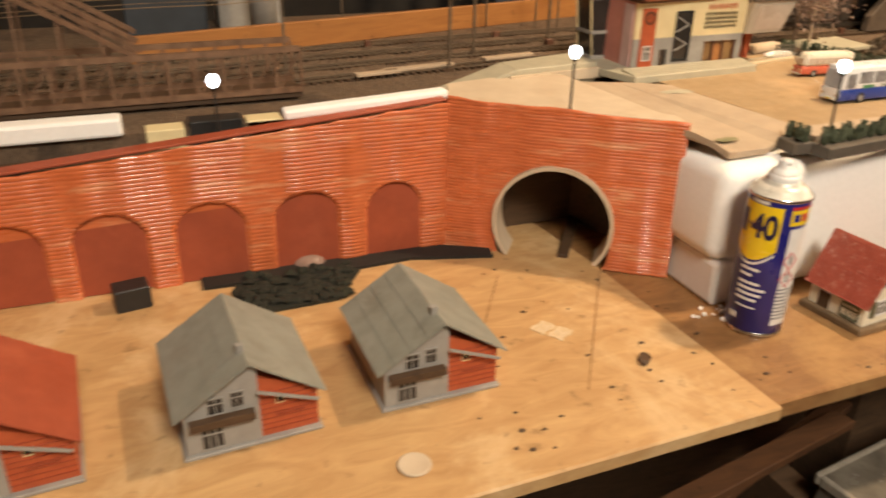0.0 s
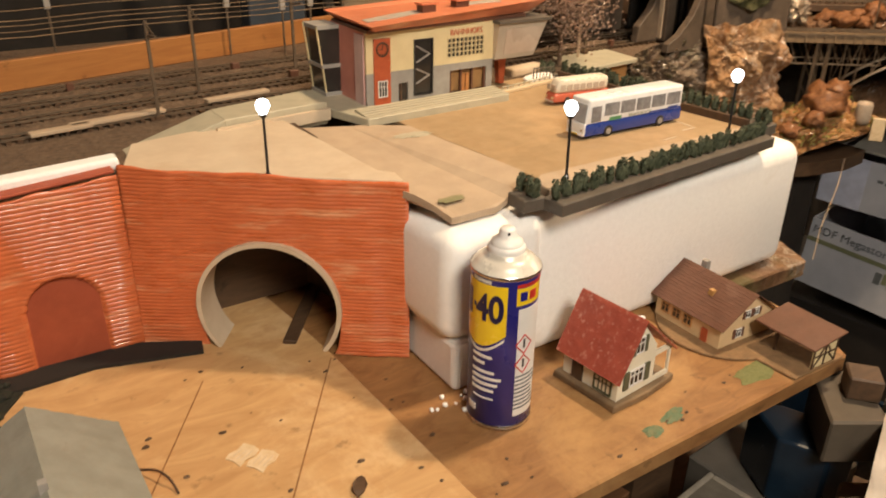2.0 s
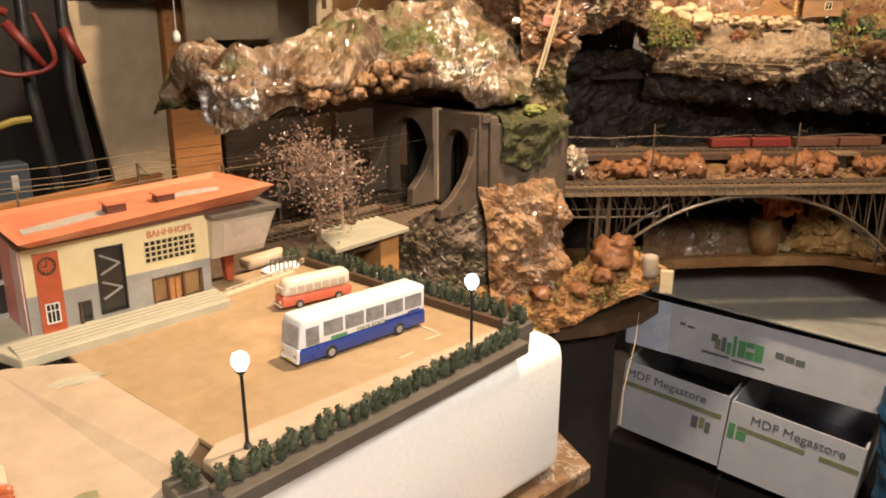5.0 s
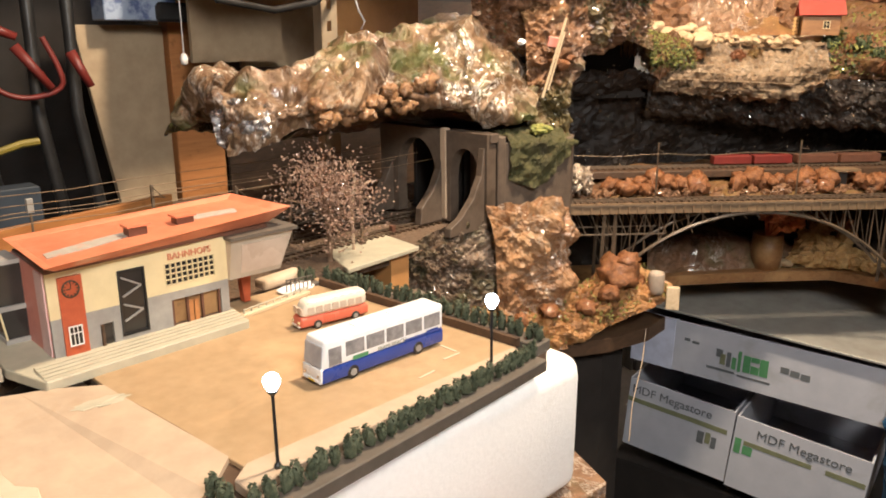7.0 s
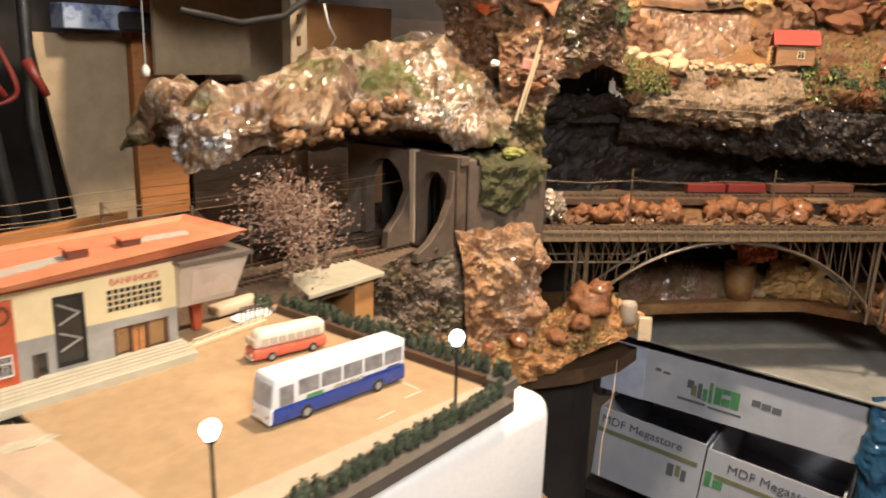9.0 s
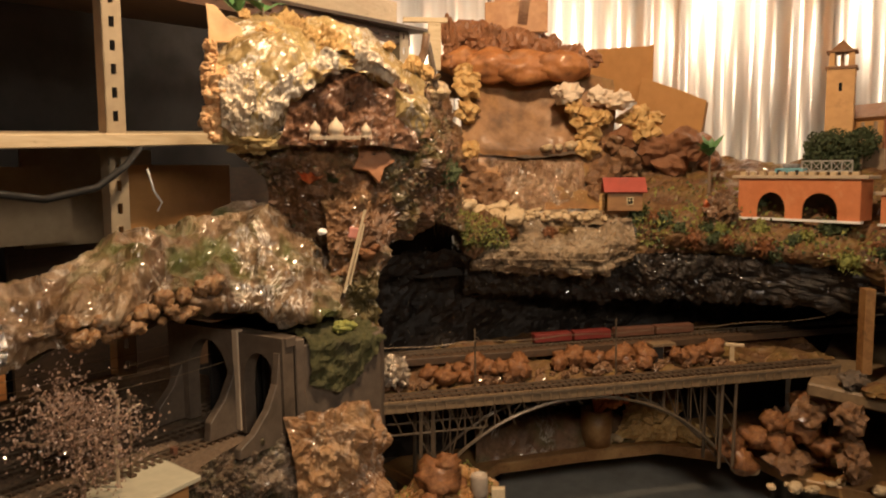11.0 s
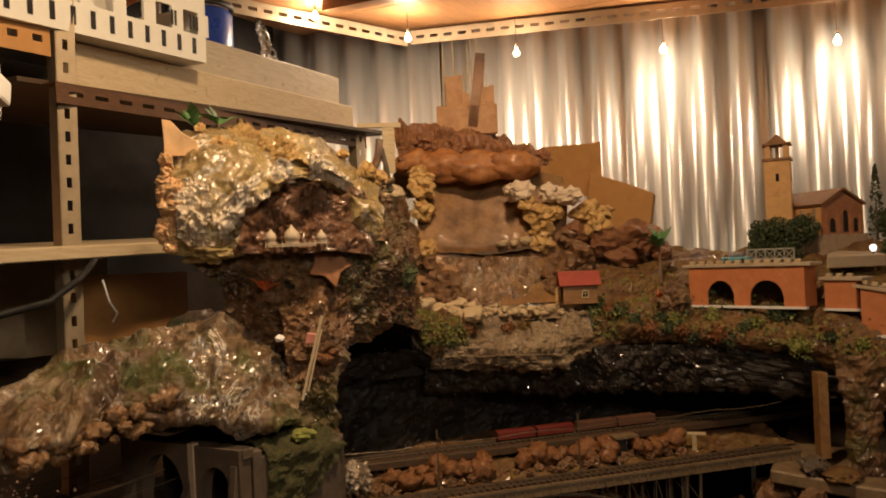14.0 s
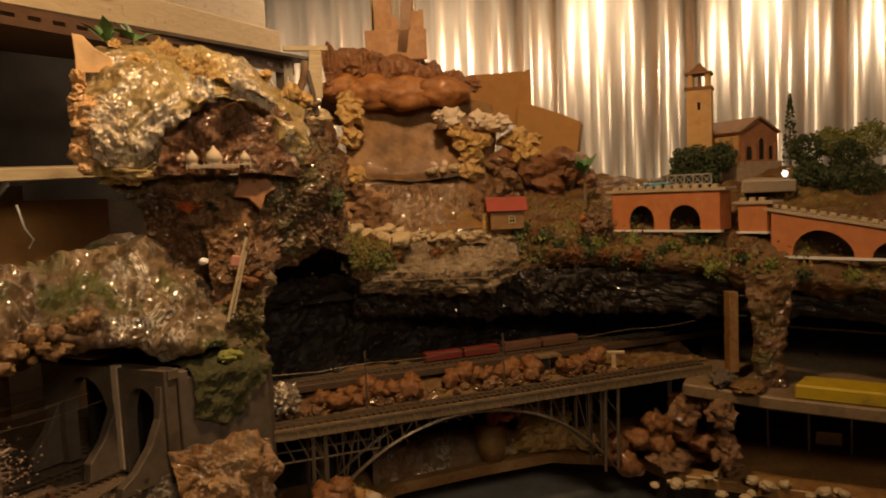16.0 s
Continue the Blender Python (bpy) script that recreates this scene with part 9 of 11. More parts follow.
bm = bm_new()
jagged(bm, -0.040, -0.002, -0.02, 0.02, 0.0, 0.118, 3)
part("keep", bm, CASTLE, ca, "square brown keep")
bm = bm_new()
jagged(bm, 0.010, 0.034, -0.016, 0.012, 0, 0.165, 3)
part("tower", bm, CASTLE, ca, "tall ruined tower").matrix_basis = pose(0, 0, 0, 0, 7, 0)
bm = bm_new()
jagged(bm, 0.036, 0.070, -0.014, 0.016, 0, 0.098, 3)
part("wing", bm, CASTLE, ca)
bm = bm_new()
jagged(bm, -0.066, -0.04, -0.014, 0.016, 0, 0.075, 3)
part("curtain_wall", box(bm_new(), -0.062, -0.026, -0.02, 0.075, -0.016, 0.048), CASTLE, ca, bevel=0.002)
bm = bm_new()
jagged(bm, -0.002, 0.012, -0.012, 0.016, 0, 0.085, 2)
part("wing", bm, CASTLE, ca)
bm = bm_new()
for i in range(14):
    x = -0.05 + i * 0.008
    rod(bm, (x, 0.015, 0.05), (x + rnd.uniform(-0.006, 0.006), 0.012, rnd.uniform(0.12, 0.21)), 0.0014, n=5)
part("reed", bm, PALEWOOD, ca, "thin dry reeds behind the tower")
part("plank", box(bm_new(), 0.008, -0.026, 0.0, 0.030, -0.020, 0.168, pose(0, 0, 0, 0, 8, 0)), LUMPORANGE, ca, "light plank leaning on the tower")

# cartons behind the mountain
solid("carton_flap", prism(bm_new(), [(0.965, 0.640), (0.775, 0.640), (0.778, 0.772), (0.792, 0.768), (0.930, 0.767)], 2.345, 2.350, YZ), CARTON, "brown cardboard flap behind the crag", "carton", bevel=0.001)
cb = thing("storage_box", "brown cardboard box lying behind the ridge", "carton")
part("front", prism(bm_new(), [(0.815, 0.525), (0.722, 0.528), (0.648, 0.570), (0.640, 0.640), (0.700, 0.664), (0.790, 0.694)], 2.306, 2.310, YZ), CARTON, cb, bevel=0.001)
part("body", prism(bm_new(), [(0.812, 0.525), (0.724, 0.525), (0.652, 0.566), (0.644, 0.636), (0.702, 0.660), (0.788, 0.690)], 2.310, 2.340, YZ), CARTON, cb)

# stream plateau with its overhanging ledge
sec = [
    [(1.700, 0.945, 0.430), (1.664, 0.898, 0.385), (1.668, 0.888, 0.362), (1.70, 0.90, 0.350), (1.78, 0.98, 0.35)],
    [(1.770, 0.892, 0.414), (1.708, 0.846, 0.366), (1.704, 0.842, 0.342), (1.72, 0.855, 0.325), (1.82, 0.93, 0.33)],
    [(1.825, 0.827, 0.410), (1.758, 0.778, 0.360), (1.750, 0.772, 0.338), (1.762, 0.785, 0.320), (1.88, 0.86, 0.33)],
    [(1.875, 0.747, 0.410), (1.808, 0.702, 0.362), (1.802, 0.697, 0.340), (1.812, 0.705, 0.322), (1.93, 0.77, 0.33)],
    [(1.910, 0.662, 0.412), (1.858, 0.637, 0.380), (1.850, 0.634, 0.358), (1.86, 0.64, 0.345), (1.96, 0.68, 0.34)],
]
ledge = loft(sec, 150, 130, 0.016, 18, 0.014, 26, 65, fine=0.004)
for v in ledge.verts:
    k = (v.co.z * 75 + 0.6 * noise.noise(Vector((v.co.x * 9, v.co.y * 9, 3)))) % 1.0
    v.co += Vector((-0.62, -0.72, 0)) * (0.004 * k * k) * max(0.0, min(1.0, (0.395 - v.co.z) * 60))
solid("stream_ledge", ledge, STREAM, "brown layered rock ledge of the dry stream", "rock ledge")
sec = [
    [(1.66, 0.955, 0.432), (1.78, 1.02, 0.430), (1.90, 1.07, 0.44)],
    [(1.74, 0.895, 0.408), (1.84, 0.95, 0.410), (1.94, 1.00, 0.42)],
    [(1.80, 0.82, 0.402), (1.89, 0.87, 0.405), (1.98, 0.92, 0.42)],
    [(1.85, 0.74, 0.402), (1.93, 0.78, 0.408), (2.02, 0.83, 0.425)],
    [(1.89, 0.655, 0.410), (1.98, 0.69, 0.418), (2.06, 0.73, 0.44)],
]
solid("stream_bed", loft(sec, 60, 40, 0.006, 24, 0.003, 40, 66), STREAM, "brown bed of the dry stream", "ground")
scatter(stones, "pebble", "pale rounded pebble in the stream bed", "pebble", "pebbles in the stream", [(1.775 + 0.10 * f + rnd.uniform(-0.01, 0.08), 0.850 - 0.15 * f + rnd.uniform(-0.01, 0.06), 0.411 + rnd.random() ** 2 * 0.012, rnd.uniform(0.0035, 0.008)) for f in [rnd.random() for _ in range(120)]])
scatter(stones, "boulder", "large pale pebble in the stream bed", "pebble", "pebbles in the stream", [(1.750, 0.925, 0.432, 0.022), (1.762, 0.905, 0.426, 0.019), (1.775, 0.880, 0.427, 0.018), (1.752, 0.892, 0.416, 0.020), (1.760, 0.862, 0.416, 0.022), (1.765, 0.832, 0.416, 0.026), (1.790, 0.868, 0.434, 0.014), (1.785, 0.845, 0.428, 0.015), (1.745, 0.935, 0.442, 0.015)])
scatter(browns, "dry_bush", "reddish brown dry bush beside the waterfall", "bush", "dry bushes", [(1.925, 0.985, 0.455, 0.036), (1.895, 0.985, 0.435, 0.030), (1.90, 0.965, 0.425, 0.024), (2.04, 0.778, 0.465, 0.034), (2.02, 0.765, 0.440, 0.030), (1.900, 0.930, 0.425, 0.022), (2.06, 0.775, 0.49, 0.03), (1.945, 1.035, 0.49, 0.03)])
bm = bm_new()
for k in range(900):
    f = rnd.random()
    x, y = 1.685 + 0.075 * f + rnd.uniform(-0.03, 0.02), 0.925 - 0.07 * f + rnd.uniform(-0.03, 0.02)
    s = rnd.uniform(0.0016, 0.0042)
    q = Euler((rnd.uniform(0, 6), rnd.uniform(0, 6), rnd.uniform(0, 6))).to_matrix()
    v = [bm.verts.new(Vector((x, y, 0.412 + rnd.uniform(-0.03, 0.02) - 0.25 * f * 0.03)) + q @ Vector(c) * s) for c in ((1, 0, 0), (-0.5, 0.8, 0), (-0.5, -0.8, 0.3))]
    bm.faces.new(v)
solid("moss_tufts", bm, MOSSROCK, "brown-green moss flakes beside the stream", "moss", "stuff", raw=True)


MOSSY = [[(1.660, 0.905, 0.436), (1.640, 0.880, 0.415), (1.648, 0.872, 0.385), (1.665, 0.880, 0.362)], [(1.700, 0.880, 0.424), (1.680, 0.852, 0.402), (1.686, 0.846, 0.376), (1.70, 0.856, 0.352)], [(1.735, 0.850, 0.412), (1.722, 0.826, 0.392), (1.726, 0.822, 0.370), (1.738, 0.832, 0.348)]]
solid("moss_bank", loft(MOSSY, 70, 60, 0.018, 26, 0.012, 40, 68, fine=0.004), MOSSROCK, "mossy brown bank at the stream's end", "ground")
flakes(MOSSY, 900, LEAFYELLOW, "moss_tufts", "yellow-green moss on the stream's bank", 430, 0.0014, 0.0036, 0.0, 0.8, 0.008)
flakes(MOSSY, 300, LEAFDARK, "moss_tufts", "dark green moss on the stream's bank", 431, 0.0014, 0.0036, 0.2, 1.0, 0.008)
# flat black sheet paints the cave's darkness in the gap
solid("cave_mouth", prism(bm_new(), [(1.48, 1.05), (1.80, 0.985), (1.802, 0.995), (1.482, 1.06)], 0.28, 0.50), SHADE_BLACK, "black sheet painting the dark opening between slope and ledge", "rock wall")

# hut
REDTIN = mat("dull_red_roof", (0.36, 0.065, 0.045), (0.29, 0.05, 0.035), 60, 0.5, 0, 0.1, stain=(0.22, 0.05, 0.035), sscale=20, sat=0.6)
hu = thing("model_hut", "small brown model hut with a red roof", "model hut", pose(1.935, 0.688, 0.424, 0, 0, -60) @ Matrix.Scale(0.9, 4))
part("wall", prism(bm_new(), [(-0.036, 0), (0.036, 0), (0.036, 0.040), (-0.036, 0.040)], -0.024, 0.024, XZ), CHIP, hu, bevel=0.0008)
for s, a in ((-1, -34), (1, 34)):
    part("roof", box(bm_new(), -0.044, -0.022, -0.0015, 0.044, 0.022, 0.0015, pose(0, s * 0.0150, 0.0535, -a * 1.25, 0, 0)), REDTIN, hu, "red roof slope", bevel=0.0005)
part("gable", prism(bm_new(), [(-0.024, 0.040), (0.024, 0.040), (0, 0.062)], -0.0355, 0.0355, YZ), CHIP, hu)
pane_window(hu, Matrix.Translation((0.010, -0.024, 0.014)), 0.011, 0.013, 1, CREAM)
for i in range(5):
    part("log", rod(bm_new(), (-0.050, -0.022, 0.004 + i * 0.007), (-0.038, 0.010, 0.004 + i * 0.007), 0.0034, n=7), SPONGE, hu, "stacked log")

# slope to the right of the hut
sec = [
    [(1.905, 0.660, 0.350), (1.905, 0.650, 0.388), (1.960, 0.680, 0.415), (2.06, 0.72, 0.46), (2.18, 0.78, 0.52)],
    [(1.940, 0.575, 0.352), (1.935, 0.565, 0.390), (1.995, 0.585, 0.422), (2.10, 0.61, 0.468), (2.24, 0.65, 0.52)],
    [(1.965, 0.490, 0.352), (1.950, 0.480, 0.380), (2.020, 0.490, 0.420), (2.13, 0.50, 0.475), (2.28, 0.52, 0.505)],
    [(1.975, 0.390, 0.345), (1.945, 0.385, 0.370), (2.010, 0.390, 0.410), (2.14, 0.39, 0.480), (2.30, 0.40, 0.515)],
    [(1.970, 0.270, 0.330), (1.930, 0.265, 0.365), (1.985, 0.270, 0.410), (2.13, 0.26, 0.490), (2.30, 0.26, 0.530)],
    [(1.955, 0.130, 0.320), (1.915, 0.130, 0.350), (1.975, 0.130, 0.395), (2.12, 0.12, 0.490), (2.30, 0.11, 0.535)],
    [(1.940, -0.10, 0.320), (1.900, -0.10, 0.345), (1.960, -0.10, 0.390), (2.10, -0.10, 0.490), (2.30, -0.10, 0.535)],
]
solid("mossy_slope", loft(sec, 110, 60, 0.014, 16, 0.008, 34, 71), MOSSROCK, "mossy brown slope on the upper level", "ground")
for k, (n, mt, nm, lb) in enumerate(((1500, LEAFYELLOW, "moss_tufts", "yellow-green moss flakes on the slope"), (900, LEAFDARK, "moss_tufts", "dark green moss flakes on the slope"), (160, LUMPORANGE, "dry_tufts", "rust-coloured dry flakes on the slope"))):
    bm = bm_new()
    rows = [[Vector(p) for p in s] for s in sec]
    for i in range(n):
        u, v_ = rnd.random(), rnd.random() ** 1.4 * 0.75
        sc = [spline([r[j] for r in rows], u) for j in range(5)]
        p = spline(sc, v_) + Vector((-0.004, 0, 0.010))
        s = rnd.uniform(0.002, 0.005)
        q = Euler((rnd.uniform(0, 6), rnd.uniform(0, 6), rnd.uniform(0, 6))).to_matrix()
        f = [bm.verts.new(p + q @ Vector(c) * s) for c in ((1, 0, 0), (-0.5, 0.8, 0), (-0.5, -0.8, 0.3))]
        bm.faces.new(f)
    solid(nm, bm, mt, lb, "moss", "stuff", raw=True)
# board blackened, its edge carrying the overhang's shade as colour
solid("upper_base", prism(bm_new(), [(1.55, 1.02), (1.72, 0.90), (1.88, 0.68), (1.95, 0.55), (1.98, 0.40), (1.96, -0.10), (2.95, -0.2), (2.80, 1.30), (1.9, 1.35), (1.5, 1.25)], 0.31, 0.335), SHADE_BLACK, "board under the upper level, blackened for shade", "board")
HANG = [[(1.705, 0.905, 0.352), (1.700, 0.895, 0.325), (1.712, 0.905, 0.292), (1.735, 0.920, 0.275)],
        [(1.790, 0.780, 0.352), (1.785, 0.772, 0.322), (1.798, 0.782, 0.285), (1.820, 0.795, 0.268)],
        [(1.866, 0.672, 0.352), (1.860, 0.665, 0.320), (1.872, 0.672, 0.278), (1.895, 0.685, 0.262)],
        [(1.936, 0.545, 0.352), (1.930, 0.540, 0.318), (1.942, 0.545, 0.275), (1.965, 0.552, 0.262)],
        [(1.966, 0.400, 0.352), (1.960, 0.400, 0.320), (1.970, 0.400, 0.285), (1.990, 0.400, 0.270)],
        [(1.946, -0.10, 0.352), (1.940, -0.10, 0.320), (1.950, -0.10, 0.295), (1.970, -0.10, 0.285)]]
# rock colour taken to near-black for the shade below the overhang
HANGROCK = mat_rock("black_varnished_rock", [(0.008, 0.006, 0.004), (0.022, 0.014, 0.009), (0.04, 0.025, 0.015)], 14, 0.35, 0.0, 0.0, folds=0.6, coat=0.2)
solid("hanging_rock", loft(HANG, 150, 40, 0.012, 30, 0.012, 42, 77), HANGROCK, "glittering hanging rock, blackened for shade under the upper level", "rock")
flakes(HANG, 520, BRIGHTMETAL, "glitter", "silver glitter on the hanging rock", 420, 0.0008, 0.0024, 0.0, 1.0, 0.014)
# pale flakes put painted glints on the blackened rock
flakes(HANG, 260, PALESTONE, "pale_flakes", "pale flakes painted as glints on the hanging rock", 421, 0.0006, 0.0018, 0.0, 1.0, 0.014)
def bush(x, y, z, r, mt, seed, label):
    q = random.Random(seed)
    bm = blob(bm_new(), (x, y, z), (r * 0.8, r * 0.8, r * 0.65), 2, 0.5, 2.2, 0.3, seed)
    for i in range(220):
        d = Vector((q.gauss(0, 1), q.gauss(0, 1), q.gauss(0, 0.8))).normalized()
        e = Euler((q.uniform(0, 6), q.uniform(0, 6), q.uniform(0, 6))).to_matrix()
        c = Vector((x, y, z)) + d * r * q.uniform(0.7, 1.25) * (1 + 0.4 * noise.noise(d * 3 + Vector((seed, 0, 0))))
        bm.faces.new([bm.verts.new(c + e @ Vector(k) * q.uniform(0.0015, 0.0045)) for k in ((1, 0, 0), (-0.5, 0.8, 0), (-0.5, -0.8, 0.3))])
    solid("model_bush", bm, mt, label, "bush", group="bushes on the upper slope", raw=True)


rows_ = [[Vector(p) for p in q] for q in sec]
RUSTLEAF = mat("rust_leaf", (0.24, 0.09, 0.03), (0.15, 0.055, 0.02), 150, 0.6, 0, 0.3)
for k in range(34):
    u, w = (k + 0.5 + rnd.uniform(-0.4, 0.4)) / 34, rnd.uniform(0.12, 0.62)
    p = spline([spline([q[j] for q in rows_], u) for j in range(5)], w)
    mt, lb = ((LEAFDARK, "dark green scatter bush on the slope"), (LEAFYELLOW, "yellow-green scatter bush on the slope"), (RUSTLEAF, "rust-brown scatter bush on the slope"), (LEAFDARK, "dark green scatter bush on the slope"))[k % 4]
    bush(p.x, p.y, p.z + 0.004, rnd.uniform(0.009, 0.019), mt, 500 + k, lb)
flakes(sec, 420, BRIGHTMETAL, "glitter", "silver glitter along the slope's dark edge", 406, 0.0006, 0.0013, 0.0, 0.3, 0.012)
# glints on the hollow's wall, painted as pale flakes
flakes(CAVE, 260, PALESTONE, "pale_flakes", "pale flakes painted as glints on the dark rock wall", 408, 0.0008, 0.0020, 0.0, 1.0, 0.022)
flakes(CAVE, 420, BRIGHTMETAL, "glitter", "silver glitter on the dark rock wall", 407, 0.0010, 0.0024, 0.0, 1.0, 0.022)
for k in range(10):
    x, y = 1.70 + 0.20 * k / 9, 0.905 - 0.22 * k / 9
    bush(x + rnd.uniform(-0.02, 0.0), y + rnd.uniform(-0.03, 0.0), 0.375 + rnd.uniform(-0.02, 0.03), rnd.uniform(0.007, 0.012), (MOSSROCK, LEAFYELLOW, RUSTLEAF)[k % 3], 560 + k, "small mossy tuft on the stream's ledge")
sprig("dry_shrub", "round brown dry shrub on the slope", (1.99, 0.545, 0.425), 60, 0.030, CORAL, 9, (0, 0), 0.4)
solid("dry_bush", blob(bm_new(), (1.985, 0.520, 0.428), (0.026, 0.026, 0.028), 4, 0.5, 3, 0.3, 73), ROCKBROWN, "round rust-brown dry bush on the slope", "bush")
pt = sprig("palm", "small green plastic palm beside the viaduct", (2.06, 0.565, 0.525), 20, 0.058, LEAFBRIGHT, 12, (0, 0), 0.45)
part("trunk", rod(bm_new(), (0, 0, -0.07), (0, 0, 0.004), 0.0035, 0.002, n=7), TWIG, pt)


# viaduct with two arches
def viaduct(name, label, a, b, z0, z1, arches, mat_, merlons, th=0.05, rail=None):
    t = thing(name, label, "model viaduct")
    part("wall", portal_wall(a, b, z0, z1, arches, 0.004), mat_, t)
    a_, b_ = Vector((*a, 0)), Vector((*b, 0))
    d = (b_ - a_).normalized()
    n = Vector((-d.y, d.x, 0))
    m = Matrix.Translation((a_.x, a_.y, 0)) @ Matrix.Rotation(math.atan2(d.y, d.x), 4, "Z")
    L = (b_ - a_).length
    part("deck", box(bm_new(), -0.012, -0.004, z1, L + 0.012, th, z1 + 0.006, m), CARD2, t, "pale deck edge", bevel=0.0008)
    part("sill", box(bm_new(), -0.002, -0.006, z0 - 0.004, L + 0.004, 0.006, z0, m), WHITEPL, t, "white strip along the foot")
    part("end_wall", box(bm_new(), 0, 0.004, z0, 0.003, th, z1, m), mat_, t)
    part("end_wall", box(bm_new(), L - 0.003, 0.004, z0, L, th, z1, m), mat_, t)
    part("inside", box(bm_new(), 0.003, th - 0.003, z0, L - 0.003, th, z1, m), DARKWOOD, t)
    k = int(L / merlons)
    for i in range(k):
        s = L * (i + 0.5) / k
        part("merlon", box(bm_new(), s - merlons * 0.3, -0.003, z1 + 0.006, s + merlons * 0.3, 0.004, z1 + 0.0125, m), PALESTONE, t, bevel=0.0006)
    return t, m, L


VA, VB = (2.028, 0.503), (1.972, 0.296)
vt, vm, vl = viaduct("viaduct", "terracotta model viaduct with two arches", VA, VB, 0.422, 0.492, [(0.062, 0.026, 0.438, 0.468), (0.148, 0.030, 0.438, 0.468)], mat("viaduct_paint", (0.58, 0.20, 0.08), (0.50, 0.165, 0.065), 60, 0.5, 0, 0.2, 300, (0.64, 0.30, 0.15), 16, 0.58), 0.0175)
rl = thing("model_railing", "grey lattice model railing on the viaduct", "model railing", vm)
for x0, x1 in ((0.130, 0.215),):
    for z in (0.4985, 0.516):
        part("rail", box(bm_new(), x0, 0.010, z, x1, 0.012, z + 0.0025), GREYWALL, rl)
    for i in range(6):
        x = x0 + (x1 - x0) * i / 5
        part("post", box(bm_new(), x - 0.001, 0.010, 0.498, x + 0.001, 0.012, 0.518), GREYWALL, rl)
        if i < 5:
            w = (x1 - x0) / 5
            part("brace", rod(bm_new(), (x, 0.011, 0.499), (x + w, 0.011, 0.517), 0.0008, n=4), GREYWALL, rl)
            part("brace", rod(bm_new(), (x, 0.011, 0.517), (x + w, 0.011, 0.499), 0.0008, n=4), GREYWALL, rl)
cr_ = thing("model_car", "tiny light blue model car on the viaduct", "model car", vm @ pose(0.085, 0.024, 0.498) @ Matrix.Scale(1.45, 4))
part("body", box(bm_new(), -0.018, -0.007, 0.002, 0.018, 0.007, 0.008), mat("pale_blue", (0.16, 0.36, 0.42), None, 40, 0.3), cr_, bevel=0.0015, segs=2)
part("cabin", box(bm_new(), -0.008, -0.006, 0.008, 0.010, 0.006, 0.0135), BUSGLASS, cr_, bevel=0.0015, segs=2)
for x in (-0.011, 0.011):
    for y in (-0.0065, 0.0065):
        part("wheel", rod(bm_new(), (x, y - 0.001, 0.003), (x, y + 0.001, 0.003), 0.003, n=10), BLACK, cr_)
VM2 = mat("viaduct_paint_pale", (0.58, 0.21, 0.09), (0.50, 0.175, 0.072), 60, 0.5, 0, 0.2, 300, (0.54, 0.24, 0.12), 16, 0.6)
viaduct("viaduct", "terracotta model viaduct curving towards the corner", (1.994, 0.268), (1.976, 0.219), 0.425, 0.472, [], VM2, 0.016, 0.04)
ramp_t, ramp_m, ramp_l = viaduct("viaduct", "terracotta model viaduct sloping down over wide dark arches", (1.972, 0.213), (1.8754, -0.0715), 0.392, 0.470, [(0.085, 0.050, 0.392, 0.446), (0.213, 0.052, 0.392, 0.444)], VM2, 0.0155, 0.04)
down = ramp_m.inverted()
for piece in ramp_t.children:
    for v in piece.data.vertices:
        v.co.z -= 0.17 * max(0.0, (down @ v.co).x) * max(0.0, min(1.0, (v.co.z - 0.392) / 0.078))


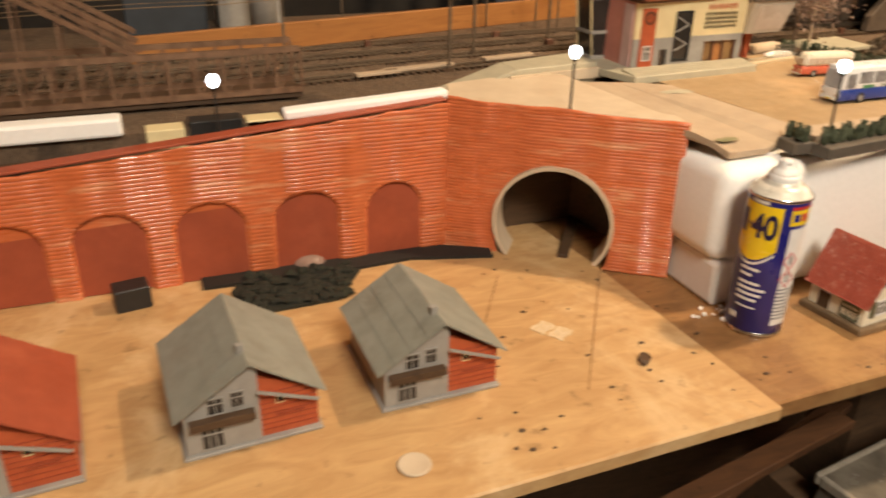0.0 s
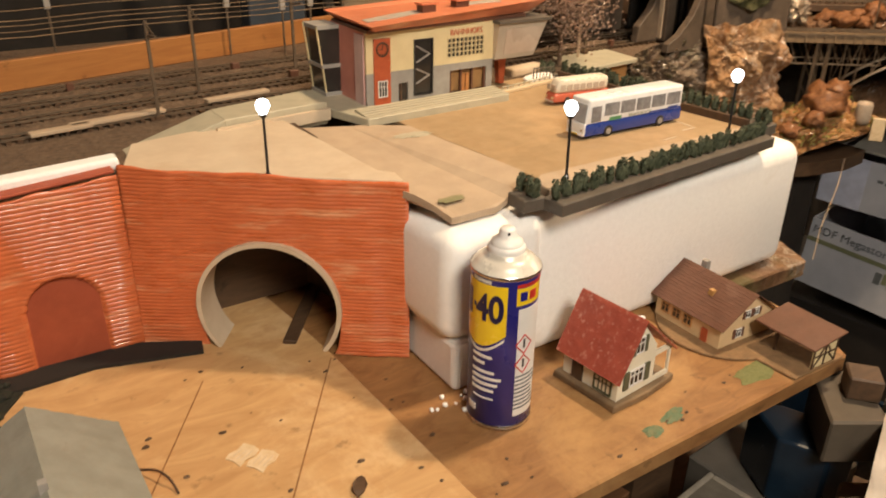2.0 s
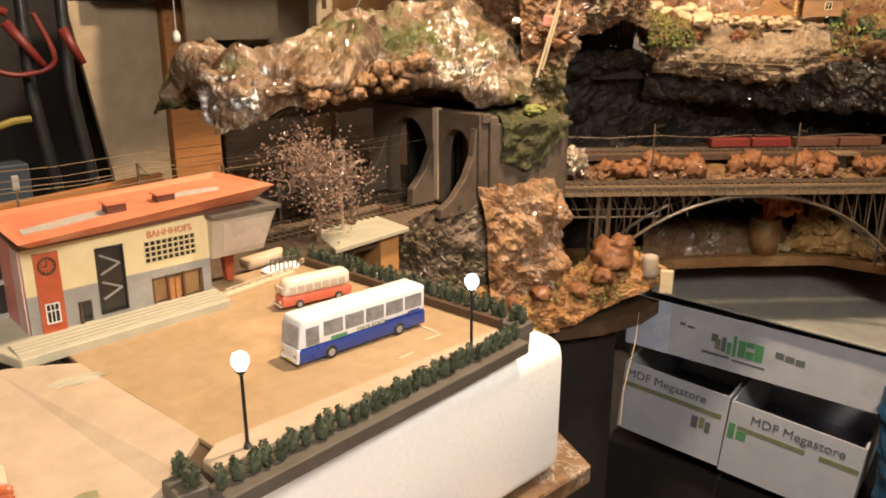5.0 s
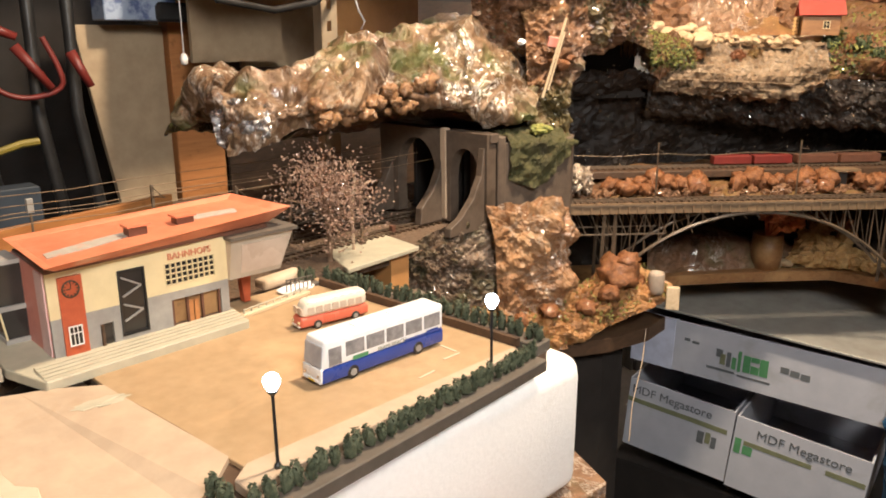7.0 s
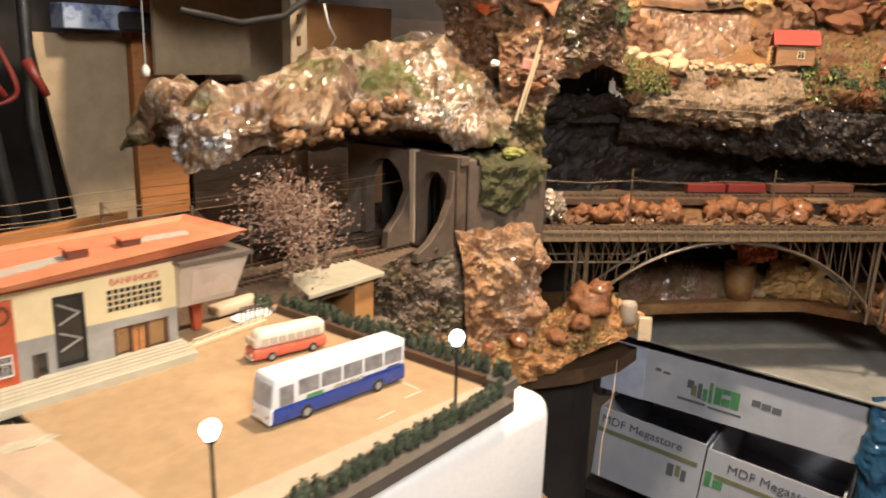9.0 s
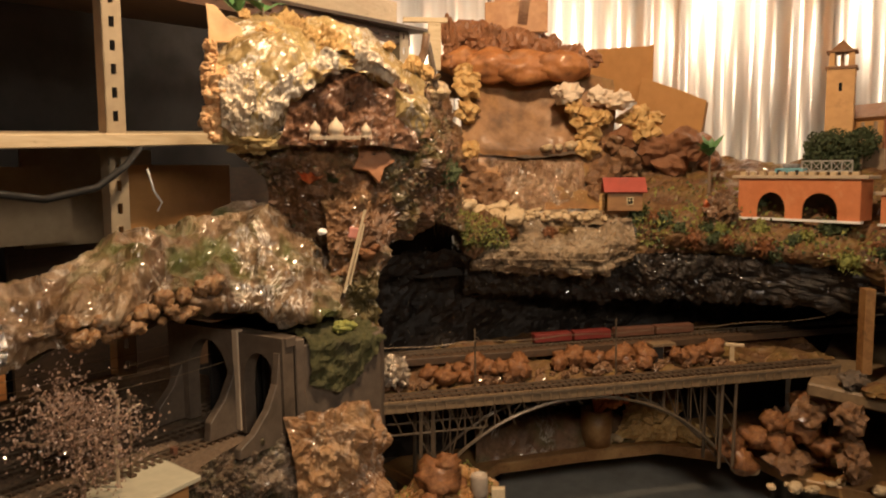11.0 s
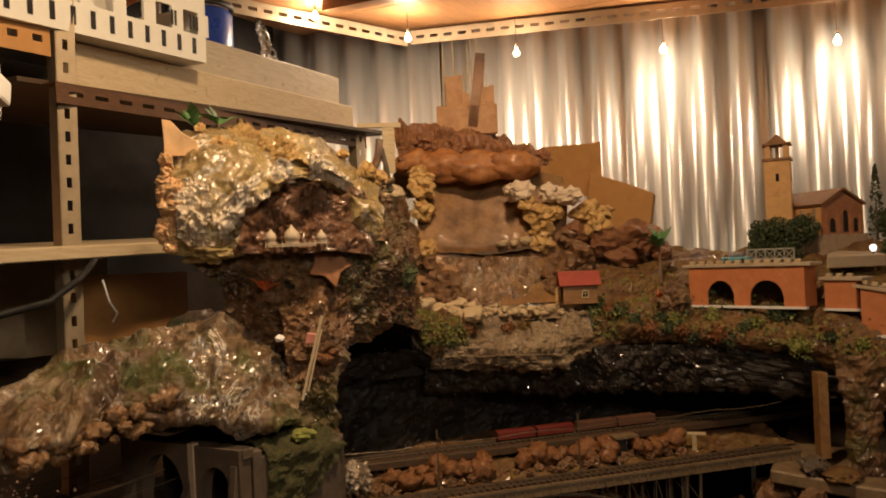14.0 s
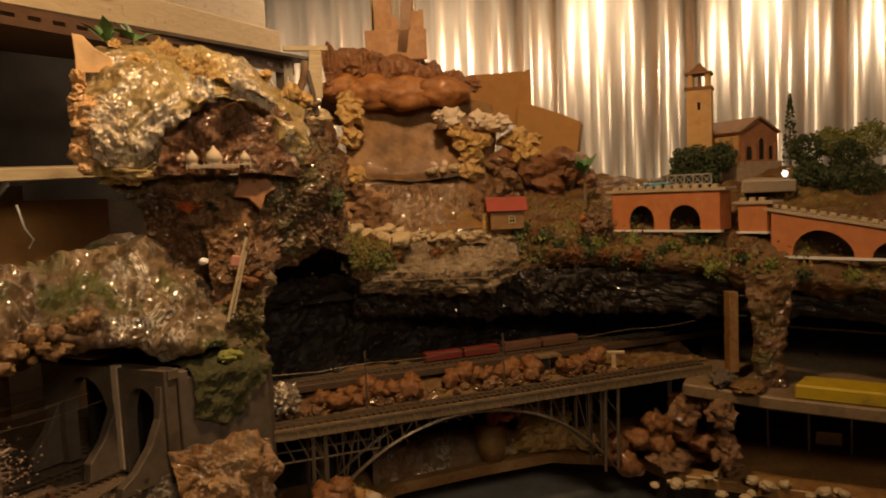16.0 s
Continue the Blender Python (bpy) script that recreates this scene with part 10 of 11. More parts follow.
# church
def church():
    t = thing("model_church", "ochre model church with a bell tower", "model church", pose(2.255, 0.284, 0.530, 0, 0, -86))
    OC = mat("ochre_wall", (0.66, 0.37, 0.15), (0.57, 0.31, 0.12), 60, 0.6, 0, 0.2, 300, (0.36, 0.19, 0.08), 20, 0.6)
    RT = mat("brown_church_roof", (0.30, 0.15, 0.07), (0.23, 0.11, 0.05), 90, 0.6, 0, 0.4, 400)
    part("tower", box(bm_new(), -0.105, -0.024, -0.03, -0.055, 0.024, 0.168), OC, t, "square bell tower", bevel=0.001)
    part("cornice", box(bm_new(), -0.108, -0.027, 0.168, -0.052, 0.027, 0.173), RT, t)
    for x in (-0.097, -0.063):
        for y in (-0.016, 0.016):
            part("belfry_post", box(bm_new(), x - 0.005, y - 0.005, 0.173, x + 0.005, y + 0.005, 0.200), OC, t)
    part("belfry_post", box(bm_new(), -0.083, -0.008, 0.173, -0.077, 0.008, 0.200), RT, t)
    part("belfry_cornice", box(bm_new(), -0.107, -0.026, 0.200, -0.053, 0.026, 0.204), RT, t)
    part("spire", lathe(bm_new(), [(0.028, 0.204), (0.0, 0.226)], 4, pose(-0.08, 0, 0, 0, 0, 45)), RT, t)
    for z in (0.125,):
        part("tower_window", box(bm_new(), -0.083, -0.0245, z, -0.077, -0.0235, z + 0.016), DARKGLASS, t)
        part("tower_window", box(bm_new(), -0.0552, -0.003, z, -0.0545, 0.003, z + 0.016), DARKGLASS, t)
    nv = pose(2.288, 0.298, 0.540, 0, 0, -131.2)
    nm = t.matrix_basis.inverted() @ nv
    L, W = 0.0625, 0.0490
    WHITEST = mat("church_stone", (0.42, 0.30, 0.20), (0.33, 0.23, 0.15), 70, 0.7, 0, 0.4, 250, (0.24, 0.16, 0.1), 25, 0.58)
    # darker red tone paints the gable as the church's shaded side
    OC_SHADED = mat("church_brick", (0.40, 0.17, 0.085), (0.31, 0.125, 0.06), 80, 0.7, 0, 0.3, 300, (0.24, 0.10, 0.05), 25, 0.58)
    part("nave", prism(bm_new(), [(-W, -0.02), (W, -0.02), (W, 0.060), (0, 0.088), (-W, 0.060)], -L, L, nm @ YZ), OC, t)
    part("gable_wall", prism(bm_new(), [(-W - 0.001, -0.02), (W + 0.001, -0.02), (W + 0.001, 0.058), (0, 0.086), (-W - 0.001, 0.058)], L, L + 0.004, nm @ YZ), OC_SHADED, t, "gable wall coloured darker and redder as the shaded side")
    sl = math.degrees(math.atan2(0.028, W))
    for s in (-1, 1):
        part("nave_roof", box(bm_new(), -L - 0.003, -0.031, -0.002, L + 0.009, 0.031, 0.002, nm @ pose(0, s * 0.027, 0.0765, -s * sl, 0, 0)), RT, t, "brown tiled roof")
    for y, w, h in ((-0.026, 0.012, 0.034), (0.006, 0.011, 0.050), (0.031, 0.009, 0.034)):
        part("arched_window", prism(bm_new(), [(y - w / 2, 0.006), (y + w / 2, 0.006), (y + w / 2, h - w / 2), (y + w / 4, h - 0.001), (y, h), (y - w / 4, h - 0.001), (y - w / 2, h - w / 2)], L + 0.004, L + 0.0046, nm @ YZ), DARKGLASS, t)
    for y in (-0.041, -0.011, 0.019, 0.043):
        part("pilaster", box(bm_new(), L + 0.004, y - 0.003, -0.02, L + 0.008, y + 0.003, 0.040, nm), OC_SHADED, t)
    for x in (-0.040, -0.008, 0.024):
        part("arched_window", box(bm_new(), x - 0.005, -W - 0.0006, 0.010, x + 0.005, -W, 0.040, nm), DARKGLASS, t)
    for x in (-0.050, -0.020, 0.012, 0.045):
        part("pilaster", box(bm_new(), x - 0.003, -W - 0.004, -0.02, x + 0.003, -W, 0.054, nm), WHITEST, t, "pale arcade post")
    part("plinth", box(bm_new(), -L - 0.004, -W - 0.008, -0.045, L + 0.012, W + 0.004, 0.002, nm), WHITEST, t, "pale stone plinth")
    return t


church()


def leafy_tree(base, h, r, mat_, seed, shape="round", label="", n=1300):
    rr = random.Random(seed)
    t = thing("model_tree", label, "model tree", pose(*base), "trees by the church")
    part("trunk", rod(bm_new(), (0, 0, 0), (0, 0, h * 0.5), 0.003, 0.0015, n=6), TWIG, t)
    bm = bm_new()
    for k in range(n):
        a, f = rr.uniform(0, 6.28), rr.random()
        if shape == "cone":
            rad, z = r * (1 - f) ** 0.7 * rr.uniform(0.6, 1.05), h * (0.08 + 0.92 * f)
        else:
            ph = math.acos(1 - 2 * f)
            q = rr.uniform(0.6, 1.0) * (1 + 0.35 * noise.noise(Vector((math.cos(a) * 2, math.sin(a) * 2, ph * 1.5 + seed))))
            rad, z = r * math.sin(ph) * q, h * 0.58 - r * math.cos(ph) * q * 0.9
        s = rr.uniform(0.002, 0.0045)
        e = Euler((rr.uniform(0, 6), rr.uniform(0, 6), rr.uniform(0, 6))).to_matrix()
        v = [bm.verts.new(Vector((rad * math.cos(a), rad * math.sin(a), z)) + e @ Vector(c) * s) for c in ((1, 0, 0), (-0.5, 0.8, 0), (-0.5, -0.8, 0.3))]
        bm.faces.new(v)
    tagged(part("crown", bm, mat_, t, raw=True), kind="stuff")


LT = "dark green model tree beside the church"
leafy_tree((2.210, 0.388, 0.498), 0.084, 0.032, LEAFDARK, 1, label=LT)
leafy_tree((2.200, 0.362, 0.500), 0.084, 0.034, LEAFDARK, 2, label=LT)
leafy_tree((2.195, 0.318, 0.505), 0.084, 0.033, LEAFDARK, 3, label=LT)
leafy_tree((2.205, 0.394, 0.485), 0.060, 0.027, LEAFDARK, 13, label=LT)
leafy_tree((2.190, 0.345, 0.485), 0.050, 0.030, LEAFDARK, 15, label=LT)
leafy_tree((2.265, 0.190, 0.530), 0.150, 0.017, LEAFDARK, 4, "cone", "tall dark green cypress model tree", 420)
leafy_tree((2.255, 0.115, 0.530), 0.085, 0.034, LEAFYELLOW, 5, label="yellow-green model tree by the church square")
leafy_tree((2.245, 0.160, 0.520), 0.080, 0.036, LEAFDARK, 6, label=LT)
leafy_tree((2.240, 0.050, 0.525), 0.100, 0.042, LEAFYELLOW, 7, label="yellow-green model tree by the church square")
leafy_tree((2.215, 0.085, 0.515), 0.070, 0.032, LEAFDARK, 8, label=LT)
leafy_tree((2.145, 0.150, 0.478), 0.070, 0.032, LEAFDARK, 9, label="dark model bush above the viaduct")
leafy_tree((2.135, 0.110, 0.470), 0.070, 0.036, LEAFDARK, 10, label="dark model bush above the viaduct")
leafy_tree((2.120, 0.060, 0.470), 0.070, 0.036, LEAFDARK, 14, label="dark model bush above the viaduct")
solid("church_path", prism(bm_new(), [(2.02, 0.265), (2.10, 0.175), (2.20, 0.20), (2.23, 0.255), (2.13, 0.27)], 0.490, 0.512), CARD2, "sandy path up to the church", "path", bevel=0.002)
street_lamp(2.100, 0.195, 0.505, 0.522)

# ---- right pier and lower right scenery ----
sec = [
    [(1.885, 0.225, 0.165), (1.900, 0.232, 0.22), (1.905, 0.235, 0.28), (1.91, 0.25, 0.36)],
    [(1.880, 0.205, 0.165), (1.890, 0.212, 0.22), (1.890, 0.210, 0.28), (1.90, 0.21, 0.36)],
    [(1.890, 0.180, 0.165), (1.900, 0.185, 0.22), (1.900, 0.180, 0.28), (1.91, 0.17, 0.36)],
    [(1.925, 0.180, 0.165), (1.925, 0.182, 0.22), (1.930, 0.180, 0.28), (1.94, 0.17, 0.36)],
]
solid("rock_pier", loft(sec, 30, 50, 0.008, 30, 0.008, 45, 81), FOILBROWN, "narrow glittering rock pier under the upper level", "rock")
solid("wood_post", box(bm_new(), -0.012, -0.008, 0, 0.012, 0.008, 0.14, pose(1.925, 0.268, 0.185, 0, 0, 30)), CHIP, "brown wooden post under the upper level", "post", bevel=0.001)
solid("stone_ledge", prism(bm_new(), [(1.86, 0.34), (1.835, 0.20), (1.83, 0.02), (1.83, -0.25), (2.3, -0.25), (2.3, 0.34)], 0.150, 0.172), DECKM, "grey ledge at the end of the bridge", "ledge", bevel=0.003)
solid("yellow_strip", prism(bm_new(), [(1.838, 0.165), (1.836, -0.20), (1.90, -0.20), (1.90, 0.150)], 0.172, 0.196), mat("yellow_paint", (0.50, 0.33, 0.02), (0.42, 0.28, 0.03), 40, 0.5, 0, 0.3, stain=(0.16, 0.12, 0.04), sscale=14, sat=0.55), "yellow painted strip on the ledge", "strip", bevel=0.003)
solid("ruin_block", blob(bm_new(), (1.875, 0.275, 0.185), (0.030, 0.022, 0.014), 3, 0.3, 2, 0.4, 83), CONCRETE, "broken grey wall fragment on the ledge", "rubble")
solid("ruin_block", blob(bm_new(), (1.86, 0.235, 0.178), (0.034, 0.03, 0.010), 3, 0.3, 2, 0.3, 84), MOSSROCK, "mossy rubble on the ledge", "rubble")
# black panels put the recess's deep shade into their colour
solid("dark_recess", box(bm_new(), 2.28, -0.30, -0.05, 2.30, 0.42, 0.33), SHADE_BLACK, "rear panel under the upper level, black in place of shade", "panel")
solid("dark_recess", box(bm_new(), 1.93, 0.31, -0.02, 2.28, 0.325, 0.150), SHADE_BLACK, "side panel below the ledge, black in place of shade", "panel")
for k in range(3):
    solid("white_post", box(bm_new(), -0.003, -0.002, 0, 0.003, 0.002, 0.135, pose(2.05, 0.21 - k * 0.07, 0.012)), GREYWALL, "thin grey post under the ledge", "post", group="posts under the ledge")
solid("pale_card", box(bm_new(), -0.022, -0.001, 0, 0.022, 0.001, 0.024, pose(2.06, 0.105, 0.025, 0, 0, -80)), CARD, "small pale card under the ledge", "card")
street_lamp(2.14, 0.13, 0.172, 0.232)
solid("lamp_shelf", box(bm_new(), 2.08, -0.20, 0.235, 2.28, 0.20, 0.239), STEEL, "thin grey shelf under the upper level", "shelf")

settle(built, UPPER)

# lower shelf under the arch bridge with pots and sponges
built = top_level()
solid("lower_shelf", prism(bm_new(), [(1.50, 0.80), (1.66, 0.805), (1.78, 0.71), (1.90, 0.60), (1.93, 0.44), (1.87, 0.36), (1.86, -0.3), (2.35, -0.3), (2.35, 0.9), (1.55, 0.98)], -0.020, 0.0), CHIP, "brown shelf below the arch bridge", "shelf", bevel=0.002)
solid("shelf_backing", prism(bm_new(), [(1.56, 1.00), (2.25, 0.45), (2.26, 0.46), (1.57, 1.01)], 0.0, 0.17), FOILSHADED, "backing below the bridge, blackened for the shade there", "panel")
solid("sand_mound", loft([[(1.64, 0.84, 0.0), (1.67, 0.86, 0.045), (1.72, 0.90, 0.05)], [(1.74, 0.77, 0.0), (1.77, 0.79, 0.062), (1.82, 0.84, 0.06)], [(1.84, 0.69, 0.0), (1.87, 0.71, 0.045), (1.91, 0.75, 0.05)], [(1.89, 0.63, 0.0), (1.92, 0.65, 0.02), (1.96, 0.69, 0.02)]], 40, 20, 0.008, 20, 0.003, 30, 85), ROCKBROWN, "brown sandy mound under the arch", "ground")
pot = thing("coral_pot", "brown pot holding red-orange coral", "pot", pose(1.838, 0.700, 0.0))
part("pot", lathe(bm_new(), [(0, 0), (0.026, 0.0), (0.029, 0.03), (0.028, 0.068), (0.024, 0.068), (0.022, 0.05), (0, 0.05)], 20), CHIP, pot, smooth=True)
for k in range(26):
    bm = bm_new()
    a, f = rnd.uniform(0, 6.28), rnd.random()
    p = Vector((0.012 + math.cos(a) * 0.046 * f, -0.016 + math.sin(a) * 0.044 * f, 0.088 + rnd.uniform(-0.012, 0.034) * (1.2 - f)))
    tube(bm, [(0, 0, 0.055), p * 0.6 + Vector((0, 0, 0.035)), p], 0.004, 5)
    blob(bm, p, (0.011, 0.011, 0.009), 2, 0.5, 2, 0, k)
    part("coral", bm, CORAL, pot, "red-orange coral branch")
SP = [(1.895, 0.655, 0.018, 0.024), (1.915, 0.635, 0.020, 0.026), (1.93, 0.605, 0.022, 0.030), (1.915, 0.62, 0.050, 0.020), (1.925, 0.655, 0.045, 0.022), (1.885, 0.675, 0.012, 0.015), (1.94, 0.575, 0.018, 0.022), (1.945, 0.545, 0.016, 0.020), (1.935, 0.64, 0.068, 0.018), (1.95, 0.595, 0.055, 0.018)]
scatter(sponges, "sponge", "cream sponge lump on the lower shelf", "sponge", "sponges on the lower shelf", SP)
scatter(lumps, "foam_lump", "orange foam lump on the lower shelf", "foam lump", "lumps on the lower shelf", [(1.955, 0.65, 0.08, 0.02), (1.96, 0.61, 0.08, 0.02), (1.85, 0.46, 0.045, 0.030), (1.87, 0.43, 0.06, 0.028), (1.84, 0.44, 0.02, 0.026), (1.88, 0.39, 0.05, 0.030), (1.90, 0.36, 0.08, 0.026), (1.91, 0.33, 0.05, 0.026), (1.87, 0.40, 0.09, 0.02), (1.92, 0.36, 0.115, 0.022)])
scatter(browns, "stone_lump", "brown stone on the lower shelf", "stone", "stones on the lower shelf", [(1.90 + rnd.uniform(-0.05, 0.05), 0.33 + rnd.uniform(-0.06, 0.08), 0.05 + rnd.uniform(-0.04, 0.09), rnd.uniform(0.018, 0.032)) for k in range(12)])
scatter(stones, "pebble", "pale pebble on the lower shelf", "pebble", "pebbles on the lower shelf", [(1.82 + rnd.uniform(-0.03, 0.06), 0.42 - 0.02 * k + rnd.uniform(-0.02, 0.02), 0.006, rnd.uniform(0.006, 0.016)) for k in range(18)] + [(1.865, 0.672, 0.008, 0.016), (1.85, 0.685, 0.006, 0.012)])

# ---- cartons below ----
def storage_box(m, L, W, H, label, marks):
    """Front face on local -y, from x = 0 to L; open or with a loose sheet."""
    t = thing("storage_box", label, "carton", m)
    th = 0.004
    part("front", box(bm_new(), 0, 0, 0, L, th, H), BOXWHITE, t)
    part("back", box(bm_new(), 0, W - th, 0, L, W, H), BOXWHITE, t)
    part("side", box(bm_new(), 0, th, 0, th, W - th, H), BOXWHITE, t)
    part("side", box(bm_new(), L - th, th, 0, L, W - th, H), BOXWHITE, t)
    part("bottom", box(bm_new(), th, th, 0, L - th, W - th, th), BOXWHITE, t)
    for x0, z0, x1, z1, mt in marks:
        part("print_bar", box(bm_new(), x0, -0.0008, z0, x1, 0.0, z1), mt, t)
    return t


def box_words(parent, txt, x, z, size, mat_, lean=0):
    cu = bpy.data.curves.new("lettering", "FONT")
    cu.body, cu.size, cu.extrude = txt, size, 0.0004
    tmp = bpy.data.objects.new("tmp", cu)
    me = bpy.data.meshes.new_from_object(tmp)
    bpy.data.objects.remove(tmp)
    me.materials.append(mat_)
    ob = new("lettering", me)
    ob.parent = parent
    ob.matrix_basis = pose(x, -0.0012, z, 90, lean, 0)


FACE_U = pose(1.70, 0.897, 0, 0, 0, -82)
ub = storage_box(FACE_U @ pose(0.002, 0, -0.207, 0, 1.2, 0), 0.47, 0.36, 0.106, "white printed carton with a green mark", [(0.105, 0.068, 0.116, 0.074, GREYINK), (0.120, 0.066, 0.134, 0.071, GREYINK), (0.168, 0.052, 0.180, 0.068, GREYINK), (0.176, 0.038, 0.186, 0.060, OLIVEINK), (0.188, 0.036, 0.196, 0.066, GREYINK), (0.198, 0.034, 0.206, 0.058, GREENINK), (0.209, 0.032, 0.215, 0.074, GREENINK), (0.219, 0.034, 0.232, 0.068, GREENINK), (0.233, 0.034, 0.248, 0.050, GREENINK), (0.233, 0.058, 0.248, 0.068, GREENINK), (0.249, 0.034, 0.264, 0.068, GREENINK), (0.152, 0.024, 0.205, 0.029, GREYINK), (0.210, 0.022, 0.270, 0.026, GREYINK), (0.285, 0.052, 0.300, 0.064, GREYINK), (0.302, 0.050, 0.318, 0.062, GREYINK), (0.320, 0.048, 0.336, 0.060, GREYINK)])
part("flap", box(bm_new(), -0.002, -0.002, 0.0, 0.085, -0.0005, 0.106), mat("pale_blue_card", (0.55, 0.58, 0.72), None, 40, 0.5), ub, "pale bluish overlapping flap")
solid("grey_sheet", prism(bm_new(), [(0.05, -0.012), (0.50, -0.014), (0.52, 0.42), (0.02, 0.40)], 0, 0.005, FACE_U @ pose(0, 0, -0.080, 3.0, 2.2, 0)), mat("grey_sheet_paint", (0.30, 0.29, 0.26), (0.24, 0.23, 0.205), 30, 0.4, 0, 0.15, 200, (0.19, 0.17, 0.14), 7, 0.58), "loose grey sheet lying on the carton", "sheet", bevel=0.001)
sh = thing("carton_rack", "dark shelf between the stacked cartons", "shelf")
part("shelf_board", box(bm_new(), 0.01, 0.03, -0.222, 0.46, 0.36, -0.214, FACE_U), SHADE_BLACK, sh)
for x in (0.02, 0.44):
    part("upright", box(bm_new(), x, 0.385, -0.85, x + 0.02, 0.40, -0.10, FACE_U), SHADE_BLACK, sh)
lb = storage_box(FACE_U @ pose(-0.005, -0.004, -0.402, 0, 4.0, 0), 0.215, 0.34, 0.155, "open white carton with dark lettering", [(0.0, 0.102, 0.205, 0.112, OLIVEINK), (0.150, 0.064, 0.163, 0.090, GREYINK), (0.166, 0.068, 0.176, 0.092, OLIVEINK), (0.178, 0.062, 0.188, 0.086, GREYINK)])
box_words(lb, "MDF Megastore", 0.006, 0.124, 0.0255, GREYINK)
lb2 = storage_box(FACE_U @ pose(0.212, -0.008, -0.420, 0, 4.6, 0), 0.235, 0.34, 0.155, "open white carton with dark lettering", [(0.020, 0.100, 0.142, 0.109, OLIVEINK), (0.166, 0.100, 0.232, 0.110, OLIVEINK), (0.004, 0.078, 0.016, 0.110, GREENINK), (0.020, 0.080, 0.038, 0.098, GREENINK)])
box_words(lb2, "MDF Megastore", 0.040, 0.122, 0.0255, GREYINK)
# added stand, coloured black so the space below reads as unlit
solid("box_stand", box(bm_new(), -0.04, 0.02, -0.85, 0.55, 0.42, -0.460, FACE_U), SHADE_BLACK, "added stand, blackened for the darkness under the cartons", "stand")
BF = [[(1.775, 0.440, -0.095), (1.765, 0.432, -0.20), (1.770, 0.425, -0.40)], [(1.758, 0.425, -0.085), (1.748, 0.405, -0.20), (1.755, 0.395, -0.40)], [(1.80, 0.395, -0.09), (1.785, 0.375, -0.20), (1.79, 0.37, -0.40)]]
solid("blue_film", loft(BF, 24, 40, 0.010, 14, 0.010, 22, 91), mat("blue_film_plastic", (0.035, 0.10, 0.19), (0.025, 0.075, 0.15), 30, 0.22), "crumpled light blue plastic film beside the cartons", "plastic film")

settle(built, BEND)

# ---- clutter under the front edge ----
built = top_level()
DUSTCARD = mat("dusty_card", (0.095, 0.082, 0.068), (0.07, 0.062, 0.05), 30, 0.7, 0, 0.2, 200, (0.10, 0.085, 0.065), 8, 0.6)
solid("lower_deck", box(bm_new(), 0.10, 0.20, -0.34, 1.15, 0.82, -0.32), DARKWOOD, "dark lower shelf under the layout", "shelf")
solid("grey_carton", box(bm_new(), -0.065, -0.055, 0, 0.065, 0.055, 0.205, pose(0.825, 0.392, -0.32, 0, 0, 4)), DUSTCARD, "dusty grey carton under the layout's edge", "carton", bevel=0.002)
solid("grey_carton", box(bm_new(), -0.10, -0.05, 0, 0.10, 0.05, 0.168, pose(0.645, 0.345, -0.32, 0, 0, 8)), DUSTCARD, "flat greyish carton under the layout's edge", "carton", bevel=0.002)


def plastic_box(m):
    """Clear plastic tray with a clouded lid and odds and ends inside."""
    t = thing("plastic_box", "clouded clear plastic box with a grey-edged lid", "plastic box", m)
    FOG = mat("clouded_plastic", (0.17, 0.15, 0.12), (0.12, 0.105, 0.085), 40, 0.25, 0, 0.1, 200, (0.08, 0.068, 0.052), 12, 0.55)
    RIM = mat("pale_rim_plastic", (0.28, 0.25, 0.205), (0.22, 0.195, 0.16), 50, 0.25, 0, 0.1)
    L, W, H = 0.090, 0.036, 0.050
    part("bottom", box(bm_new(), -L, -W, 0, L, W, 0.002), FOG, t)
    for s in (-1, 1):
        part("side", box(bm_new(), -L, s * W - 0.001, 0.002, L, s * W + 0.001, H * 0.55), FOG, t)
        part("end", box(bm_new(), s * L - 0.001, -W + 0.001, 0.002, s * L + 0.001, W - 0.001, H), FOG, t)
    for x in (-0.085, 0.0, 0.085):
        part("post", box(bm_new(), x - 0.003, -W - 0.001, H * 0.55, x + 0.003, -W + 0.001, H), RIM, t)
    part("lid", box(bm_new(), -L - 0.002, -W - 0.002, H, L + 0.002, W + 0.002, H + 0.004), FOG, t, "clouded lid", bevel=0.0015)
    for s in (-1, 1):
        part("lid_rim", box(bm_new(), -L - 0.004, s * (W + 0.001) - 0.003, H - 0.006, L + 0.004, s * (W + 0.001) + 0.003, H + 0.006), RIM, t, bevel=0.0015)
        part("lid_rim", box(bm_new(), s * (L + 0.001) - 0.003, -W + 0.002, H - 0.006, s * (L + 0.001) + 0.003, W - 0.002, H + 0.0055), RIM, t, bevel=0.0015)
    part("latch", box(bm_new(), 0.030, -W - 0.006, H - 0.020, 0.046, -W - 0.002, H + 0.002), RIM, t, "pale latch tab", bevel=0.001)
    rr = random.Random(5)
    for k in range(9):
        part("odd_piece", blob(bm_new(), (-0.075 + 0.018 * k, rr.uniform(-0.022, 0.02), 0.014), (rr.uniform(0.006, 0.012), rr.uniform(0.006, 0.010), rr.uniform(0.006, 0.012)), 2, 0.5, 2, 0, k), (SPONGE, PALEWOOD, DARKWOOD)[k % 3], t)
    return t


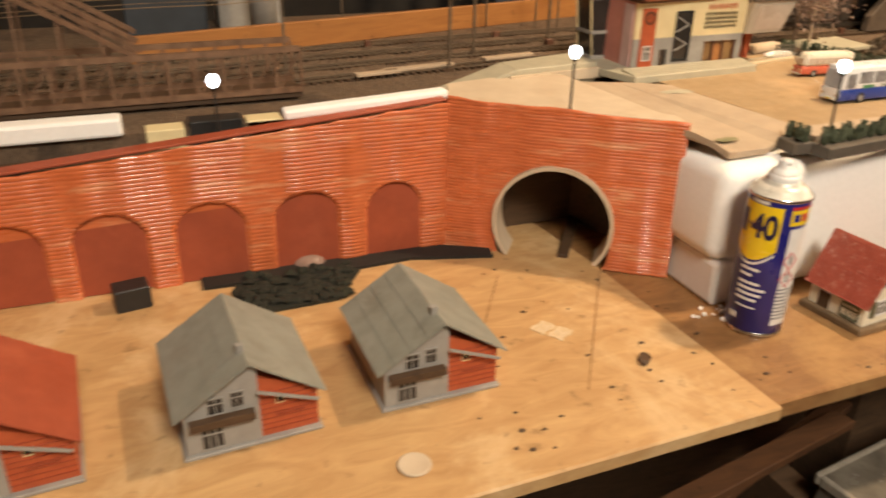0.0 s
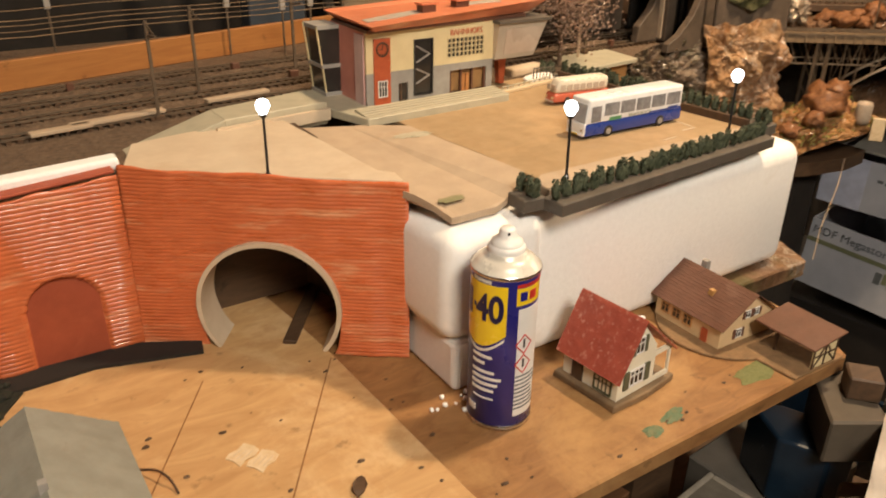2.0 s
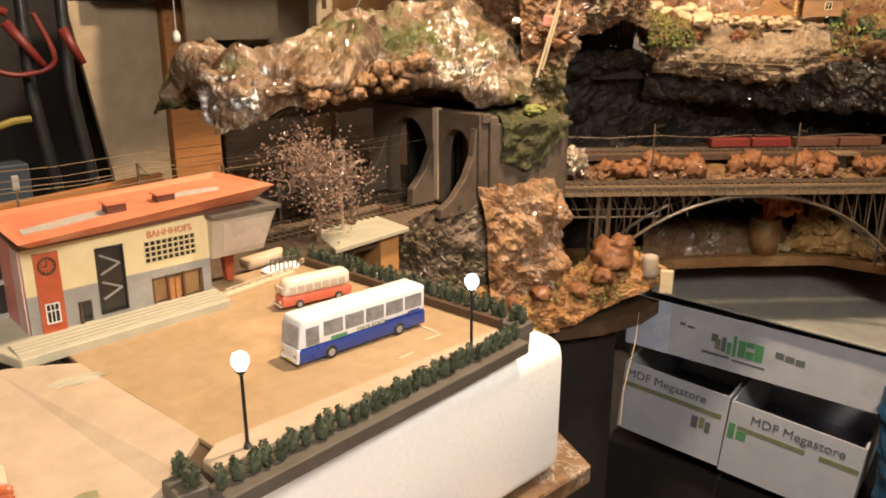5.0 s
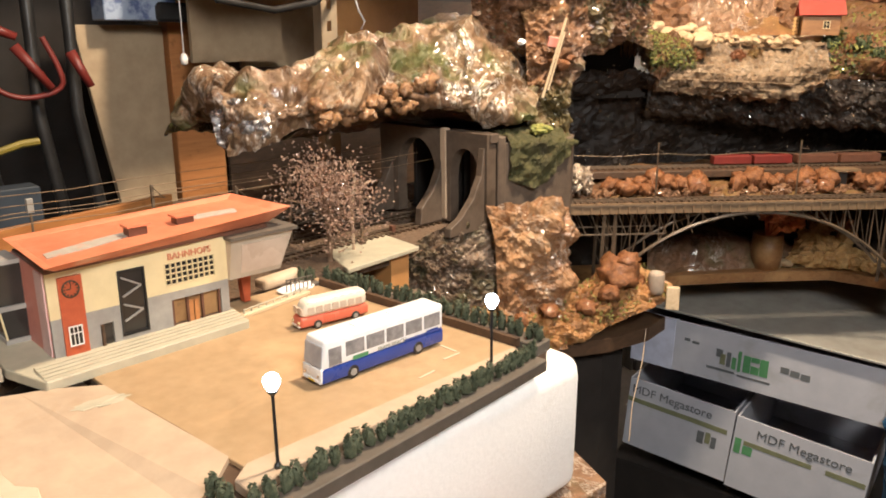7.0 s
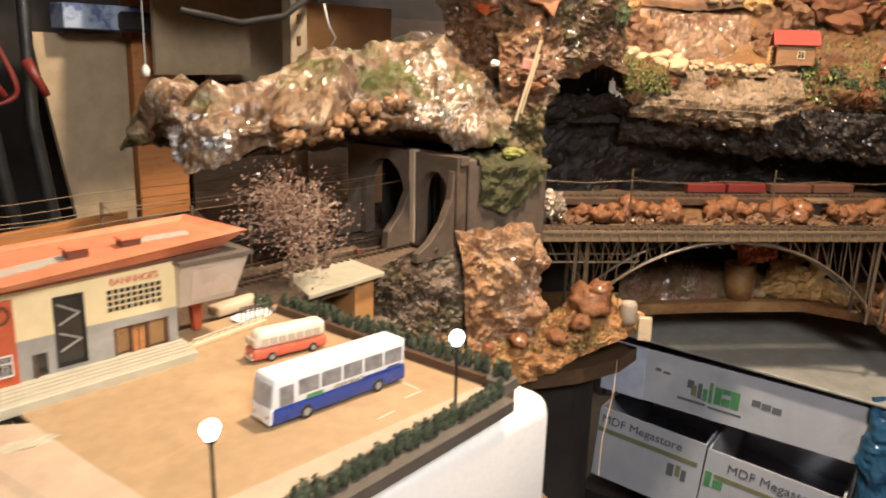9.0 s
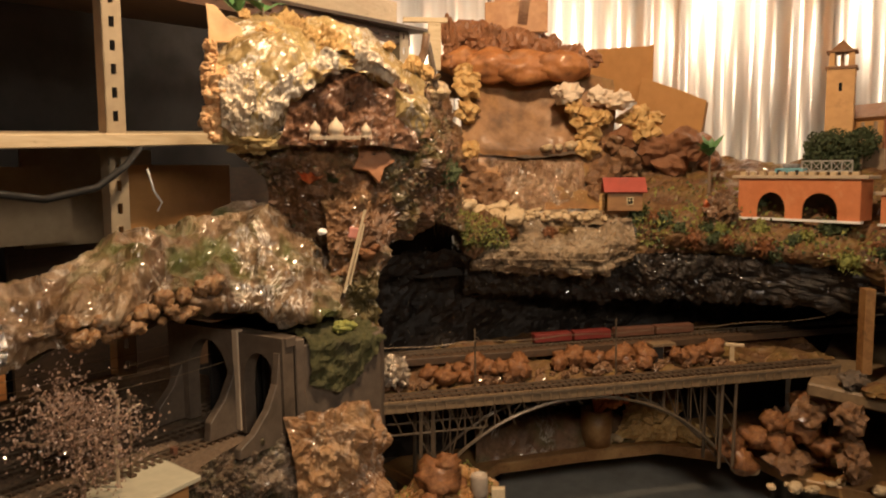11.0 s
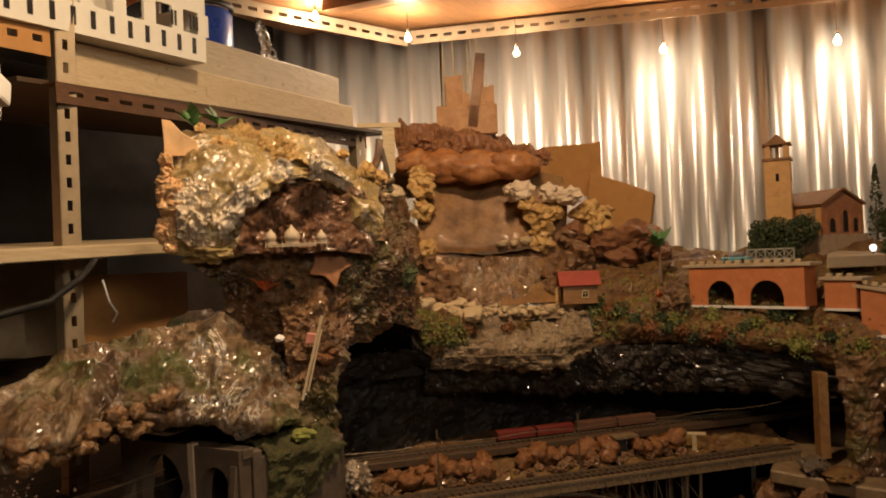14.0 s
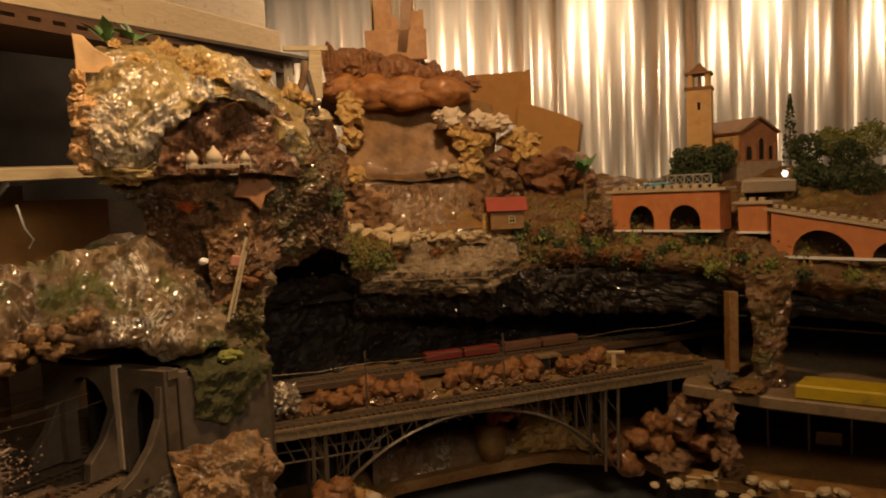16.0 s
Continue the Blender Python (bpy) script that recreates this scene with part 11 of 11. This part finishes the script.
plastic_box(pose(0.648, 0.352, -0.152, 0, 0, 7))
solid("plank", box(bm_new(), -0.20, -0.012, 0, 0.20, 0.012, 0.010, pose(0.46, 0.40, -0.10, 0, 4, 12)), OLDPLANK, "brown plank under the layout's edge", "plank", bevel=0.001)
solid("plank", box(bm_new(), -0.22, -0.015, 0, 0.22, 0.015, 0.012, pose(0.46, 0.34, -0.15, 0, 3, 20)), DARKWOOD, "dark plank under the layout's edge", "plank", bevel=0.001)
solid("plank", box(bm_new(), -0.16, -0.010, 0, 0.16, 0.010, 0.010, pose(0.55, 0.435, -0.13, 0, 0, 16)), OLDPLANK, "brown plank under the layout's edge", "plank", bevel=0.001)
for x in (0.36, 0.56):
    solid("trestle", box(bm_new(), x - 0.015, 0.33, -0.32, x + 0.015, 0.45, -0.135), DARKWOOD, "dark support under the planks", "support")
for x, y in ((0.20, 0.24), (1.10, 0.24)):
    solid("shelf_upright", box(bm_new(), x - 0.02, y - 0.02, -0.85, x + 0.02, y + 0.02, -0.341), DARKWOOD, "dark upright under the lower shelf", "support")
BLUECASE = mat("blue_case_plastic", (0.008, 0.020, 0.038), (0.006, 0.015, 0.029), 40, 0.35, 0, 0.1, 200, (0.016, 0.032, 0.052), 9, 0.6)
solid("blue_case", prism(bm_new(), [(0.768, 0.363), (0.783, 0.321), (0.823, 0.318), (0.838, 0.336), (0.815, 0.391), (0.793, 0.411)], -0.1145, -0.043), BLUECASE, "dark blue plastic case on the grey carton", "case", bevel=0.003, segs=2)
solid("brown_carton", prism(bm_new(), [(0.768, 0.322), (0.812, 0.294), (0.863, 0.356), (0.822, 0.374)], -0.0425, 0.0015), mat("greybrown_carton", (0.10, 0.078, 0.055), (0.073, 0.056, 0.04), 30, 0.6, 0, 0.15, 300, (0.07, 0.055, 0.04), 9, 0.56), "dull grey-brown carton on the blue case", "carton", bevel=0.002)
solid("dark_box", box(bm_new(), -0.014, -0.014, 0, 0.014, 0.014, 0.022, pose(0.828, 0.333, 0.002, 0, 0, 40)), DARKWOOD, "small dark brown box on the carton", "box", bevel=0.0015)
solid("tan_carton", prism(bm_new(), [(0.738, 0.291), (0.768, 0.263), (0.821, 0.291), (0.793, 0.312)], -0.3155, -0.066), mat("tan_carton_card", (0.17, 0.125, 0.085), (0.13, 0.095, 0.064), 30, 0.6, 0, 0.15, 300, (0.13, 0.095, 0.06), 9, 0.56), "dusty tan carton under the white cloth", "carton", bevel=0.002)
# white cloth thrown over, with peaks and falling folds
cl = loft([[(0.843, 0.323, -0.095), (0.845, 0.319, -0.025), (0.846, 0.316, 0.010), (0.808, 0.299, 0.000), (0.765, 0.281, -0.005), (0.715, 0.258, -0.025)], [(0.861, 0.296, -0.095), (0.855, 0.294, -0.015), (0.849, 0.291, 0.004), (0.813, 0.276, 0.004), (0.771, 0.259, 0.000), (0.728, 0.236, -0.015)], [(0.873, 0.266, -0.095), (0.863, 0.267, -0.015), (0.855, 0.263, 0.008), (0.818, 0.246, 0.011), (0.778, 0.231, 0.005), (0.743, 0.216, -0.005)], [(0.903, 0.236, -0.095), (0.888, 0.241, -0.015), (0.875, 0.241, 0.004), (0.838, 0.223, 0.004), (0.798, 0.206, 0.000), (0.763, 0.191, -0.005)]], 56, 56, 0.004, 24, 0.006, 26, 93)
solid("white_cloth", cl, mat("crumpled_cloth", (0.50, 0.45, 0.39), (0.42, 0.37, 0.32), 40, 0.8, 0, 0.3, 300, (0.33, 0.28, 0.22), 14, 0.58), "crumpled dusty white cloth thrown over boxes", "cloth", smooth=True)
solid("cloth_crate", prism(bm_new(), [(0.800, 0.262), (0.822, 0.222), (0.866, 0.242), (0.842, 0.288)], -0.3155, -0.022), SHADE_BLACK, "dark crate under the white cloth", "crate", bevel=0.002)
bb = thing("plastic_board", "dark blue plastic board standing on edge beside the layout", "board", pose(1.295, 0.410, -0.8455))
part("sheet", box(bm_new(), 0, 0, 0, 0.006, 0.235, 0.545), BLUECASE, bb, bevel=0.002)
part("rim", box(bm_new(), -0.006, -0.004, 0.532, 0.0, 0.239, 0.548), BLUECASE, bb, bevel=0.002)
solid("edge_board", prism(bm_new(), [(1.150, 0.345), (1.186, 0.308), (1.478, 0.350), (1.430, 0.382)], -0.212, -0.198), mat_wood("edge_board_wood", (0.26, 0.115, 0.04), (0.17, 0.07, 0.025), (1, 8, 8), 10, 0.5), "orange-brown wooden board beside the layout", "board", bevel=0.002)
solid("board_stand", box(bm_new(), 1.30, 0.30, -0.85, 1.42, 0.34, -0.213), SHADE_BLACK, "dark stand under the wooden board", "stand")
solid("red_tub", lathe(bm_new(), [(0, 0), (0.028, 0), (0.034, 0.03), (0.036, 0.03), (0.036, 0.034), (0, 0.034)], 20, pose(1.36, 0.245, -0.30)), mat("dull_red_plastic", (0.24, 0.02, 0.015), (0.18, 0.016, 0.012), 40, 0.4), "dull red plastic tub in the shade", "tub", smooth=True)
# wood tones taken to near-black to paint the darkness beside the board
solid("right_desk", prism(bm_new(), [(1.06, 0.36), (1.30, 0.375), (1.66, 0.40), (1.85, 0.15), (1.85, -0.3), (1.15, -0.3)], -0.34, -0.30), mat_wood("desk_wood", (0.030, 0.018, 0.012), (0.018, 0.011, 0.008), (1, 8, 8), 10, 0.6), "wooden surface beside the layout, blackened for the darkness there", "desk", bevel=0.002)
solid("desk_leg", box(bm_new(), 1.30, -0.10, -0.85, 1.60, 0.05, -0.34), SHADE_BLACK, "dark support of the wooden surface", "support")

settle(built, FRONT)

# ---- white trestle beside the inner track ----
built = top_level()
tb = thing("white_trestle", "small white model trestle beside the inner track", "trestle", pose(1.915, 0.479, 0.168, 0, 0, -75))
part("beam", box(bm_new(), -0.020, -0.004, 0.030, 0.020, 0.004, 0.035), PALESTONE, tb, bevel=0.0008)
part("post", box(bm_new(), -0.004, -0.003, 0.0, 0.004, 0.003, 0.030), PALESTONE, tb, bevel=0.0008)
part("foot", box(bm_new(), -0.007, -0.005, 0.0, 0.007, 0.005, 0.003), PALESTONE, tb, bevel=0.0008)
settle(built, BEND)
